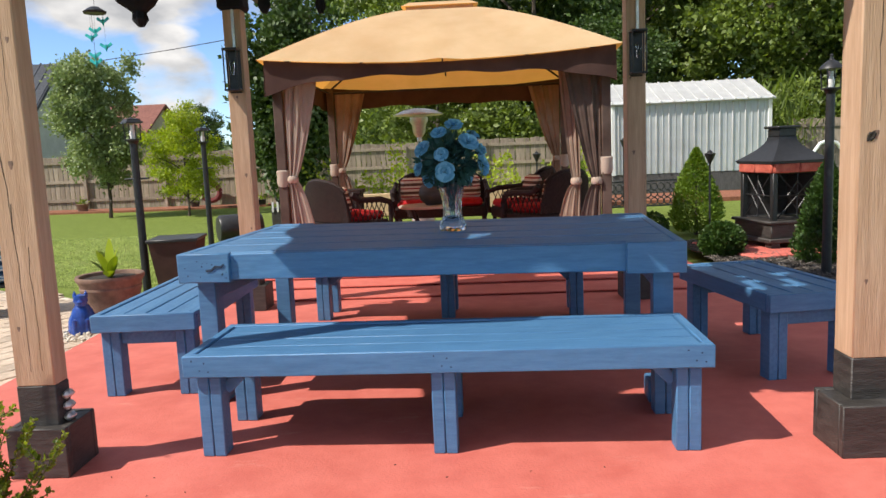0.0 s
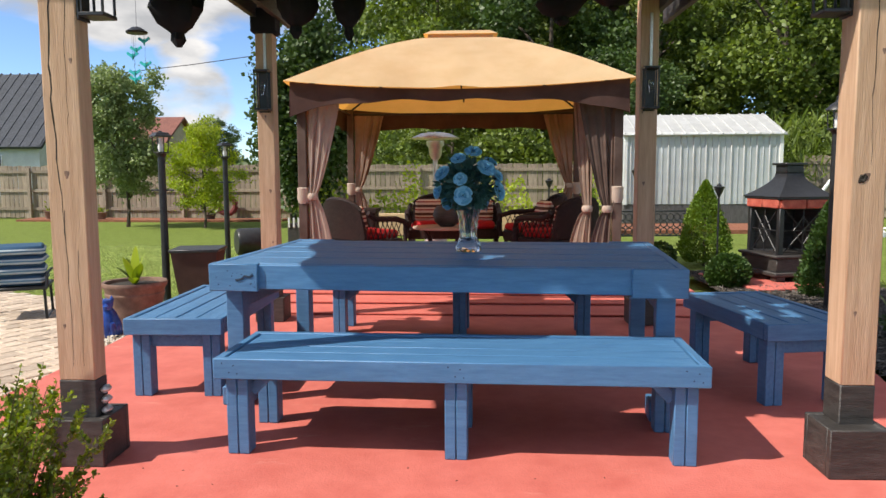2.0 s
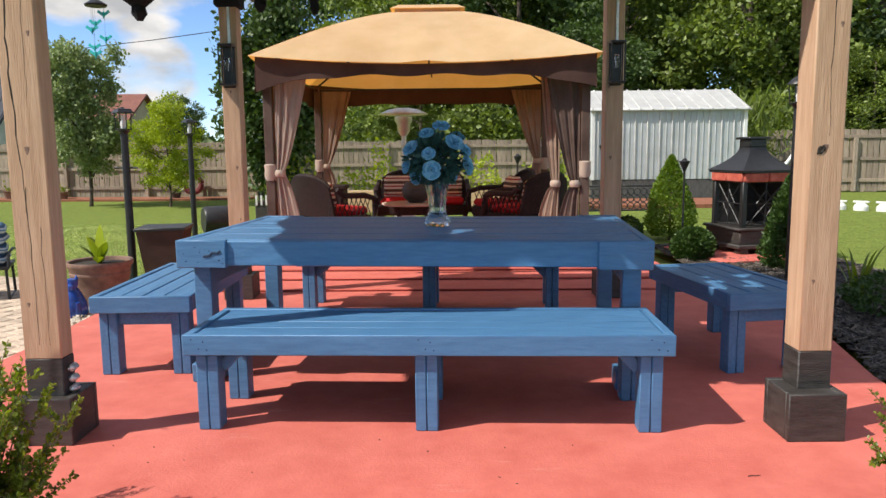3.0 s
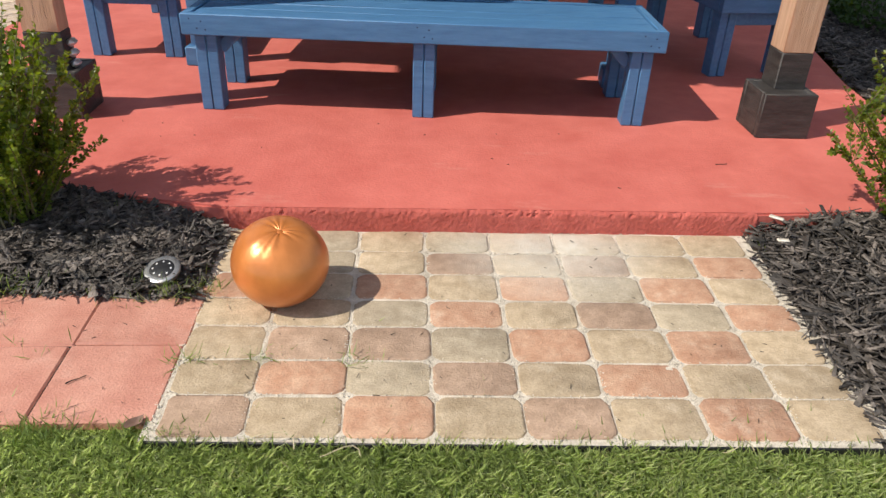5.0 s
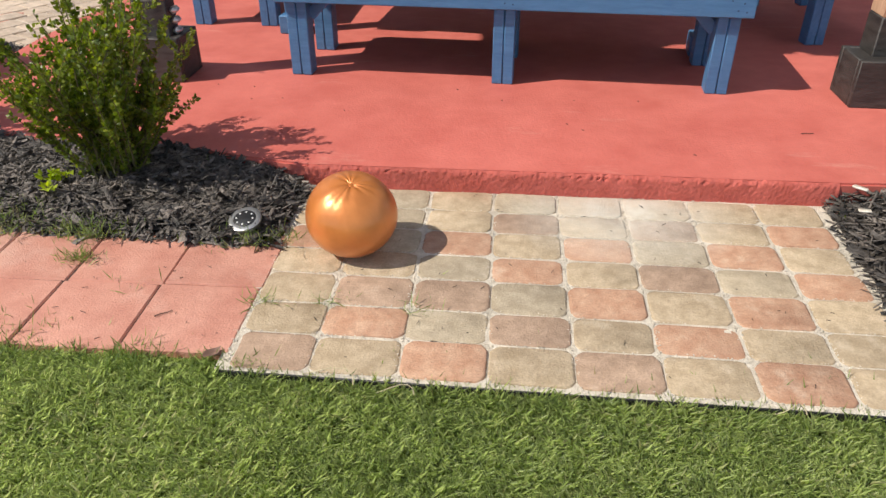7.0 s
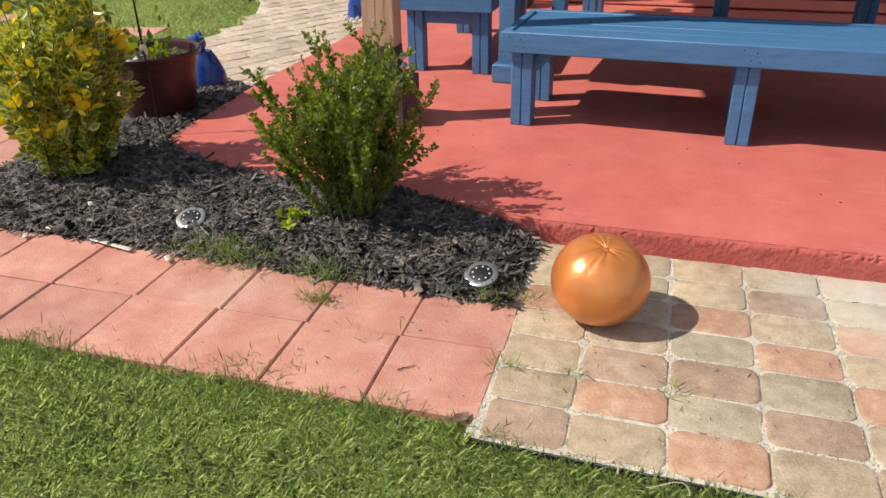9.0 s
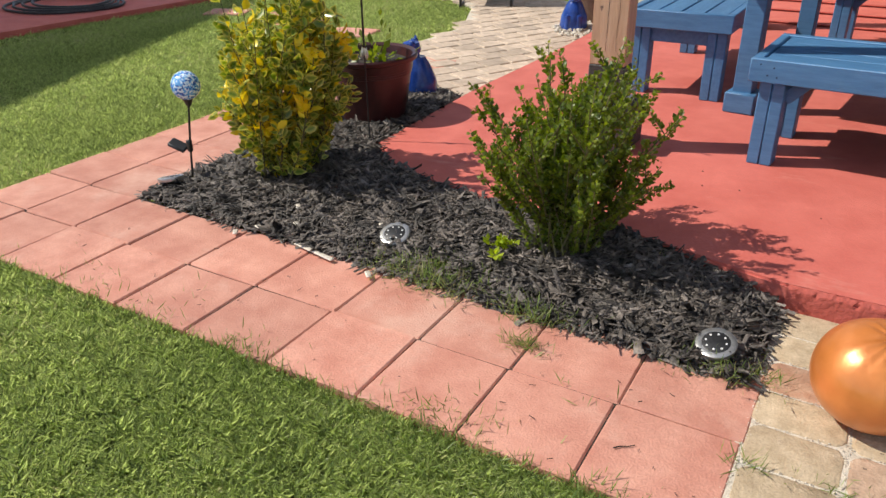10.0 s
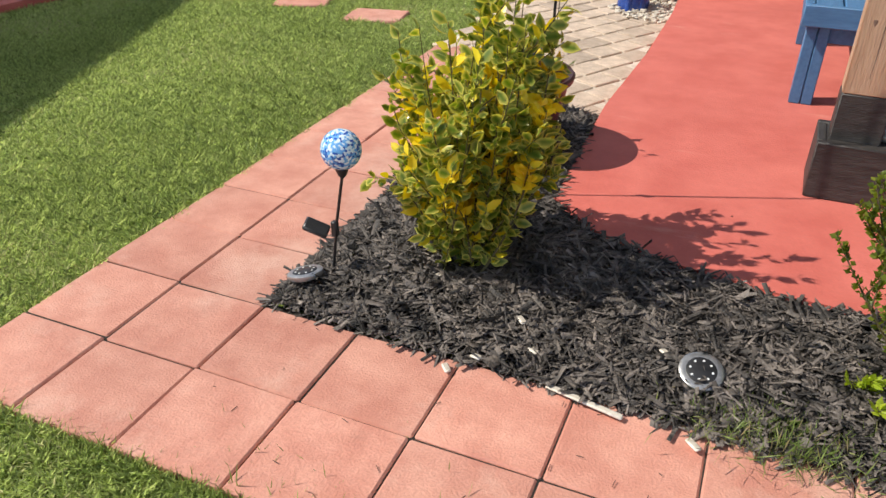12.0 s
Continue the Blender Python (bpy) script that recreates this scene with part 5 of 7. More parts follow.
for q in heads:
    pipe(stems, [(rng.uniform(-0.02, 0.02), rng.uniform(-0.02, 0.02), 0.06), (q.x * 0.15, q.y * 0.15, 0.24), tuple(q)], 0.0025, 5)
part("flower_stalk", stems, M_BLUEGREEN, v, "green stems inside the vase")


def rose(q, size, seed):
    """A rose head: five rings of cupped petals, the outer ones rolled back."""
    rnd = np.random.default_rng(seed)
    ax = (q - Vector((0, 0.02, 0.30))).normalized()
    t1 = ax.orthogonal().normalized()
    basis = np.array([t1, ax.cross(t1), ax])
    V, F = [], []
    for ring, (n, r0, r1, h, w) in enumerate(((3, 0.004, 0.013, 0.040, 1.2), (4, 0.010, 0.028, 0.044, 0.95), (5, 0.015, 0.044, 0.040, 0.78), (6, 0.018, 0.060, 0.027, 0.66), (6, 0.018, 0.070, 0.009, 0.58))):
        for i in range(n):
            a0 = 2 * math.pi * i / n + ring * 0.7 + rnd.uniform(-0.15, 0.15)
            o = sum(len(x) for x in V)
            g = []
            for j in range(5):
                t = j / 4
                for c in range(5):
                    s = (c - 2) / 2
                    wide = w * (0.45 + 0.75 * t) * (1 - 0.3 * max(0, t - 0.75) * 4 * s * s)
                    rad = r0 + (r1 - r0) * t ** 1.4 + 0.006 * max(0, t - 0.7) / 0.3 - 0.004 * s * s * t
                    z = h * (t - 0.22 * max(0, t - 0.7) / 0.3 * (ring > 0)) - 0.008 * t * s * s + rnd.uniform(-0.001, 0.001)
                    g.append((rad * math.cos(a0 + s * wide), rad * math.sin(a0 + s * wide), z))
            V.append(np.array(g) * size @ basis + np.array(q))
            for j in range(4):
                for c in range(4):
                    k = o + j * 5 + c
                    F += [(k, k + 1, k + 6), (k, k + 6, k + 5)]
    np_part("rose", np.concatenate(V), np.array(F), M_PETAL, v, "blue silk rose")


for k, q in enumerate(heads):
    rose(q, (0.60, 0.78, 0.70, 0.55, 0.74)[k % 5], 30 + k)
nr = np.random.default_rng(17)
n = 700
u = nr.normal(size=(n, 3))
u /= np.linalg.norm(u, axis=1, keepdims=True)
p = np.array([0, 0, 0.38]) + u * np.array([0.15, 0.15, 0.13]) * nr.uniform(0.4, 1.1, (n, 1))
vv, ff = leaves(p[p[:, 2] > 0.26], (u + nr.normal(0, 0.5, u.shape))[p[:, 2] > 0.26], 0.055, 0.26, nr)
np_part("silk_leaves", vv, ff, M_BLUEGREEN, v, "blue green silk leaves", kind="stuff")

# ---- gazebo ----
DECK, GZ = 0.14, 0.25
for k, (y0, y1, z) in enumerate(((6.05, 6.5, 0.105), (6.5, 6.9, 0.123), (6.9, 11.2, DECK))):
    bm = prism(BM(), [(-2.45, y0), (2.1, y0 - 0.12), (2.1, y1 + 0.3 if k < 2 else y1), (-2.45, y1 + 0.3 if k < 2 else y1)], 0.0, z - 0.004 * (k < 2))
    ob = single("red_step" if k < 2 else "gazebo_deck", bm, M_SLAB, "low red painted step up to the gazebo" if k < 2 else "red painted deck under the gazebo", "step" if k < 2 else "deck", kind="structure", smooth=False)
    part("nosing", box(BM(), -0.175, y0 - 0.075, z - 0.007, 4.56, 0.03, 0.012, 0.004, pose(0, 0, 0, 0, 0, -1.5)), M_SLAB_EDGE, ob, "rounded red nosing")
gz = thing("gazebo", "gazebo with a tan cloth roof and tied beige curtains", "gazebo", (-0.19, 8.97, GZ))
HX, HY = 1.62, 1.52
for sx in (-1, 1):
    for sy in (-1, 1):
        x, y = sx * HX, sy * HY
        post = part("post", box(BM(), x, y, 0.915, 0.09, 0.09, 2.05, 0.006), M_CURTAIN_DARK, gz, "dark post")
        part("cuff", lathe(BM(), [(0.056, 0.73), (0.068, 0.78), (0.064, 0.84), (0.068, 0.89), (0.056, 0.90)], 14, (x, y, 0)), M_CUFF, post, "beige cloth cuff")
ZE, ZT = 1.97, 2.60


def roof(side):
    ca, sa = math.cos(side * math.pi / 2), math.sin(side * math.pi / 2)
    hw, hd = (1.76, 1.72) if side % 2 == 0 else (1.72, 1.76)

    def f(u, t):
        k = 1 - t * 0.755
        s = (u - 0.5) * 2
        z = ZE + (ZT - ZE) * (0.62 * t + 0.38 * math.sin(t * math.pi / 2)) - 0.085 * (1 - s * s) * (1 - t) ** 3 + 0.012 * math.sin(s * 9) * t * (1 - t) + 0.022 * max(0.0, 1 - abs(s) * 7) * (1 - t)
        a, b = s * hw * k, -hd * k
        return (a * ca - b * sa, a * sa + b * ca, z)
    return f


def valance(side):
    ca, sa = math.cos(side * math.pi / 2), math.sin(side * math.pi / 2)
    hw, hd = (1.70, 1.66) if side % 2 == 0 else (1.66, 1.70)

    def f(u, t):
        s = (u - 0.5) * 2
        top = ZE - 0.005 - 0.085 * (1 - s * s)
        low = 1.63 + 0.14 * (1 - s ** 4) * (1 if side == 0 else 0.35) + 0.012 * math.sin(s * 14 + side)
        a, b = s * hw, -hd - 0.015 * math.sin(s * 17 + side) * t
        return (a * ca - b * sa, a * sa + b * ca, top + (low - top) * t)
    return f


for side in range(4):
    part("roof_panel", sheet(BM(), roof(side), 28, 14), M_ROOFCLOTH, gz, "tan cloth roof panel")
    part("valance", sheet(BM(), valance(side), 36, 4, 0.004), M_VALANCE, gz, "dark brown cloth valance")
crown = BM()
for z0, z1, a, b in ((2.57, 2.60, 0.44, 0.41), (2.60, 2.645, 0.38, 0.38), (2.645, 2.695, 0.43, 0.34)):
    lo = [crown.verts.new((x * a, y * a, z0)) for x, y in ((-1, -1), (1, -1), (1, 1), (-1, 1))]
    hi = [crown.verts.new((x * b, y * b, z1)) for x, y in ((-1, -1), (1, -1), (1, 1), (-1, 1))]
    for i in range(4):
        crown.faces.new((lo[i], lo[(i + 1) % 4], hi[(i + 1) % 4], hi[i]))
    crown.faces.new(hi)
part("vent_cap", crown, M_ROOFCLOTH, gz, "small raised vent cap of tan cloth", smooth=False)
for sx in (-1, 1):
    for sy in (-1, 1):
        part("rafter_tube", pipe(BM(), [(sx * HX, sy * HY, 1.92), (sx * 1.0, sy * 0.95, 2.28), (sx * 0.42, sy * 0.4, 2.58)], 0.014, 8), M_BLACK, gz)
for y in (-HY, HY):
    part("head_rail", rod(BM(), (-HX, y, 1.88), (HX, y, 1.88), 0.014), M_BLACK, gz)
for x in (-HX, HX):
    part("head_rail", rod(BM(), (x, -HY, 1.88), (x, HY, 1.88), 0.014), M_BLACK, gz)
part("centre_hook", pipe(BM(), [(0, 0, 2.6), (0, 0, 1.98), (0.03, 0, 1.95), (0.03, 0, 1.9)], 0.012, 8), M_BLACK, gz)


def curtain(x, y, along, width, material, tie, seed, low=-0.09):
    """A pleated curtain from its rail, drawn in at the tie, loose below."""
    rng = random.Random(seed)
    ph = rng.uniform(0, 6)

    def f(u, t):
        z = 1.86 + (low - 1.86) * t
        k = abs(z - tie)
        if z > tie:
            w = 0.07 + (width - 0.07) * min(1, (k / (1.86 - tie))) ** 0.75
        else:
            w = 0.07 + 0.17 * min(1, k / 0.5) ** 0.6
        s = u * w
        dx, dy = along
        fold = (0.008 + 0.035 * w) * (math.sin(u * 19 + ph + 1.2 * math.sin(t * 3 + ph)) + 0.5 * math.sin(u * 41 + 2 * ph + t * 2)) * (0.6 + 0.4 * math.sin(u * 5 + ph))
        return (x + dx * s - dy * fold, y + dy * s + dx * fold, z)
    part("curtain", sheet(BM(), f, 60, 26, 0.003), material, gz)
    part("tie_band", lathe(BM(), [(0.045, -0.03), (0.058, -0.01), (0.056, 0.02), (0.044, 0.04)], 14, (x + along[0] * 0.04, y + along[1] * 0.04, tie)), M_CUFF, gz, "pale tie band with a bow")


curtain(-HX + 0.06, -HY - 0.02, (1, 0), 0.36, M_CURTAIN_SUNLIT, 0.80, 1)
curtain(-HX, -HY + 0.06, (0, 1), 0.30, M_CURTAIN, 0.80, 2)
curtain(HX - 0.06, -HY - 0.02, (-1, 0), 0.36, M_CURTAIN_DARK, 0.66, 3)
curtain(HX - 0.25, -HY + 0.05, (-1, 0.3), 0.2, M_CURTAIN, 0.66, 4)
curtain(-HX + 0.06, HY, (1, 0), 0.42, M_CURTAIN, 0.80, 5)
curtain(HX - 0.06, HY, (-1, 0), 0.42, M_CURTAIN, 0.85, 6)


def wicker_chair(name, label, at, turn, w):
    """A deep woven seat: curved back, rolled arms with open sides, cushion, apron, legs."""
    b = thing(name, label, "chair" if w < 1 else "sofa", at, turn, "wicker seats in the gazebo")
    d = 0.72

    def back(u, t):
        s = (u - 0.5) * 2
        hgt = 0.40 + (0.29 + 0.17 * math.sqrt(max(0, 1 - s * s * 0.96))) * t
        return (s * (w / 2 - 0.02) * (1 - 0.08 * t * t), d / 2 - 0.10 + 0.12 * t - 0.10 * s * s * (0.4 + 0.6 * t), hgt)
    part("backrest", sheet(BM(), back, 18, 10, 0.035), M_WICKER, b, "woven dark wicker back")
    part("back_rim", pipe(BM(), [back(i / 14, 1.0) for i in range(15)], 0.026, 8), M_WICKER, b)
    ribs = round(w / 0.075)
    for k in range(1, ribs):
        part("back_rib", pipe(BM(), [tuple(Vector(back(k / ribs, t / 5)) + Vector((0, 0.014, 0))) for t in range(6)], 0.013, 6), M_WICKER, b)
    part("seat_frame", box(BM(), 0, -0.02, 0.32, w - 0.04, d - 0.12, 0.14, 0.02), M_WICKER, b)
    part("cushion", box(BM(), 0, -0.06, 0.435, w - 0.16, d - 0.2, 0.10, 0.035), M_REDCUSHION, b, "red seat cushion")
    for s in (-1, 1):
        x = s * (w / 2 - 0.03)
        part("arm", pipe(BM(), [(x, d / 2 - 0.16, 0.70), (x * 1.02, 0.1, 0.63), (x * 1.03, -0.2, 0.62), (x * 1.01, -d / 2 + 0.02, 0.58), (x, -d / 2, 0.50), (x, -d / 2 + 0.02, 0.30)], 0.034, 8), M_WICKER, b)
        lat = BM()
        for k in range(9):
            y = -d / 2 + 0.06 + k * 0.068
            rod(lat, (x, y, 0.38), (x, y + 0.10 if k < 8 else y, 0.61), 0.006, seg=5)
            rod(lat, (x, y + 0.10, 0.38), (x, y, 0.61), 0.006, seg=5)
        tagged(part("open_side", lat, M_WICKER, b, "open lattice of wicker"), kind="stuff")
        for sy in (-1, 1):
            part("leg", rod(BM(), (s * (w / 2 - 0.06), sy * (d / 2 - 0.08), 0), (s * (w / 2 - 0.06), sy * (d / 2 - 0.08), 0.26), 0.022, 0.028), M_WICKER, b)
    for k in ((-0.3, 0.3) if w > 1 else (0,)):
        part("pillow", box(BM(), k * w * 0.9, 0.12, 0.62, 0.40, 0.13, 0.34, 0.05, pose(0, 0, 0, -16, 0, 0)), M_STRIPE, b, "striped brown and cream pillow")
    return b


wicker_chair("wicker_loveseat", "dark wicker loveseat with red cushion and striped pillows", (-0.32, 10.15, DECK), 0, 1.30)
wicker_chair("wicker_armchair", "dark wicker armchair with open lattice sides", (-1.36, 8.5, DECK), 136, 0.80)
wicker_chair("wicker_armchair", "dark wicker armchair with a rounded back", (0.97, 8.6, DECK), -138, 0.80)
wicker_chair("wicker_armchair", "dark wicker armchair behind another chair", (0.75, 9.5, DECK), -75, 0.76)
t = thing("coffee_table", "low table with a pale top among wicker seats", "table", (-0.43, 9.25, DECK))
part("top", lathe(BM(), [(0, 0.44), (0.38, 0.44), (0.395, 0.455), (0.39, 0.47), (0, 0.47)], 32), M_CUFF, t)
for a in range(4):
    part("leg", pipe(BM(), [(0.3 * math.cos(a * 1.571 + 0.8), 0.3 * math.sin(a * 1.571 + 0.8), 0), (0.2 * math.cos(a * 1.571 + 0.8), 0.2 * math.sin(a * 1.571 + 0.8), 0.22), (0.32 * math.cos(a * 1.571 + 0.8), 0.32 * math.sin(a * 1.571 + 0.8), 0.44)], 0.016, 6), M_WICKER, t)
single("round_pot", lathe(BM(), [(0, 0), (0.09, 0), (0.16, 0.06), (0.185, 0.14), (0.165, 0.22), (0.13, 0.26), (0.115, 0.255), (0, 0.2)], 28), M_BLACKPAINT, "dark round clay pot on the low table", "pot", (-0.38, 9.25, DECK + 0.47))
b = thing("side_table", "dark slatted side table behind a curtain", "table", (-1.58, 9.6, DECK))
part("top", box(BM(), 0, 0, 0.66, 0.55, 0.5, 0.05, 0.008), M_WICKER, b)
part("body", box(BM(), 0, 0, 0.33, 0.5, 0.45, 0.62, 0.01), M_WICKER, b)

ht = thing("patio_heater", "steel patio heater with a wide round hood", "heater", (-0.61, 10.85, DECK))
ht.scale = (1, 1, 1.07)
part("pole", rod(BM(), (0, 0, 0.6), (0, 0, 1.28), 0.035), M_STEEL, ht)
part("base", lathe(BM(), [(0, 0), (0.22, 0), (0.22, 0.06), (0.17, 0.09), (0.17, 0.62), (0.12, 0.68), (0, 0.68)], 24), M_STEEL, ht)
part("burner", lathe(BM(), [(0.05, 1.26), (0.09, 1.32), (0.10, 1.42), (0.13, 1.46), (0.13, 1.52), (0, 1.52)], 24), M_STEEL, ht)
part("hood", lathe(BM(), [(0.36, 1.545), (0.365, 1.555), (0.22, 1.615), (0.10, 1.635), (0, 1.64)], 36), M_STEEL, ht, "shallow steel hood")

# ---- lamps on the pergola ----
def wall_lantern(at, turn):
    b = thing("wall_lantern", "black box lantern with a lamp screwed to a post", "lantern", at, turn, "lanterns on the pergola posts")
    part("backplate", box(BM(), 0, 0.0, 0, 0.09, 0.012, 0.34, 0.003), M_BLACK, b)
    for sx in (-1, 1):
        for y in (-0.02, -0.105):
            part("bar", box(BM(), sx * 0.05, y, 0, 0.010, 0.010, 0.30, 0.002), M_BLACK, b)
    for z in (-0.15, 0.15):
        part("plate", box(BM(), 0, -0.06, z, 0.115, 0.105, 0.016, 0.003), M_BLACK, b)
    part("bulb", lathe(BM(), [(0, -0.04), (0.012, -0.04), (0.014, 0.0), (0.022, 0.03), (0.018, 0.055), (0, 0.065)], 12, (0, -0.06, 0)), M_GLASS, b, "clear bulb")


wall_lantern((POSTS[2][0], POSTS[2][1] - 0.076, 1.95), 0)
wall_lantern((POSTS[3][0], POSTS[3][1] - 0.076, 1.93), 0)
wall_lantern((POSTS[0][0] + 0.084, POSTS[0][1] + 0.0, 2.08), 90)
wall_lantern((POSTS[1][0] - 0.075, POSTS[1][1] + 0.02, 2.06), -90)
for k in (2, 3):
    x, y, _ = POSTS[k]
    single("cable_cover", box(BM(), x + 0.01, y - 0.074, 2.30, 0.022, 0.012, 0.40, 0.002), M_STEEL, "pale cable cover above a lantern", "cable cover", group="cable covers on posts")
single("cloth_wrap", box(BM(), POSTS[2][0], POSTS[2][1], 2.50, 0.20, 0.20, 0.20, 0.02), M_CANOPY, "black cloth wrapped round a post top", "cloth")
f = thing("post_bracket", "grey bracket with clips on a post foot", "bracket", (-1.608, 2.775, 0.36))
for k in range(3):
    part("clip", box(BM(), 0.012, 0, -0.06 + 0.045 * k, 0.035, 0.06, 0.03, 0.012), M_STEEL, f)

w = thing("wind_chime", "solar wind chime with a string of teal hummingbirds", "wind chime", (-2.42, 5.05, 2.30))
part("cap", lathe(BM(), [(0, 0.035), (0.03, 0.03), (0.075, 0.0), (0.07, -0.012), (0, -0.012)], 20), M_BLACK, w)
part("cord", pipe(BM(), [(0, 0, 0.02), (0, 0, 0.35)], 0.0015, 4), M_BLACK, w)
rng = random.Random(3)
for k in range(6):
    x, y, z = (0.05 * math.cos(k * 2.2), 0.05 * math.sin(k * 2.2), -0.07 - 0.055 * k)
    bird = BM()
    lathe(bird, [(0, -0.03), (0.008, -0.01), (0.009, 0.01), (0, 0.03)], 8, (x, y, z))
    for s in (-1, 1):
        box(bird, x + s * 0.022, y, z + 0.014, 0.045, 0.004, 0.02, 0.001, pose(0, 0, 0, 0, -s * 35, 0))
    part("bird", bird, M_TEAL, w, "small teal plastic bird")
    part("thread", pipe(BM(), [(x, y, z), (x, y, -0.01)], 0.0008, 3), M_BLACK, w)
# ---- garden beyond ----
def crown(c, r, n, clumps, leaf, rng, shell=0.55, tight=1.0):
    """Leaves in clumps spread over an uneven crown."""
    u = rng.normal(size=(clumps, 3))
    u /= np.linalg.norm(u, axis=1, keepdims=True)
    k = np.cbrt(rng.uniform(shell ** 3, 1, (clumps, 1))) * rng.uniform(0.75, 1.12, (clumps, 1))
    cc = u * k * np.array(r)
    i = rng.integers(0, clumps, n)
    p = cc[i] + rng.normal(0, 1, (n, 3)) * np.array(r) * np.array([0.13, 0.13, 0.075]) * tight
    d = rng.normal(0, 1, (n, 3)) + np.array([0, 0, -0.15]) + u[i] * 0.5
    return leaves(p + np.array(c), d, leaf * rng.uniform(0.6, 1.3, n), 0.36, rng)


def tree(name, label, at, height, radius, trunk, foot, leaf, n, clumps, material, seed, group="", limbs=7, tight=1.0):
    """A tree: tapered trunk, limbs into the crown, leaves in clumps."""
    rng = np.random.default_rng(seed)
    b = thing(name, label, "tree", at, 0, group)
    wood = BM()
    cz = (height + foot) / 2
    top = (rng.normal(0, 0.05) * height * 0.2, rng.normal(0, 0.05) * height * 0.2, height * 0.85)
    pipe(wood, [(0, 0, -0.1), (0.01 * height, 0, foot * 0.6), (top[0] * 0.5, top[1] * 0.5, cz), top], trunk, 8, trunk * 0.2)
    for k in range(limbs):
        a, z0 = k * 2.4 + rng.uniform(0, 1), foot * 0.8 + (height * 0.6 - foot * 0.8) * k / limbs
        e = (radius * 0.75 * math.cos(a), radius * 0.75 * math.sin(a), z0 + (height - foot) * rng.uniform(0.15, 0.3))
        pipe(wood, [(0, 0, z0), (e[0] * 0.45, e[1] * 0.45, z0 + (e[2] - z0) * 0.6), e], trunk * 0.38, 6, trunk * 0.08)
    part("trunk", wood, M_BARK, b, "grey brown bark")
    v, f = crown((0, 0, cz), (radius, radius, (height - foot) / 2), n, clumps, leaf, rng, 0.55, tight)
    np_part("crown", v, f, material, b)
    return b


tree("garden_tree", "young tree with grey green leaves before the fence", (-8.72, 18.0, 0), 4.05, 1.04, 0.06, 0.7, 0.082, 24000, 120, M_LEAF_GREY, 1, tight=0.85)
tree("garden_tree", "small lime green tree before the fence", (-6.62, 17.6, 0), 2.65, 0.92, 0.04, 0.3, 0.055, 17000, 80, M_LEAF_LIME, 2, tight=0.8)
tree("magnolia_tree", "dense dark evergreen tree behind the gazebo", (-3.72, 16.0, 0), 5.0, 1.0, 0.10, 0.2, 0.12, 22000, 170, M_LEAF_DARK, 3)
FOREST = [(-1.5, 31, 11, 3.6), (2.8, 28, 10, 3.4), (6.8, 30, 12, 4.0), (11.2, 27.5, 11, 3.9), (15.6, 27, 11, 4.2), (20.5, 26, 12, 4.4), (0.5, 37, 14, 4.4), (9.0, 37, 15, 4.8), (18, 35, 15, 5.0), (26, 30, 13, 5.0), (5, 25.5, 5.5, 2.4), (13.6, 23.5, 4.6, 2.2), (-0.8, 26.5, 4.8, 2.2), (18.2, 22.5, 5.5, 2.6), (24, 22, 7, 3.0), (30, 24, 10, 4), (-5, 46, 15, 5), (3, 47, 18, 5.5), (11, 46, 19, 5.5), (19, 45, 19, 5.5), (27, 44, 18, 5.5), (36, 40, 17, 5.5), (-21.8, 61, 5.9, 2.3)]
kinds = [tree("forest_tree", "tall leafy tree in the wood behind the garden", (FOREST[k][0], FOREST[k][1], 0), FOREST[k][2], FOREST[k][3], 0.2, 0.9, 0.19, 26000, 150, (M_LEAF, M_LEAF_DARK, M_LEAF)[k], 20 + k, "trees of the wood", tight=0.66) for k in range(3)]
rng = random.Random(8)
for k, (x, y, h, r) in enumerate(FOREST[3:]):
    src = kinds[k % 3]
    base = FOREST[k % 3]
    s = h / base[2]
    copy_thing(src, pose(x, y, 0, 0, 0, rng.uniform(0, 360)) @ Matrix.Diagonal((s * r / base[3] / s, s * r / base[3] / s, s, 1)))
rr = np.random.default_rng(77)
n = 26000
px = rr.uniform(-80, 60, n)
hz = 4.5 + 1.5 * np.sin(px * 0.35) + 1.2 * np.sin(px * 0.13 + 1)
vv, ff = leaves(np.stack([px, 75 + rr.normal(0, 2.5, n), rr.uniform(0, 1, n) ** 0.8 * hz], 1), rr.normal(0, 1, (n, 3)), rr.uniform(0.6, 1.3, n), 0.42, rr)
np_part("far_wood", vv, ff, M_LEAF_DARK, None, "distant line of dark trees beyond the houses", "trees", "stuff")
# undergrowth at the foot of the wood
n = 34000
px = rr.uniform(-4, 30, n)
vv, ff = leaves(np.stack([px, 24.6 + rr.normal(0, 0.5, n) - 0.10 * np.maximum(px - 6, 0), rr.uniform(0, 1, n) * (2.3 + 0.8 * np.sin(px * 1.3))], 1), rr.normal(0, 1, (n, 3)), rr.uniform(0.10, 0.22, n), 0.36, rr)
np_part("undergrowth", vv, ff, M_LEAF, None, "leafy undergrowth behind the fence", "undergrowth", "stuff")

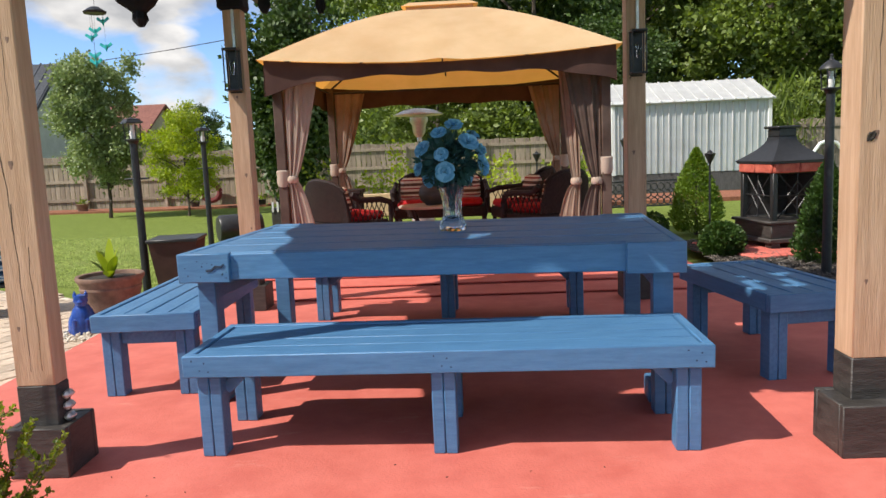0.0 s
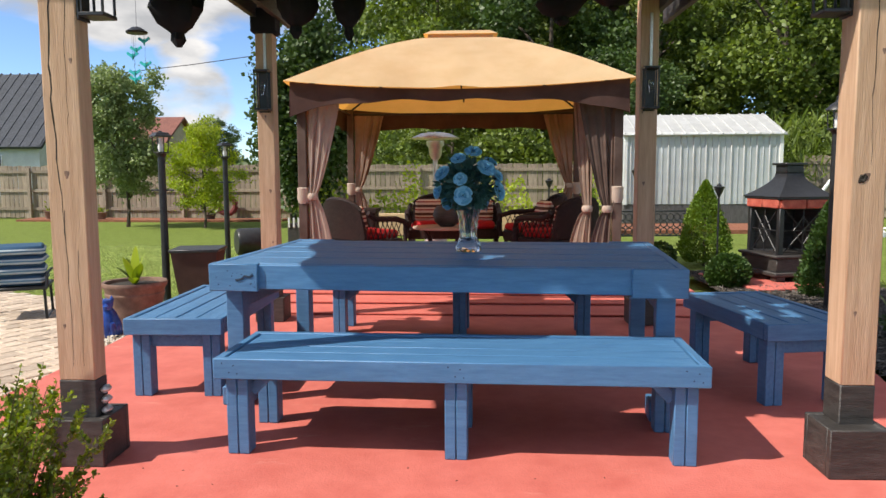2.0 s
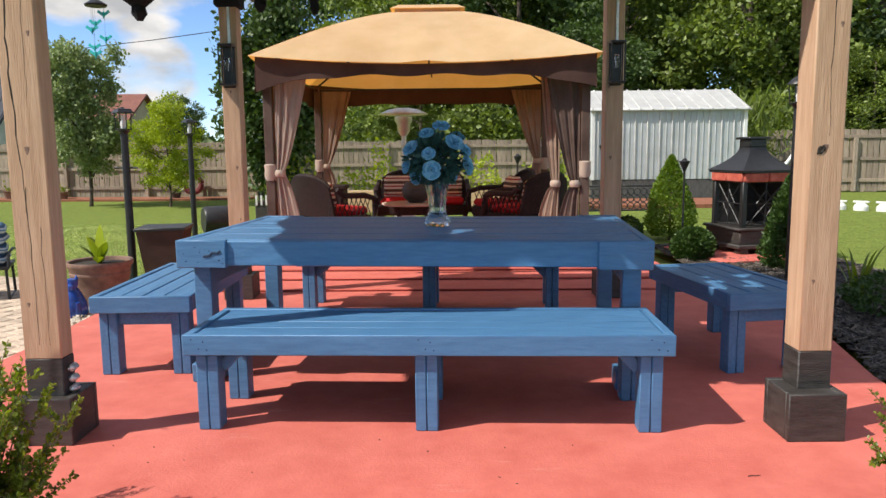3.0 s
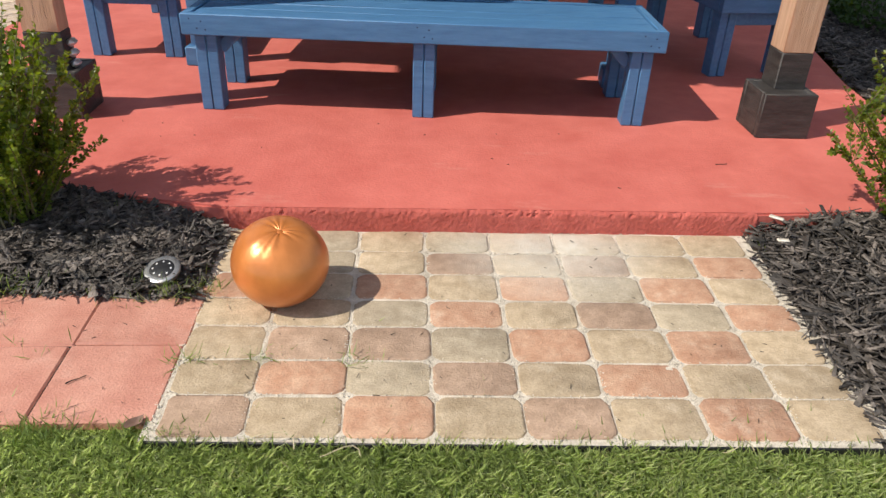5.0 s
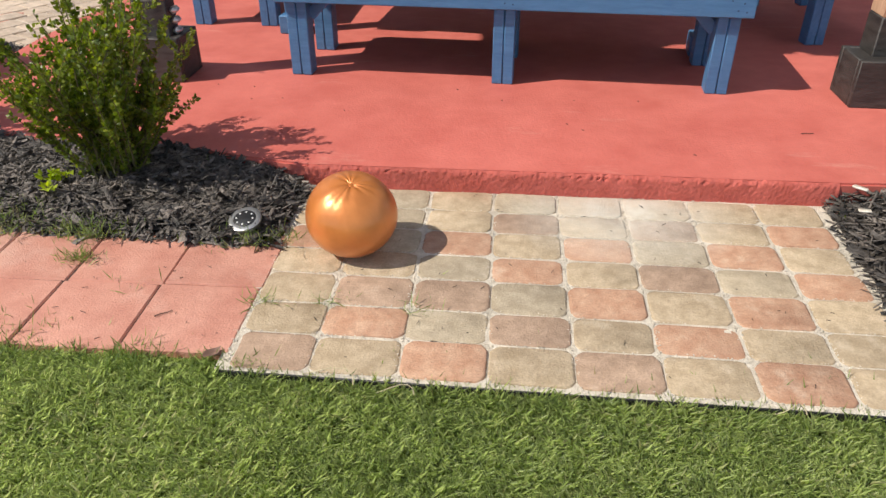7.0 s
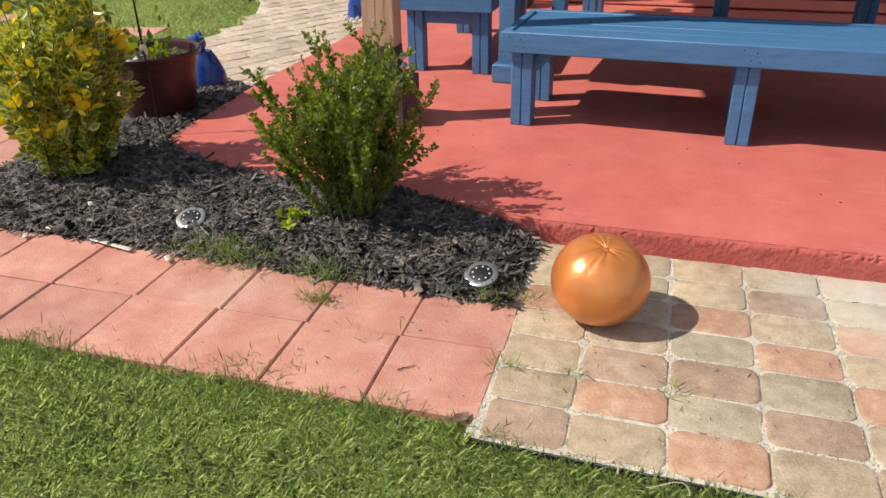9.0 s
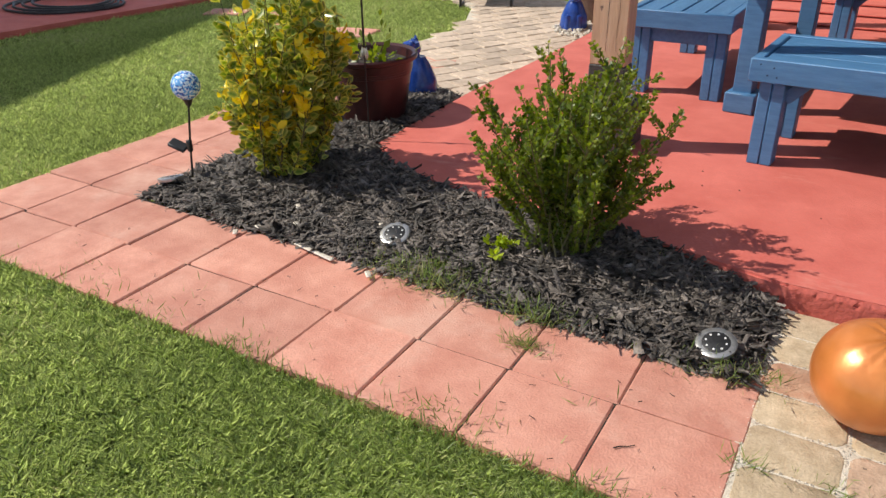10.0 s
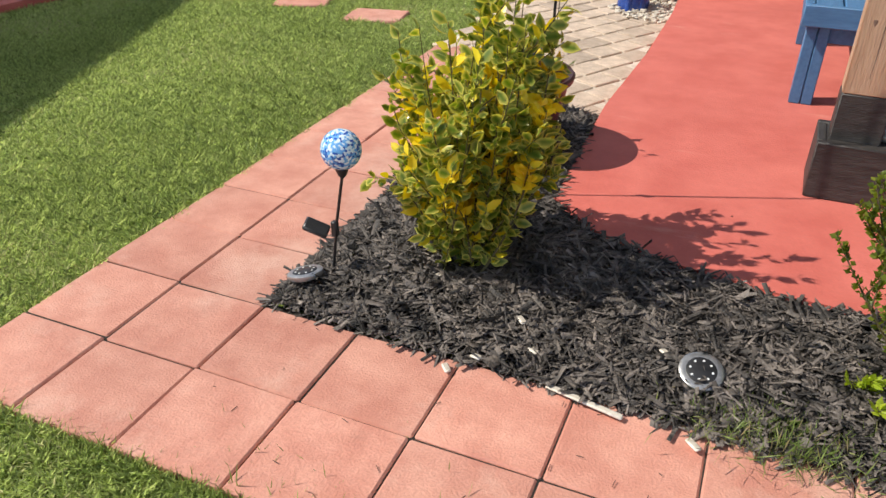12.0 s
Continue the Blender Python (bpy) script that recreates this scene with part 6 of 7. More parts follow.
# fence
fence = thing("board_fence", "weathered board fence round the garden", "fence")
picket = bpy.data.meshes.new("picket")
bm = box(BM(), 0, 0, 0.775, 0.142, 0.02, 1.55, 0.004)
bm.to_mesh(picket)
bm.free()
picket.materials.append(M_FENCE)
rng = random.Random(6)
for (x0, y0), (x1, y1), hgt in (((-23, 22.6), (-5.2, 20.6), 1.0), ((-5.2, 20.6), (-4.2, 23.0), 1.0), ((-4.2, 23.0), (7.6, 22.9), 1.0), ((9.0, 21.0), (20.0, 18.8), 1.1)):
    L = math.hypot(x1 - x0, y1 - y0)
    a = math.degrees(math.atan2(y1 - y0, x1 - x0))
    n = int(L / 0.152)
    for k in range(n):
        u = (k + 0.5) / n
        ob = new("picket", picket)
        ob.parent = fence
        ob.matrix_basis = pose(x0 + (x1 - x0) * u, y0 + (y1 - y0) * u, rng.uniform(-0.02, 0.02), 0, rng.uniform(-0.5, 0.5), a) @ Matrix.Diagonal((1, 1, hgt, 1))
    for k in range(int(L / 2.44) + 1):
        u = min(1, k * 2.44 / L)
        o = part("fence_post", box(BM(), 0, 0, 0.74, 0.10, 0.10, 1.48, 0.006), M_FENCE, fence)
        o.matrix_basis = pose(x0 + (x1 - x0) * u + 0.07 * math.sin(radians(a)), y0 + (y1 - y0) * u - 0.07 * math.cos(radians(a)), 0, 0, 0, a)
    for z in (0.28, 0.82, 1.38):
        o = part("rail", box(BM(), 0, 0, 0, L, 0.04, 0.09, 0.004), M_FENCE, fence)
        o.matrix_basis = pose((x0 + x1) / 2 + 0.032 * math.sin(radians(a)), (y0 + y1) / 2 - 0.032 * math.cos(radians(a)), z * hgt, 0, 0, a)

# shed
sh = thing("metal_shed", "pale ribbed metal shed with a white roof", "shed", (3.68, 18.45, 0), -1.0)
SW, SD = 3.82, 2.9
part("wall", box(BM(), SW / 2, 0.02, 1.34, SW, 0.04, 1.72, 0.003), M_SHEDWALL, sh)
part("wall", box(BM(), 0.02, SD / 2, 1.34, 0.04, SD - 0.09, 1.72, 0.003), M_SHEDWALL, sh)
part("wall", box(BM(), SW - 0.02, SD / 2, 1.34, 0.04, SD - 0.09, 1.72, 0.003), M_SHEDWALL, sh)
part("wall", box(BM(), SW / 2, SD - 0.02, 1.34, SW, 0.04, 1.72, 0.003), M_SHEDWALL, sh)
part("skirting", box(BM(), SW / 2, SD / 2, 0.24, SW - 0.02, SD - 0.02, 0.47, 0.004), M_GREYWOOD, sh, "dark board skirting")
k = 0
x = 0.16
while x < SW - 0.1:
    part("rib", box(BM(), x, -0.012, 1.34, 0.035, 0.03, 1.70, 0.008), M_SHEDROOF, sh)
    x += 0.305
    part("low_rib", box(BM(), min(x - 0.15, SW - 0.06), -0.006, 1.34, 0.02, 0.018, 1.70, 0.005), M_SHEDWALL, sh)
for x in (0.03, SW - 0.03):
    part("corner_trim", box(BM(), x, -0.012, 1.34, 0.09, 0.045, 1.74, 0.006), M_WHITE, sh, "white corner trim")
for s, a in ((0, 20.5), (1, -20.5)):
    yc = SD / 4 - 0.06 if s == 0 else SD * 3 / 4 + 0.06
    pan = part("roof_panel", box(BM(), SW / 2, yc, 2.47, SW + 0.14, SD / 2 / math.cos(radians(20.5)) + 0.12, 0.035, 0.004, pose(0, 0, 0, a, 0, 0)), M_SHEDROOF, sh)
    for k in range(14):
        part("roof_rib", box(BM(), 0.0 + k * SW / 13, yc, 2.495, 0.045, SD / 2 / math.cos(radians(20.5)) + 0.12, 0.04, 0.01, pose(0, 0, 0, a, 0, 0)), M_SHEDROOF, pan)
gable = BM()
for x in (0.005, SW - 0.03):
    vs = [(x, 0, 2.19), (x, SD, 2.19), (x, SD / 2, 2.71)]
    lo = [gable.verts.new(q) for q in vs]
    hi = [gable.verts.new((q[0] + 0.025, q[1], q[2])) for q in vs]
    gable.faces.new(lo)
    gable.faces.new(hi[::-1])
    for i in range(3):
        gable.faces.new((lo[i], lo[(i + 1) % 3], hi[(i + 1) % 3], hi[i]))
part("gable", gable, M_SHEDWALL, sh)
part("eave_trim", box(BM(), SW / 2, -0.03, 2.21, SW + 0.12, 0.05, 0.06, 0.006), M_WHITE, sh, "white eave trim")

# fireplace of black metal
fp = thing("outdoor_fireplace", "black metal outdoor fireplace with a red stone band", "fireplace", (3.47, 8.2, 0.105), 12)
fp.scale = (0.95, 0.95, 0.93)
single("fireplace_pad", box(BM(), 0, 0, 0.0, 1.3, 1.25, 0.1, 0.01), M_SLAB, "red painted pad under the fireplace", "pad", (3.36, 8.05, 0.055), 12)
for sx in (-1, 1):
    for sy in (-1, 1):
        part("foot", box(BM(), sx * 0.30, sy * 0.30, 0.03, 0.12, 0.12, 0.06, 0.01), M_BLACKPAINT, fp)
        part("corner_post", box(BM(), sx * 0.285, sy * 0.285, 0.58, 0.06, 0.06, 0.56, 0.006), M_BLACK, fp)
for z, w, h in ((0.085, 0.80, 0.05), (0.19, 0.72, 0.17), (0.29, 0.78, 0.035)):
    part("plinth", box(BM(), 0, 0, z, w, w, h, 0.01), M_BLACKPAINT, fp, "stepped black plinth")
for a in range(4):
    m = pose(0, 0, 0, 0, 0, 90 * a)
    o = part("window_grille", BM(), M_BLACK, fp)
    g = BM()
    for (xa, za), (xb, zb) in (((-0.24, 0.33), (0.24, 0.84)), ((-0.24, 0.84), (0.24, 0.33)), ((0, 0.33), (0, 0.84)), ((-0.24, 0.585), (0.24, 0.585)), ((-0.25, 0.33), (0.25, 0.33)), ((-0.25, 0.84), (0.25, 0.84)), ((-0.12, 0.585), (0, 0.75)), ((0.12, 0.585), (0, 0.75)), ((-0.12, 0.585), (0, 0.42)), ((0.12, 0.585), (0, 0.42))):
        rod(g, (xa, -0.29, za), (xb, -0.29, zb), 0.008, seg=5)
    g.to_mesh(o.data)
    g.free()
    o.matrix_basis = m
    for s in (-1, 1):
        o = part("red_stone", box(BM(), s * 0.158, -0.315, 0.90, 0.31, 0.05, 0.11, 0.012), M_REDBRICK, fp, "red stone block")
        o.matrix_basis = m
# two black panels added to make the inside of the firebox read as shaded
part("dark_back_panel", box(BM(), 0, 0.27, 0.58, 0.52, 0.012, 0.52, 0.002), M_BLACKPAINT, fp, "added back panel that darkens the firebox")
part("dark_side_panel", box(BM(), 0.27, 0, 0.58, 0.012, 0.52, 0.52, 0.002), M_BLACKPAINT, fp, "added side panel that darkens the firebox")
part("firebox_top", box(BM(), 0, 0, 0.965, 0.70, 0.70, 0.035, 0.008), M_BLACK, fp)


def hood(side):
    ca, sa = math.cos(side * math.pi / 2), math.sin(side * math.pi / 2)

    def f(u, t):
        k = 0.34 * (1 - t) ** 1.5 + 0.11 * t + 0.02 * (1 - t)
        a, b = (u - 0.5) * 2 * k, -k
        return (a * ca - b * sa, a * sa + b * ca, 0.98 + 0.27 * t)
    return f


for side in range(4):
    part("hood_panel", sheet(BM(), hood(side), 6, 8, 0.008), M_BLACK, fp)
part("chimney_cap", box(BM(), 0, 0, 1.30, 0.22, 0.22, 0.10, 0.01), M_BLACK, fp)
part("cap_lid", box(BM(), 0, 0, 1.36, 0.28, 0.28, 0.03, 0.008), M_BLACK, fp)


def clipped(name, label, at, h, r, cone, material, seed, n):
    """A clipped evergreen: leaves over a solid form."""
    rng = np.random.default_rng(seed)
    b = thing(name, label, "shrub", at)
    u = rng.uniform(0, 1, n)
    a = rng.uniform(0, 2 * np.pi, n)
    if cone:
        rad = r * np.clip(1 - u ** 1.6, 0, 1) ** 0.9 * np.minimum(1, 0.62 + 2.2 * u) * (1 + 0.10 * np.sin(5 * a + 9 * u))
        z = u * h
    else:
        th = np.arccos(1 - 2 * u)
        rad, z = r * np.sin(th) * (1 + 0.05 * np.sin(6 * a)), h / 2 * (1 - np.cos(th))
    k = np.sqrt(rng.uniform(0.5, 1.08, n))
    p = np.stack([rad * k * np.cos(a), rad * k * np.sin(a), z], 1)
    d = np.stack([np.cos(a) * 0.7, np.sin(a) * 0.7, np.full(n, 0.8 if cone else 0.3)], 1) + rng.normal(0, 0.45, (n, 3))
    v, f = leaves(p, d, rng.uniform(0.022, 0.05, n), 0.30, rng)
    np_part("foliage", v, f, material, b, kind="stuff")
    part("stem", rod(BM(), (0, 0, -0.05), (0, 0, h * 0.8), 0.025, 0.008), M_BARK, b)


clipped("arborvitae", "bright green cone shaped arborvitae", (3.17, 10.2, 0.03), 1.12, 0.36, True, M_ARBOR, 1, 12000)
clipped("round_shrub", "small round clipped evergreen shrub", (2.68, 7.75, 0.03), 0.37, 0.22, False, M_SHRUB, 2, 7000)
clipped("round_shrub", "small round shrub beside a pergola post", (2.30, 9.3, 0.03), 0.36, 0.24, False, M_SHRUB, 3, 3000)
clipped("arborvitae", "dark green upright shrub beside the fireplace", (3.42, 7.05, 0.03), 1.0, 0.30, True, M_SHRUB, 4, 11000)
clipped("arborvitae", "small bright arborvitae behind the gazebo", (1.95, 13.2, 0), 1.30, 0.36, True, M_ARBOR, 5, 5000)
clipped("round_shrub", "low dark leafy plants in the bed", (3.3, 5.0, 0.03), 0.32, 0.4, False, M_SHRUB, 6, 2500)


def lamp_post(label, at, h, bar=None, pointed=False):
    b = thing("garden_lamp_post", label, "lamp post", at, 0, "garden lamp posts")
    part("pole", rod(BM(), (0, 0, 0), (0, 0, h - 0.24), 0.042, 0.036, 14), M_BLACK, b)
    part("cup", lathe(BM(), [(0.036, h - 0.26), (0.05, h - 0.24), (0.06, h - 0.225), (0, h - 0.22)], 12), M_BLACK, b)
    if bar:
        part("ladder_bar", rod(BM(), (-0.12, 0, bar), (0.12, 0, bar), 0.01), M_BLACK, b)
    part("floor", box(BM(), 0, 0, h - 0.215, 0.12, 0.12, 0.014, 0.003), M_BLACK, b)
    for sx in (-1, 1):
        for sy in (-1, 1):
            part("bar", rod(BM(), (sx * 0.052, sy * 0.052, h - 0.215), (sx * 0.06, sy * 0.06, h - 0.05), 0.006, seg=6), M_BLACK, b)
    if pointed:
        part("roof", lathe(BM(), [(0.10, h - 0.055), (0.095, h - 0.04), (0.055, h), (0.02, h + 0.02), (0.012, h + 0.05), (0.016, h + 0.06), (0, h + 0.075)], 12), M_BLACK, b)
    else:
        part("roof", lathe(BM(), [(0.118, h - 0.055), (0.118, h - 0.045), (0.09, h - 0.022), (0.085, h - 0.012), (0.02, h - 0.004), (0.016, h + 0.006), (0, h + 0.008)], 4), M_BLACK, b, smooth=False)
    part("chimney_glass", lathe(BM(), [(0, h - 0.208), (0.022, h - 0.205), (0.03, h - 0.16), (0.018, h - 0.11), (0.022, h - 0.07), (0, h - 0.07)], 14), M_WHITE, b, "white frosted glass")


lamp_post("black garden lamp post beside the clay pot", (-3.25, 7.32, -0.03), 1.76, bar=1.16)
lamp_post("black garden lamp post on the lawn", (-3.73, 10.7, -0.03), 1.79, bar=1.2)
lamp_post("tall black lamp post behind the fireplace shrub", (3.12, 6.42, 0.0), 1.87, pointed=True)


def torch(label, at, h):
    b = thing("garden_torch", label, "torch", at, 0, "garden torches")
    part("pole", rod(BM(), (0, 0, 0), (0, 0, h - 0.15), 0.013), M_BLACK, b)
    part("head", lathe(BM(), [(0.012, h - 0.17), (0.03, h - 0.13), (0.065, h - 0.05), (0.07, h - 0.03), (0.05, h - 0.02), (0, h - 0.02)], 16), M_BLACK, b)
    part("snuffer", lathe(BM(), [(0.035, h - 0.022), (0.03, h), (0.012, h + 0.01), (0, h + 0.02)], 12), M_BLACK, b)


torch("black metal garden torch before an arborvitae", (3.19, 9.7, 0.0), 1.12)
torch("black metal garden torch beside the lattice", (3.0, 13.4, 0.0), 1.15)
torch("black metal garden torch behind the gazebo", (1.25, 12.6, 0.0), 1.18)
torch("thin black garden torch on the lawn edge", (3.3, 15.4, 0.0), 1.35)

# low lattice with red mulch behind it
lt = thing("lattice_edging", "low black lattice panel round a mulched bed", "edging", (2.5, 12.9, 0), 4)
for k in range(3):
    x0 = k * 0.62
    fr = part("frame", box(BM(), x0 + 0.3, 0, 0.60, 0.6, 0.025, 0.03, 0.004), M_BLACK, lt)
    part("lower_bar", box(BM(), x0 + 0.3, 0, 0.17, 0.6, 0.025, 0.03, 0.004), M_BLACK, fr)
    part("upright", box(BM(), x0, 0, 0.33, 0.03, 0.03, 0.66, 0.004), M_BLACK, fr)
    for i in range(5):
        for j in range(3):
            ring = BM()
            pipe(ring, [(x0 + 0.07 + 0.115 * i + 0.055 * math.cos(t * 0.5236), 0, 0.25 + 0.125 * j + 0.058 * math.sin(t * 0.5236)) for t in range(13)], 0.010, 5)
            part("ring", ring, M_BLACK, fr)
single("red_mulch", prism(BM(), [(2.3, 15.4), (5.9, 15.6), (6.6, 17.6), (2.6, 17.6)], -0.05, 0.06), M_REDMULCH, "bed of red bark mulch before the shed", "mulch bed", kind="structure")
single("timber_border", box(BM(), -0.2, 15.2, 0.22, 6.4, 0.12, 0.46, 0.01), M_TIMBER, "long pale timber wall of a raised bed", "raised bed")
n = 3600
px = rr.uniform(-3.4, 3.0, n)
vv, ff = leaves(np.stack([px, rr.uniform(15.4, 17.5, n), 0.1 + rr.uniform(0, 1, n) ** 1.3 * (0.75 + 0.5 * np.sin(px * 3.1) + 0.3 * np.sin(px * 7.7))], 1), rr.normal(0, 1, (n, 3)) + np.array([0, 0, 0.4]), rr.uniform(0.06, 0.14, n), 0.33, rr)
np_part("vegetable_plants", vv, ff, M_LEAF_LIME, None, "leafy vegetable plants in the raised bed", "plants", "stuff")
single("shade_soil", prism(BM(), [(-3.4, 15.3), (3.0, 15.3), (3.0, 17.6), (-3.4, 17.6)], -0.03, 0.2), M_SOIL, "dark soil of the raised bed", "soil", kind="structure")

# left of the patio
ch = thing("garden_chair", "black metal chair stacked with blue patterned cushions", "chair", (-4.22, 6.35, -0.02), 24)
for sx in (-1, 1):
    for sy in (-1, 1):
        part("leg", rod(BM(), (sx * 0.24, sy * 0.23, 0), (sx * 0.23, sy * 0.22, 0.30), 0.013), M_BLACK, ch)
    part("runner", rod(BM(), (sx * 0.24, -0.24, 0.015), (sx * 0.24, 0.24, 0.015), 0.013), M_BLACK, ch)
    part("arm", pipe(BM(), [(sx * 0.26, 0.24, 0.42), (sx * 0.27, 0, 0.45), (sx * 0.26, -0.22, 0.43), (sx * 0.25, -0.24, 0.3)], 0.013, 6), M_BLACK, ch)
part("seat", box(BM(), 0, 0, 0.30, 0.52, 0.50, 0.03, 0.008), M_BLACK, ch)
for k in range(4):
    single("cushion", box(BM(), 0, 0, 0.05, 0.47, 0.45, 0.09, 0.035), M_BLUECUSHION, "blue and white patterned seat cushion", "cushion", (-4.22, 6.35, 0.297 + 0.088 * k), 24 + 5 * (k % 2), group="stack of cushions")
pl = thing("square_planter", "dark brown tapered square planter", "planter", (-2.87, 7.25, -0.03), 8)


def taper(bm, w0, w1, z0, z1):
    lo = [bm.verts.new((x * w0, y * w0, z0)) for x, y in ((-1, -1), (1, -1), (1, 1), (-1, 1))]
    hi = [bm.verts.new((x * w1, y * w1, z1)) for x, y in ((-1, -1), (1, -1), (1, 1), (-1, 1))]
    for i in range(4):
        bm.faces.new((lo[i], lo[(i + 1) % 4], hi[(i + 1) % 4], hi[i]))
    bm.faces.new(lo[::-1])
    bm.faces.new(hi)
    return bm


part("body", taper(BM(), 0.16, 0.23, 0, 0.56), M_VALANCE, pl, smooth=False)
part("rim", box(BM(), 0, 0, 0.555, 0.49, 0.49, 0.03, 0.006), M_BLACK, pl)
gr = thing("barrel_grill", "small black barrel grill on the lawn", "grill", (-2.95, 9.6, -0.03), 30)
part("barrel", lathe(BM(), [(0, -0.28), (0.16, -0.28), (0.18, -0.25), (0.18, 0.25), (0.16, 0.28), (0, 0.28)], 20), M_BLACK, gr).matrix_basis = pose(0, 0, 0.42, 0, 90, 0)
for sx in (-1, 1):
    part("wheel", lathe(BM(), [(0, -0.02), (0.13, -0.02), (0.15, 0), (0.13, 0.02), (0, 0.02)], 20), M_BLACK, gr).matrix_basis = pose(sx * 0.2, -0.05, 0.15, 0, 90, 0)
    part("leg", rod(BM(), (sx * 0.2, 0.12, 0), (sx * 0.18, 0.06, 0.34), 0.014), M_BLACK, gr)
fb = thing("planter_box", "dark planter box with broad leafy plants", "planter", (-2.75, 12.0, -0.03))
part("box", box(BM(), 0, 0, 0.25, 0.7, 0.4, 0.5, 0.01), M_BLACKPAINT, fb)
for k in range(9):
    part("picket", box(BM(), -0.32 + 0.08 * k, -0.21, 0.52, 0.03, 0.015, 0.16, 0.003), M_WHITE, fb, "small white picket")
pot_plant(fb, (0, 0, 0.5), 160, 0.17, M_BOX, 8)

hs = thing("garden_hose", "dark hose lying in loose coils on a red slab", "hose", (-7.75, 4.2, 0.03))
for k, r in enumerate((0.62, 0.54, 0.47, 0.40)):
    part("coil", pipe(BM(), [((r + 0.03 * math.sin(3 * a * 0.2618 + k)) * math.cos(a * 0.2618) + 0.05 * k, 0.8 * r * math.sin(a * 0.2618), 0.018 + 0.012 * k) for a in range(25)], 0.013, 6), M_PLASTIC, hs)

# along the fence
wr = single("fence_wreath", BM(), M_WREATH, "dark red wreath hung on the fence", "wreath", (-7.05, 20.55, 0.40), 5)
g = BM()
pipe(g, [(0.24 * math.cos(k * 0.2618), 0, 0.24 * math.sin(k * 0.2618)) for k in range(25)], 0.075, 8)
g.to_mesh(wr.data)
g.free()
for x, y, s in ((-10.6, 20.3, 0.9), (-4.95, 19.9, 0.8), (-5.5, 20.0, 0.7), (-12.2, 20.6, 1.0), (-7.4, 20.2, 0.7)):
    b = thing("plant_pot", "small clay pot with a plant before the fence", "plant pot", (x, y, -0.03), 0, "pots along the fence")
    part("body", lathe(BM(), [(0, 0), (0.13 * s, 0), (0.18 * s, 0.26 * s), (0.2 * s, 0.28 * s), (0.17 * s, 0.29 * s), (0, 0.25 * s)], 18), M_TERRA if x < -9 else M_BLACKPAINT, b)
    pot_plant(b, (0, 0, 0.27 * s), 40, 0.10, M_BOX, int(-x * 10))
single("red_mulch", prism(BM(), [(-13, 20.2), (-8.0, 19.7), (-5.3, 19.9), (-5.3, 20.5), (-13, 21.3)], -0.05, 0.03), M_REDMULCH, "strip of red mulch along the fence", "mulch bed", kind="structure")

# right of the patio
ir = thing("iris_clump", "clump of upright sword shaped leaves in the bed", "plant", (3.12, 5.3, 0.04))
for k in range(9):
    def blade(u, v_, k=k):
        a = k * 0.8
        l = 0.55 + 0.08 * math.sin(k * 3.3)
        w = 0.016 * (1 - u ** 3) * (v_ - 0.5) * 2
        o = 0.04 + 0.24 * u * u * (0.5 + 0.5 * math.sin(k * 1.7) ** 2)
        return (o * math.cos(a) - w * math.sin(a), o * math.sin(a) + w * math.cos(a), l * u - 0.12 * u ** 4)
    part("leaf", sheet(BM(), blade, 8, 2), M_BOX, ir)
for k in range(6):
    b = thing("edging_piece", "white scalloped edging piece on the lawn", "edging", (8.05 + 0.30 * k, 14.9 - 0.28 * k, -0.03), -42, "white lawn edging")
    b.scale = (0.7, 0.7, 0.75)
    part("arch", lathe(BM(), [(0.10, 0), (0.20, 0.0), (0.2, 0.12), (0.12, 0.2), (0, 0.22)], 16), M_WHITE, b)
    part("top_bar", box(BM(), 0, 0, 0.24, 0.42, 0.10, 0.05, 0.01), M_WHITE, b)
arch = thing("white_arch", "white folding frame beside the far fence", "frame", (8.7, 18.0, 0))
for s in (-1, 1):
    part("upright", pipe(BM(), [(s * 0.45, 0, 0), (s * 0.42, 0, 0.75), (s * 0.2, 0, 1.05), (0, 0, 1.12)], 0.045, 8), M_WHITE, arch)
n = 350
vv, ff = leaves(np.stack([8.6 + rr.normal(0, 0.35, n), 20.2 + rr.normal(0, 0.3, n), rr.uniform(0.9, 2.6, n)], 1), rr.normal(0, 0.5, (n, 3)) + np.array([0, 0, 0.8]), rr.uniform(0.3, 0.6, n), 0.06, rr)
np_part("pampas_leaves", vv, ff, M_LEAF, None, "pale strap leaves of a tall plant beside the shed", "plant", "stuff")

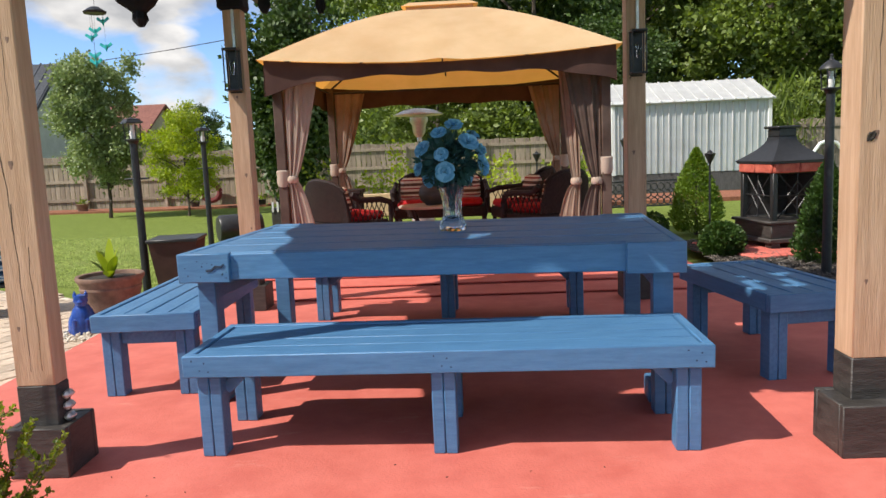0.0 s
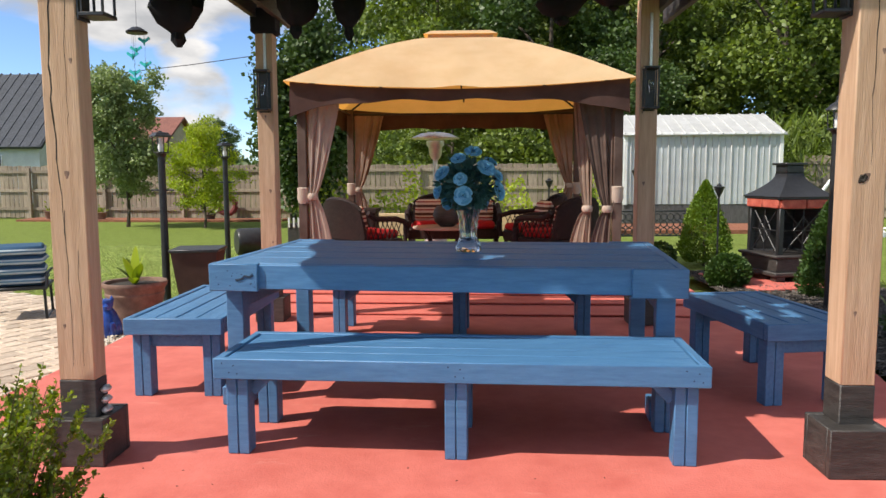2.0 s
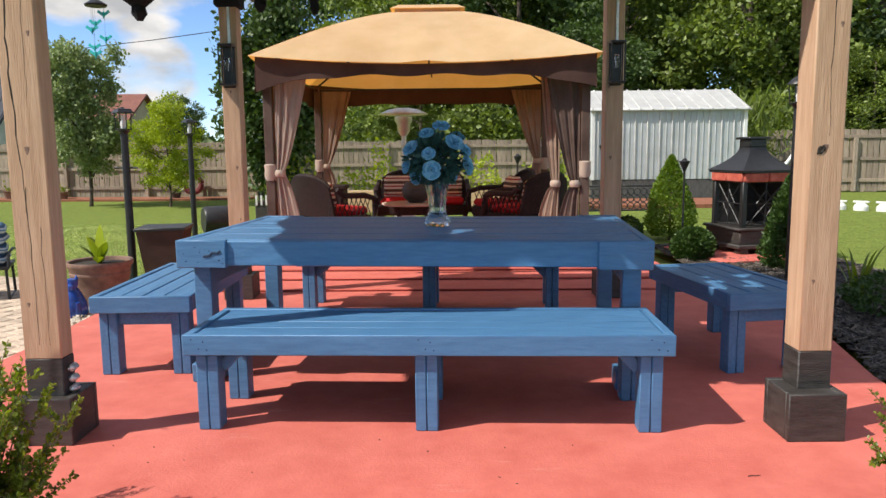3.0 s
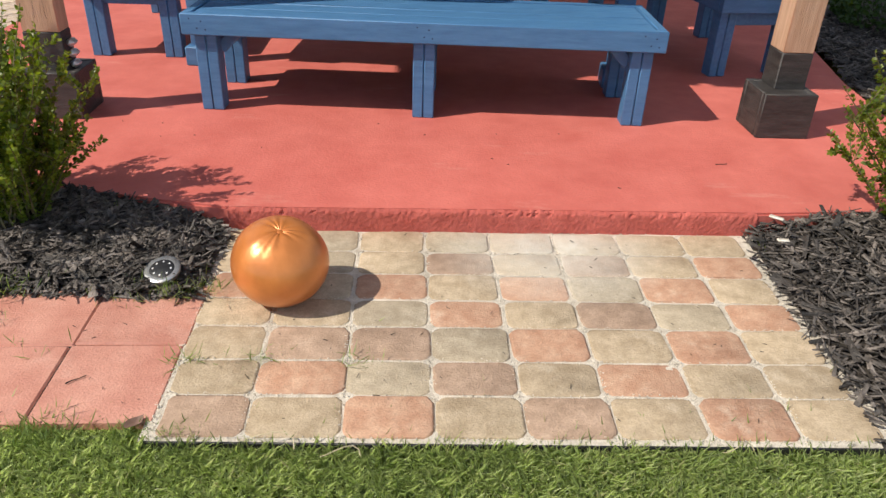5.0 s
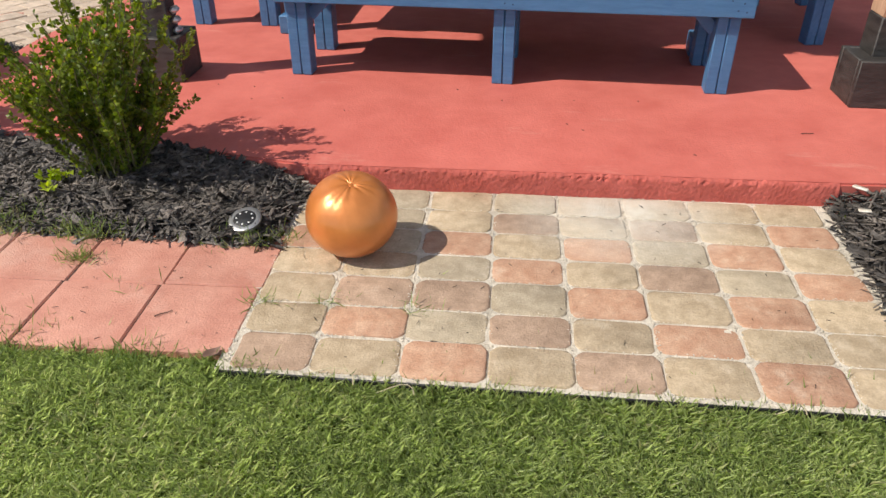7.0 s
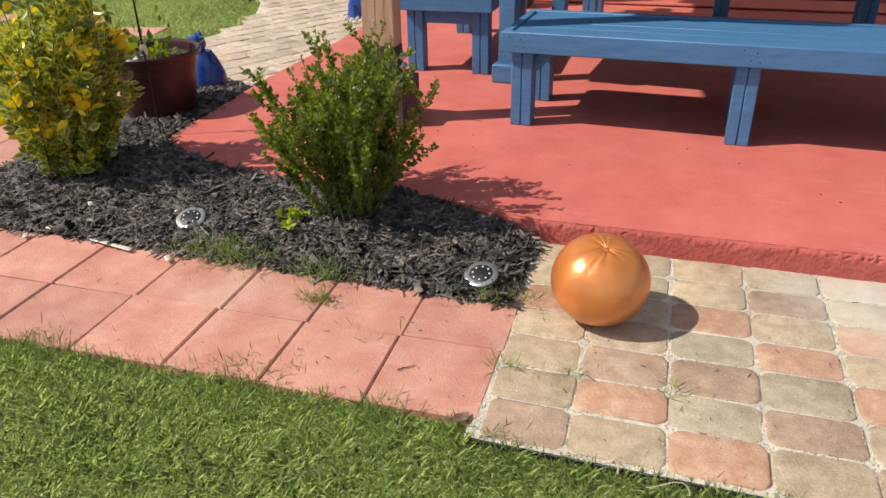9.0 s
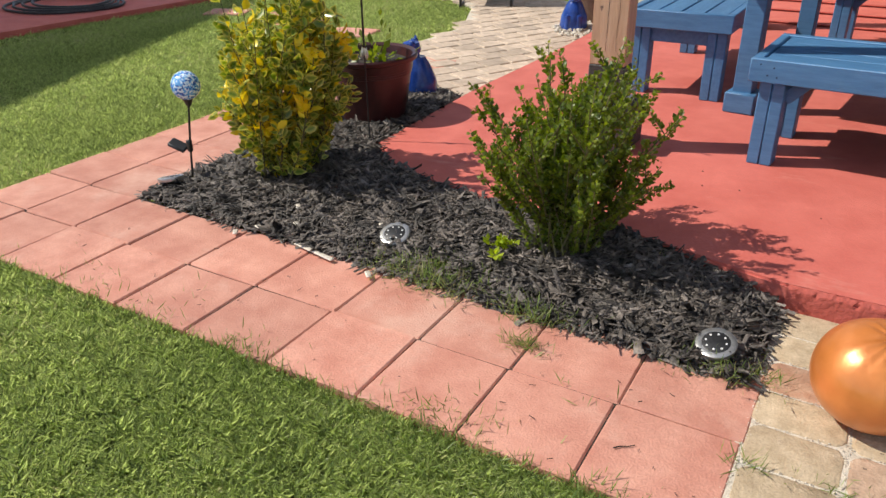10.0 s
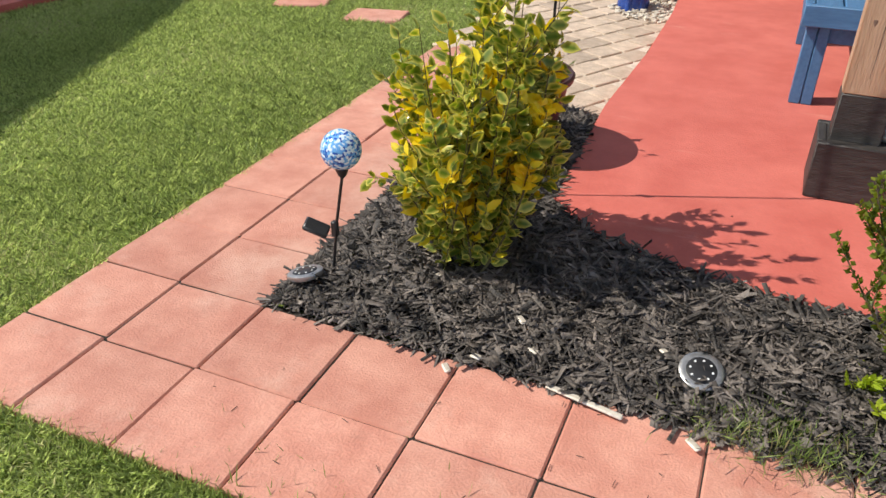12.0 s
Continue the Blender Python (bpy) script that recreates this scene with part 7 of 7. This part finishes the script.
# neighbours
def house(name, label, at, turn, w, d, eave, ridge, wall, roofm, ribs=0):
    b = thing(name, label, "house", at, turn)
    part("wall", box(BM(), 0, 0, eave / 2, w, d, eave, 0.01), wall, b)
    for s in (-1, 1):
        g = BM()
        lo = [g.verts.new(q) for q in ((s * w / 2, -d / 2, eave), (s * w / 2, d / 2, eave), (s * w / 2, 0, ridge))]
        hi = [g.verts.new((q.co.x - s * 0.15, q.co.y, q.co.z)) for q in lo]
        g.faces.new(lo)
        g.faces.new(hi)
        for i in range(3):
            g.faces.new((lo[i], lo[(i + 1) % 3], hi[(i + 1) % 3], hi[i]))
        part("gable", g, wall, b)
    for s in (-1, 1):
        run, rise = d / 2 + 0.4, (ridge - eave) * (d / 2 + 0.4) / (d / 2)
        a = math.degrees(math.atan2(rise, run))
        part("roof", box(BM(), 0, s * run / 2, ridge - rise / 2 + 0.08, w + 0.7, math.hypot(run, rise), 0.14, 0.01, pose(0, 0, 0, -s * a, 0, 0)), roofm, b)
    for k in range(ribs):
        part("roof_seam", box(BM(), (k / (ribs - 1) - 0.5) * (w + 0.5), -run / 2, ridge - rise / 2 + 0.17, 0.06, math.hypot(run, rise), 0.06, 0.0, pose(0, 0, 0, a, 0, 0)), roofm, b)
    for s in (-0.3, 0.3):
        win = part("window", box(BM(), s * w, -d / 2 - 0.01, eave * 0.6, 1.0, 0.08, 1.1, 0.01), M_WHITE, b, "white window frame")
        part("pane", box(BM(), s * w, -d / 2 - 0.055, eave * 0.6, 0.86, 0.02, 0.96, 0.0), M_BLACK, win, "dark window pane")
    return b


house("neighbour_house", "white sided house with a dark roof beyond the fence", (-25.0, 36.2, 0), 0, 11.0, 7.5, 2.75, 6.1, M_SIDING, M_SHINGLE, ribs=26)
house("brown_house", "low tan house with a brown red roof", (-23.8, 50, 0), 0, 7.5, 7.0, 3.0, 5.0, M_WALLTAN, M_REDROOF)
# the building whose shadow lies on the lawn
bm = prism(BM(), [(-9.2, -2.4), (-12.3, 5.2), (-20, 2.0), (-17, -6)], -0.03, 6.0)
single("side_building", bm, M_SIDING, "tall pale building beside the lawn", "building", kind="structure", smooth=False)
up = thing("utility_pole", "wooden utility pole with a street lamp arm", "utility pole", (-6.0, 31, 0))
part("pole", rod(BM(), (0, 0, -0.2), (0, 0, 7.2), 0.14, 0.1, 10), M_BARK, up)
part("lamp_arm", pipe(BM(), [(0, 0, 6.5), (-0.7, 0, 6.75), (-1.3, 0, 6.75)], 0.035, 6), M_STEEL, up)
part("lamp_head", box(BM(), -1.45, 0, 6.72, 0.4, 0.16, 0.12, 0.03), M_STEEL, up)
copy_thing(up, pose(-40, 46, 0))
single("power_line", pipe(BM(), [(-40, 46, 7.1), (-30, 42, 6.62), (-18.1, 36.6, 6.25), (-13.1, 34.3, 6.33), (-8.5, 32.2, 6.5), (-6, 31, 6.62)], 0.018, 4), M_BLACK, "thin black power line between two poles", "power line")
# ---- grass ----
def grass(name, label, polys, holes, dens, seed, hi=0.035):
    """Blades of grass, three corners each, leaning every way."""
    rng = np.random.default_rng(seed)
    allp = []
    for poly, d in zip(polys, dens):
        xs, ys = [p[0] for p in poly], [p[1] for p in poly]
        n = int((max(xs) - min(xs)) * (max(ys) - min(ys)) * d)
        x, y = rng.uniform(min(xs), max(xs), n), rng.uniform(min(ys), max(ys), n)
        ok = inside(x, y, poly)
        for h in holes:
            ok &= ~inside(x, y, h)
        # thin spots
        t = np.sin(3.1 * x + 1.7 * np.sin(2.3 * y)) * np.sin(2.7 * y + 1.3 * np.sin(3.7 * x))
        ok &= rng.uniform(size=n) < np.clip(0.82 + 0.4 * t, 0.25, 1)
        allp.append(np.stack([x[ok], y[ok]], 1))
    p = np.concatenate(allp)
    n = len(p)
    a = rng.uniform(0, 2 * np.pi, n)
    lean = np.abs(rng.normal(0.62, 0.5, n))
    h = hi * rng.uniform(0.4, 1.3, n) * (1 + 0.35 * np.sin(23 * p[:, 0] + 3 * np.sin(17 * p[:, 1])) * np.sin(19 * p[:, 1] + 2 * np.sin(21 * p[:, 0])))
    w = np.where(rng.uniform(size=n) < 0.22, rng.uniform(0.0026, 0.0048, n), rng.uniform(0.0011, 0.0023, n))
    flat = w > 0.0025  # clover and plantain among the blades
    lean = np.where(flat, rng.normal(1.1, 0.25, n), lean)
    h = np.where(flat, h * 0.6, h)
    d = np.stack([np.cos(a) * np.sin(lean), np.sin(a) * np.sin(lean), np.cos(lean)], 1)
    s = np.stack([-np.sin(a + 0.5), np.cos(a + 0.5), np.zeros(n)], 1)
    b = np.stack([p[:, 0], p[:, 1], np.full(n, -0.026)], 1)
    m = b + d * (h * 0.45)[:, None]
    tip = b + d * h[:, None] + np.stack([np.cos(a), np.sin(a), -0.6 * np.ones(n)], 1) * (h * 0.22)[:, None]
    v = np.stack([b, m + s * w[:, None], tip, m - s * w[:, None]], 1).reshape(-1, 3)
    i = np.arange(n)[:, None] * 4
    f = np.concatenate([i + np.array([[0, 1, 2]]), i + np.array([[0, 2, 3]])], 0)
    return np_part(name, v, f, M_GRASS, None, label, "grass", "stuff")


FRONT = [(-4.6, 0.22), (2.4, 0.22), (2.4, 0.82), (1.03, 0.832), (-0.76, 0.842), (-0.8, 0.893), (-3.775, 0.845), (-3.83, 4.2), (-4.6, 4.2)]
LEFT = [(-6.6, 0.6), (-4.6, 0.6), (-4.6, 4.2), (-3.84, 4.2), (-3.85, 5.2), (-4.3, 6.1), (-6.6, 6.6)]
FARL = [(-9.5, 2.0), (-6.6, 2.0), (-6.6, 7.2), (-9.5, 5.6)]
MID = [(-9, 8.2), (-2.8, 7.6), (-2.8, 13), (-9, 13)]
grass("lawn_grass", "short mown lawn grass with thin patches", [FRONT, LEFT, FARL, MID], [[(-4.75, 4.46), (-4.35, 4.46), (-4.35, 4.8), (-4.75, 4.8)], [(-5.45, 4.62), (-5.05, 4.62), (-5.05, 4.95), (-5.45, 4.95)]], [92000, 30000, 10000, 5000], 6)


def tufts(name, label, spots, seed):
    """Loose weeds and tufts."""
    rng = np.random.default_rng(seed)
    P = np.concatenate([np.array([x, y, z]) + rng.normal(0, 1, (n, 3)) * np.array([r, r * 0.6, 0]) for x, y, z, r, n in spots])
    D = rng.normal(0, 0.6, P.shape) + np.array([0, 0, 0.75])
    v, f = leaves(P, D, rng.uniform(0.015, 0.06, len(P)), 0.03, rng)
    np_part(name, v, f, M_WEED, None, label, "grass", "stuff")


spots = [(-1.80, 1.50, 0.03, 0.10, 1100), (-1.72, 1.43, 0.01, 0.06, 160), (-1.40, 1.44, 0.02, 0.07, 420), (-1.36, 1.30, 0.0, 0.026, 190), (-0.85, 1.44, 0.02, 0.06, 160), (-0.76, 1.47, 0.0, 0.03, 60), (-2.02, 0.87, -0.01, 0.08, 260), (-1.40, 0.88, -0.01, 0.10, 520), (-1.0, 0.87, -0.01, 0.05, 200), (-0.74, 1.13, 0.0, 0.03, 40), (-0.55, 1.14, 0.0, 0.04, 40), (-0.29, 1.14, 0, 0.03, 30), (-0.72, 0.86, -0.01, 0.05, 120), (-1.0, 1.40, 0, 0.05, 25), (-1.15, 1.17, 0, 0.05, 12), (1.3, 0.9, 0.0, 0.1, 160), (-1.15, 1.86, 0.06, 0.02, 25), (0.6, 0.83, -0.02, 0.2, 200), (-2.7, 0.86, -0.01, 0.2, 240), (-0.3, 0.83, -0.02, 0.3, 200)]
edge = random.Random(19)
for k in range(70):
    x = -3.75 + 2.98 * k / 69 + edge.uniform(-0.03, 0.03)
    spots.append((x, 0.900 + 0.021 * (x + 0.76) + edge.uniform(-0.022, 0.004), -0.02, 0.025, edge.randrange(14, 46)))
for k in range(30):
    spots.append((-0.72 + 1.72 * k / 29, 0.832, -0.02, 0.025, edge.randrange(6, 26)))
for k in range(46):
    spots.append((-3.79 - 0.016 * k / 3 + edge.uniform(-0.02, 0.01), 0.9 + 0.07 * k, -0.02, 0.025, edge.randrange(14, 40)))
tufts("weed_tufts", "small tufts of grass growing in joints and mulch", spots, 9)
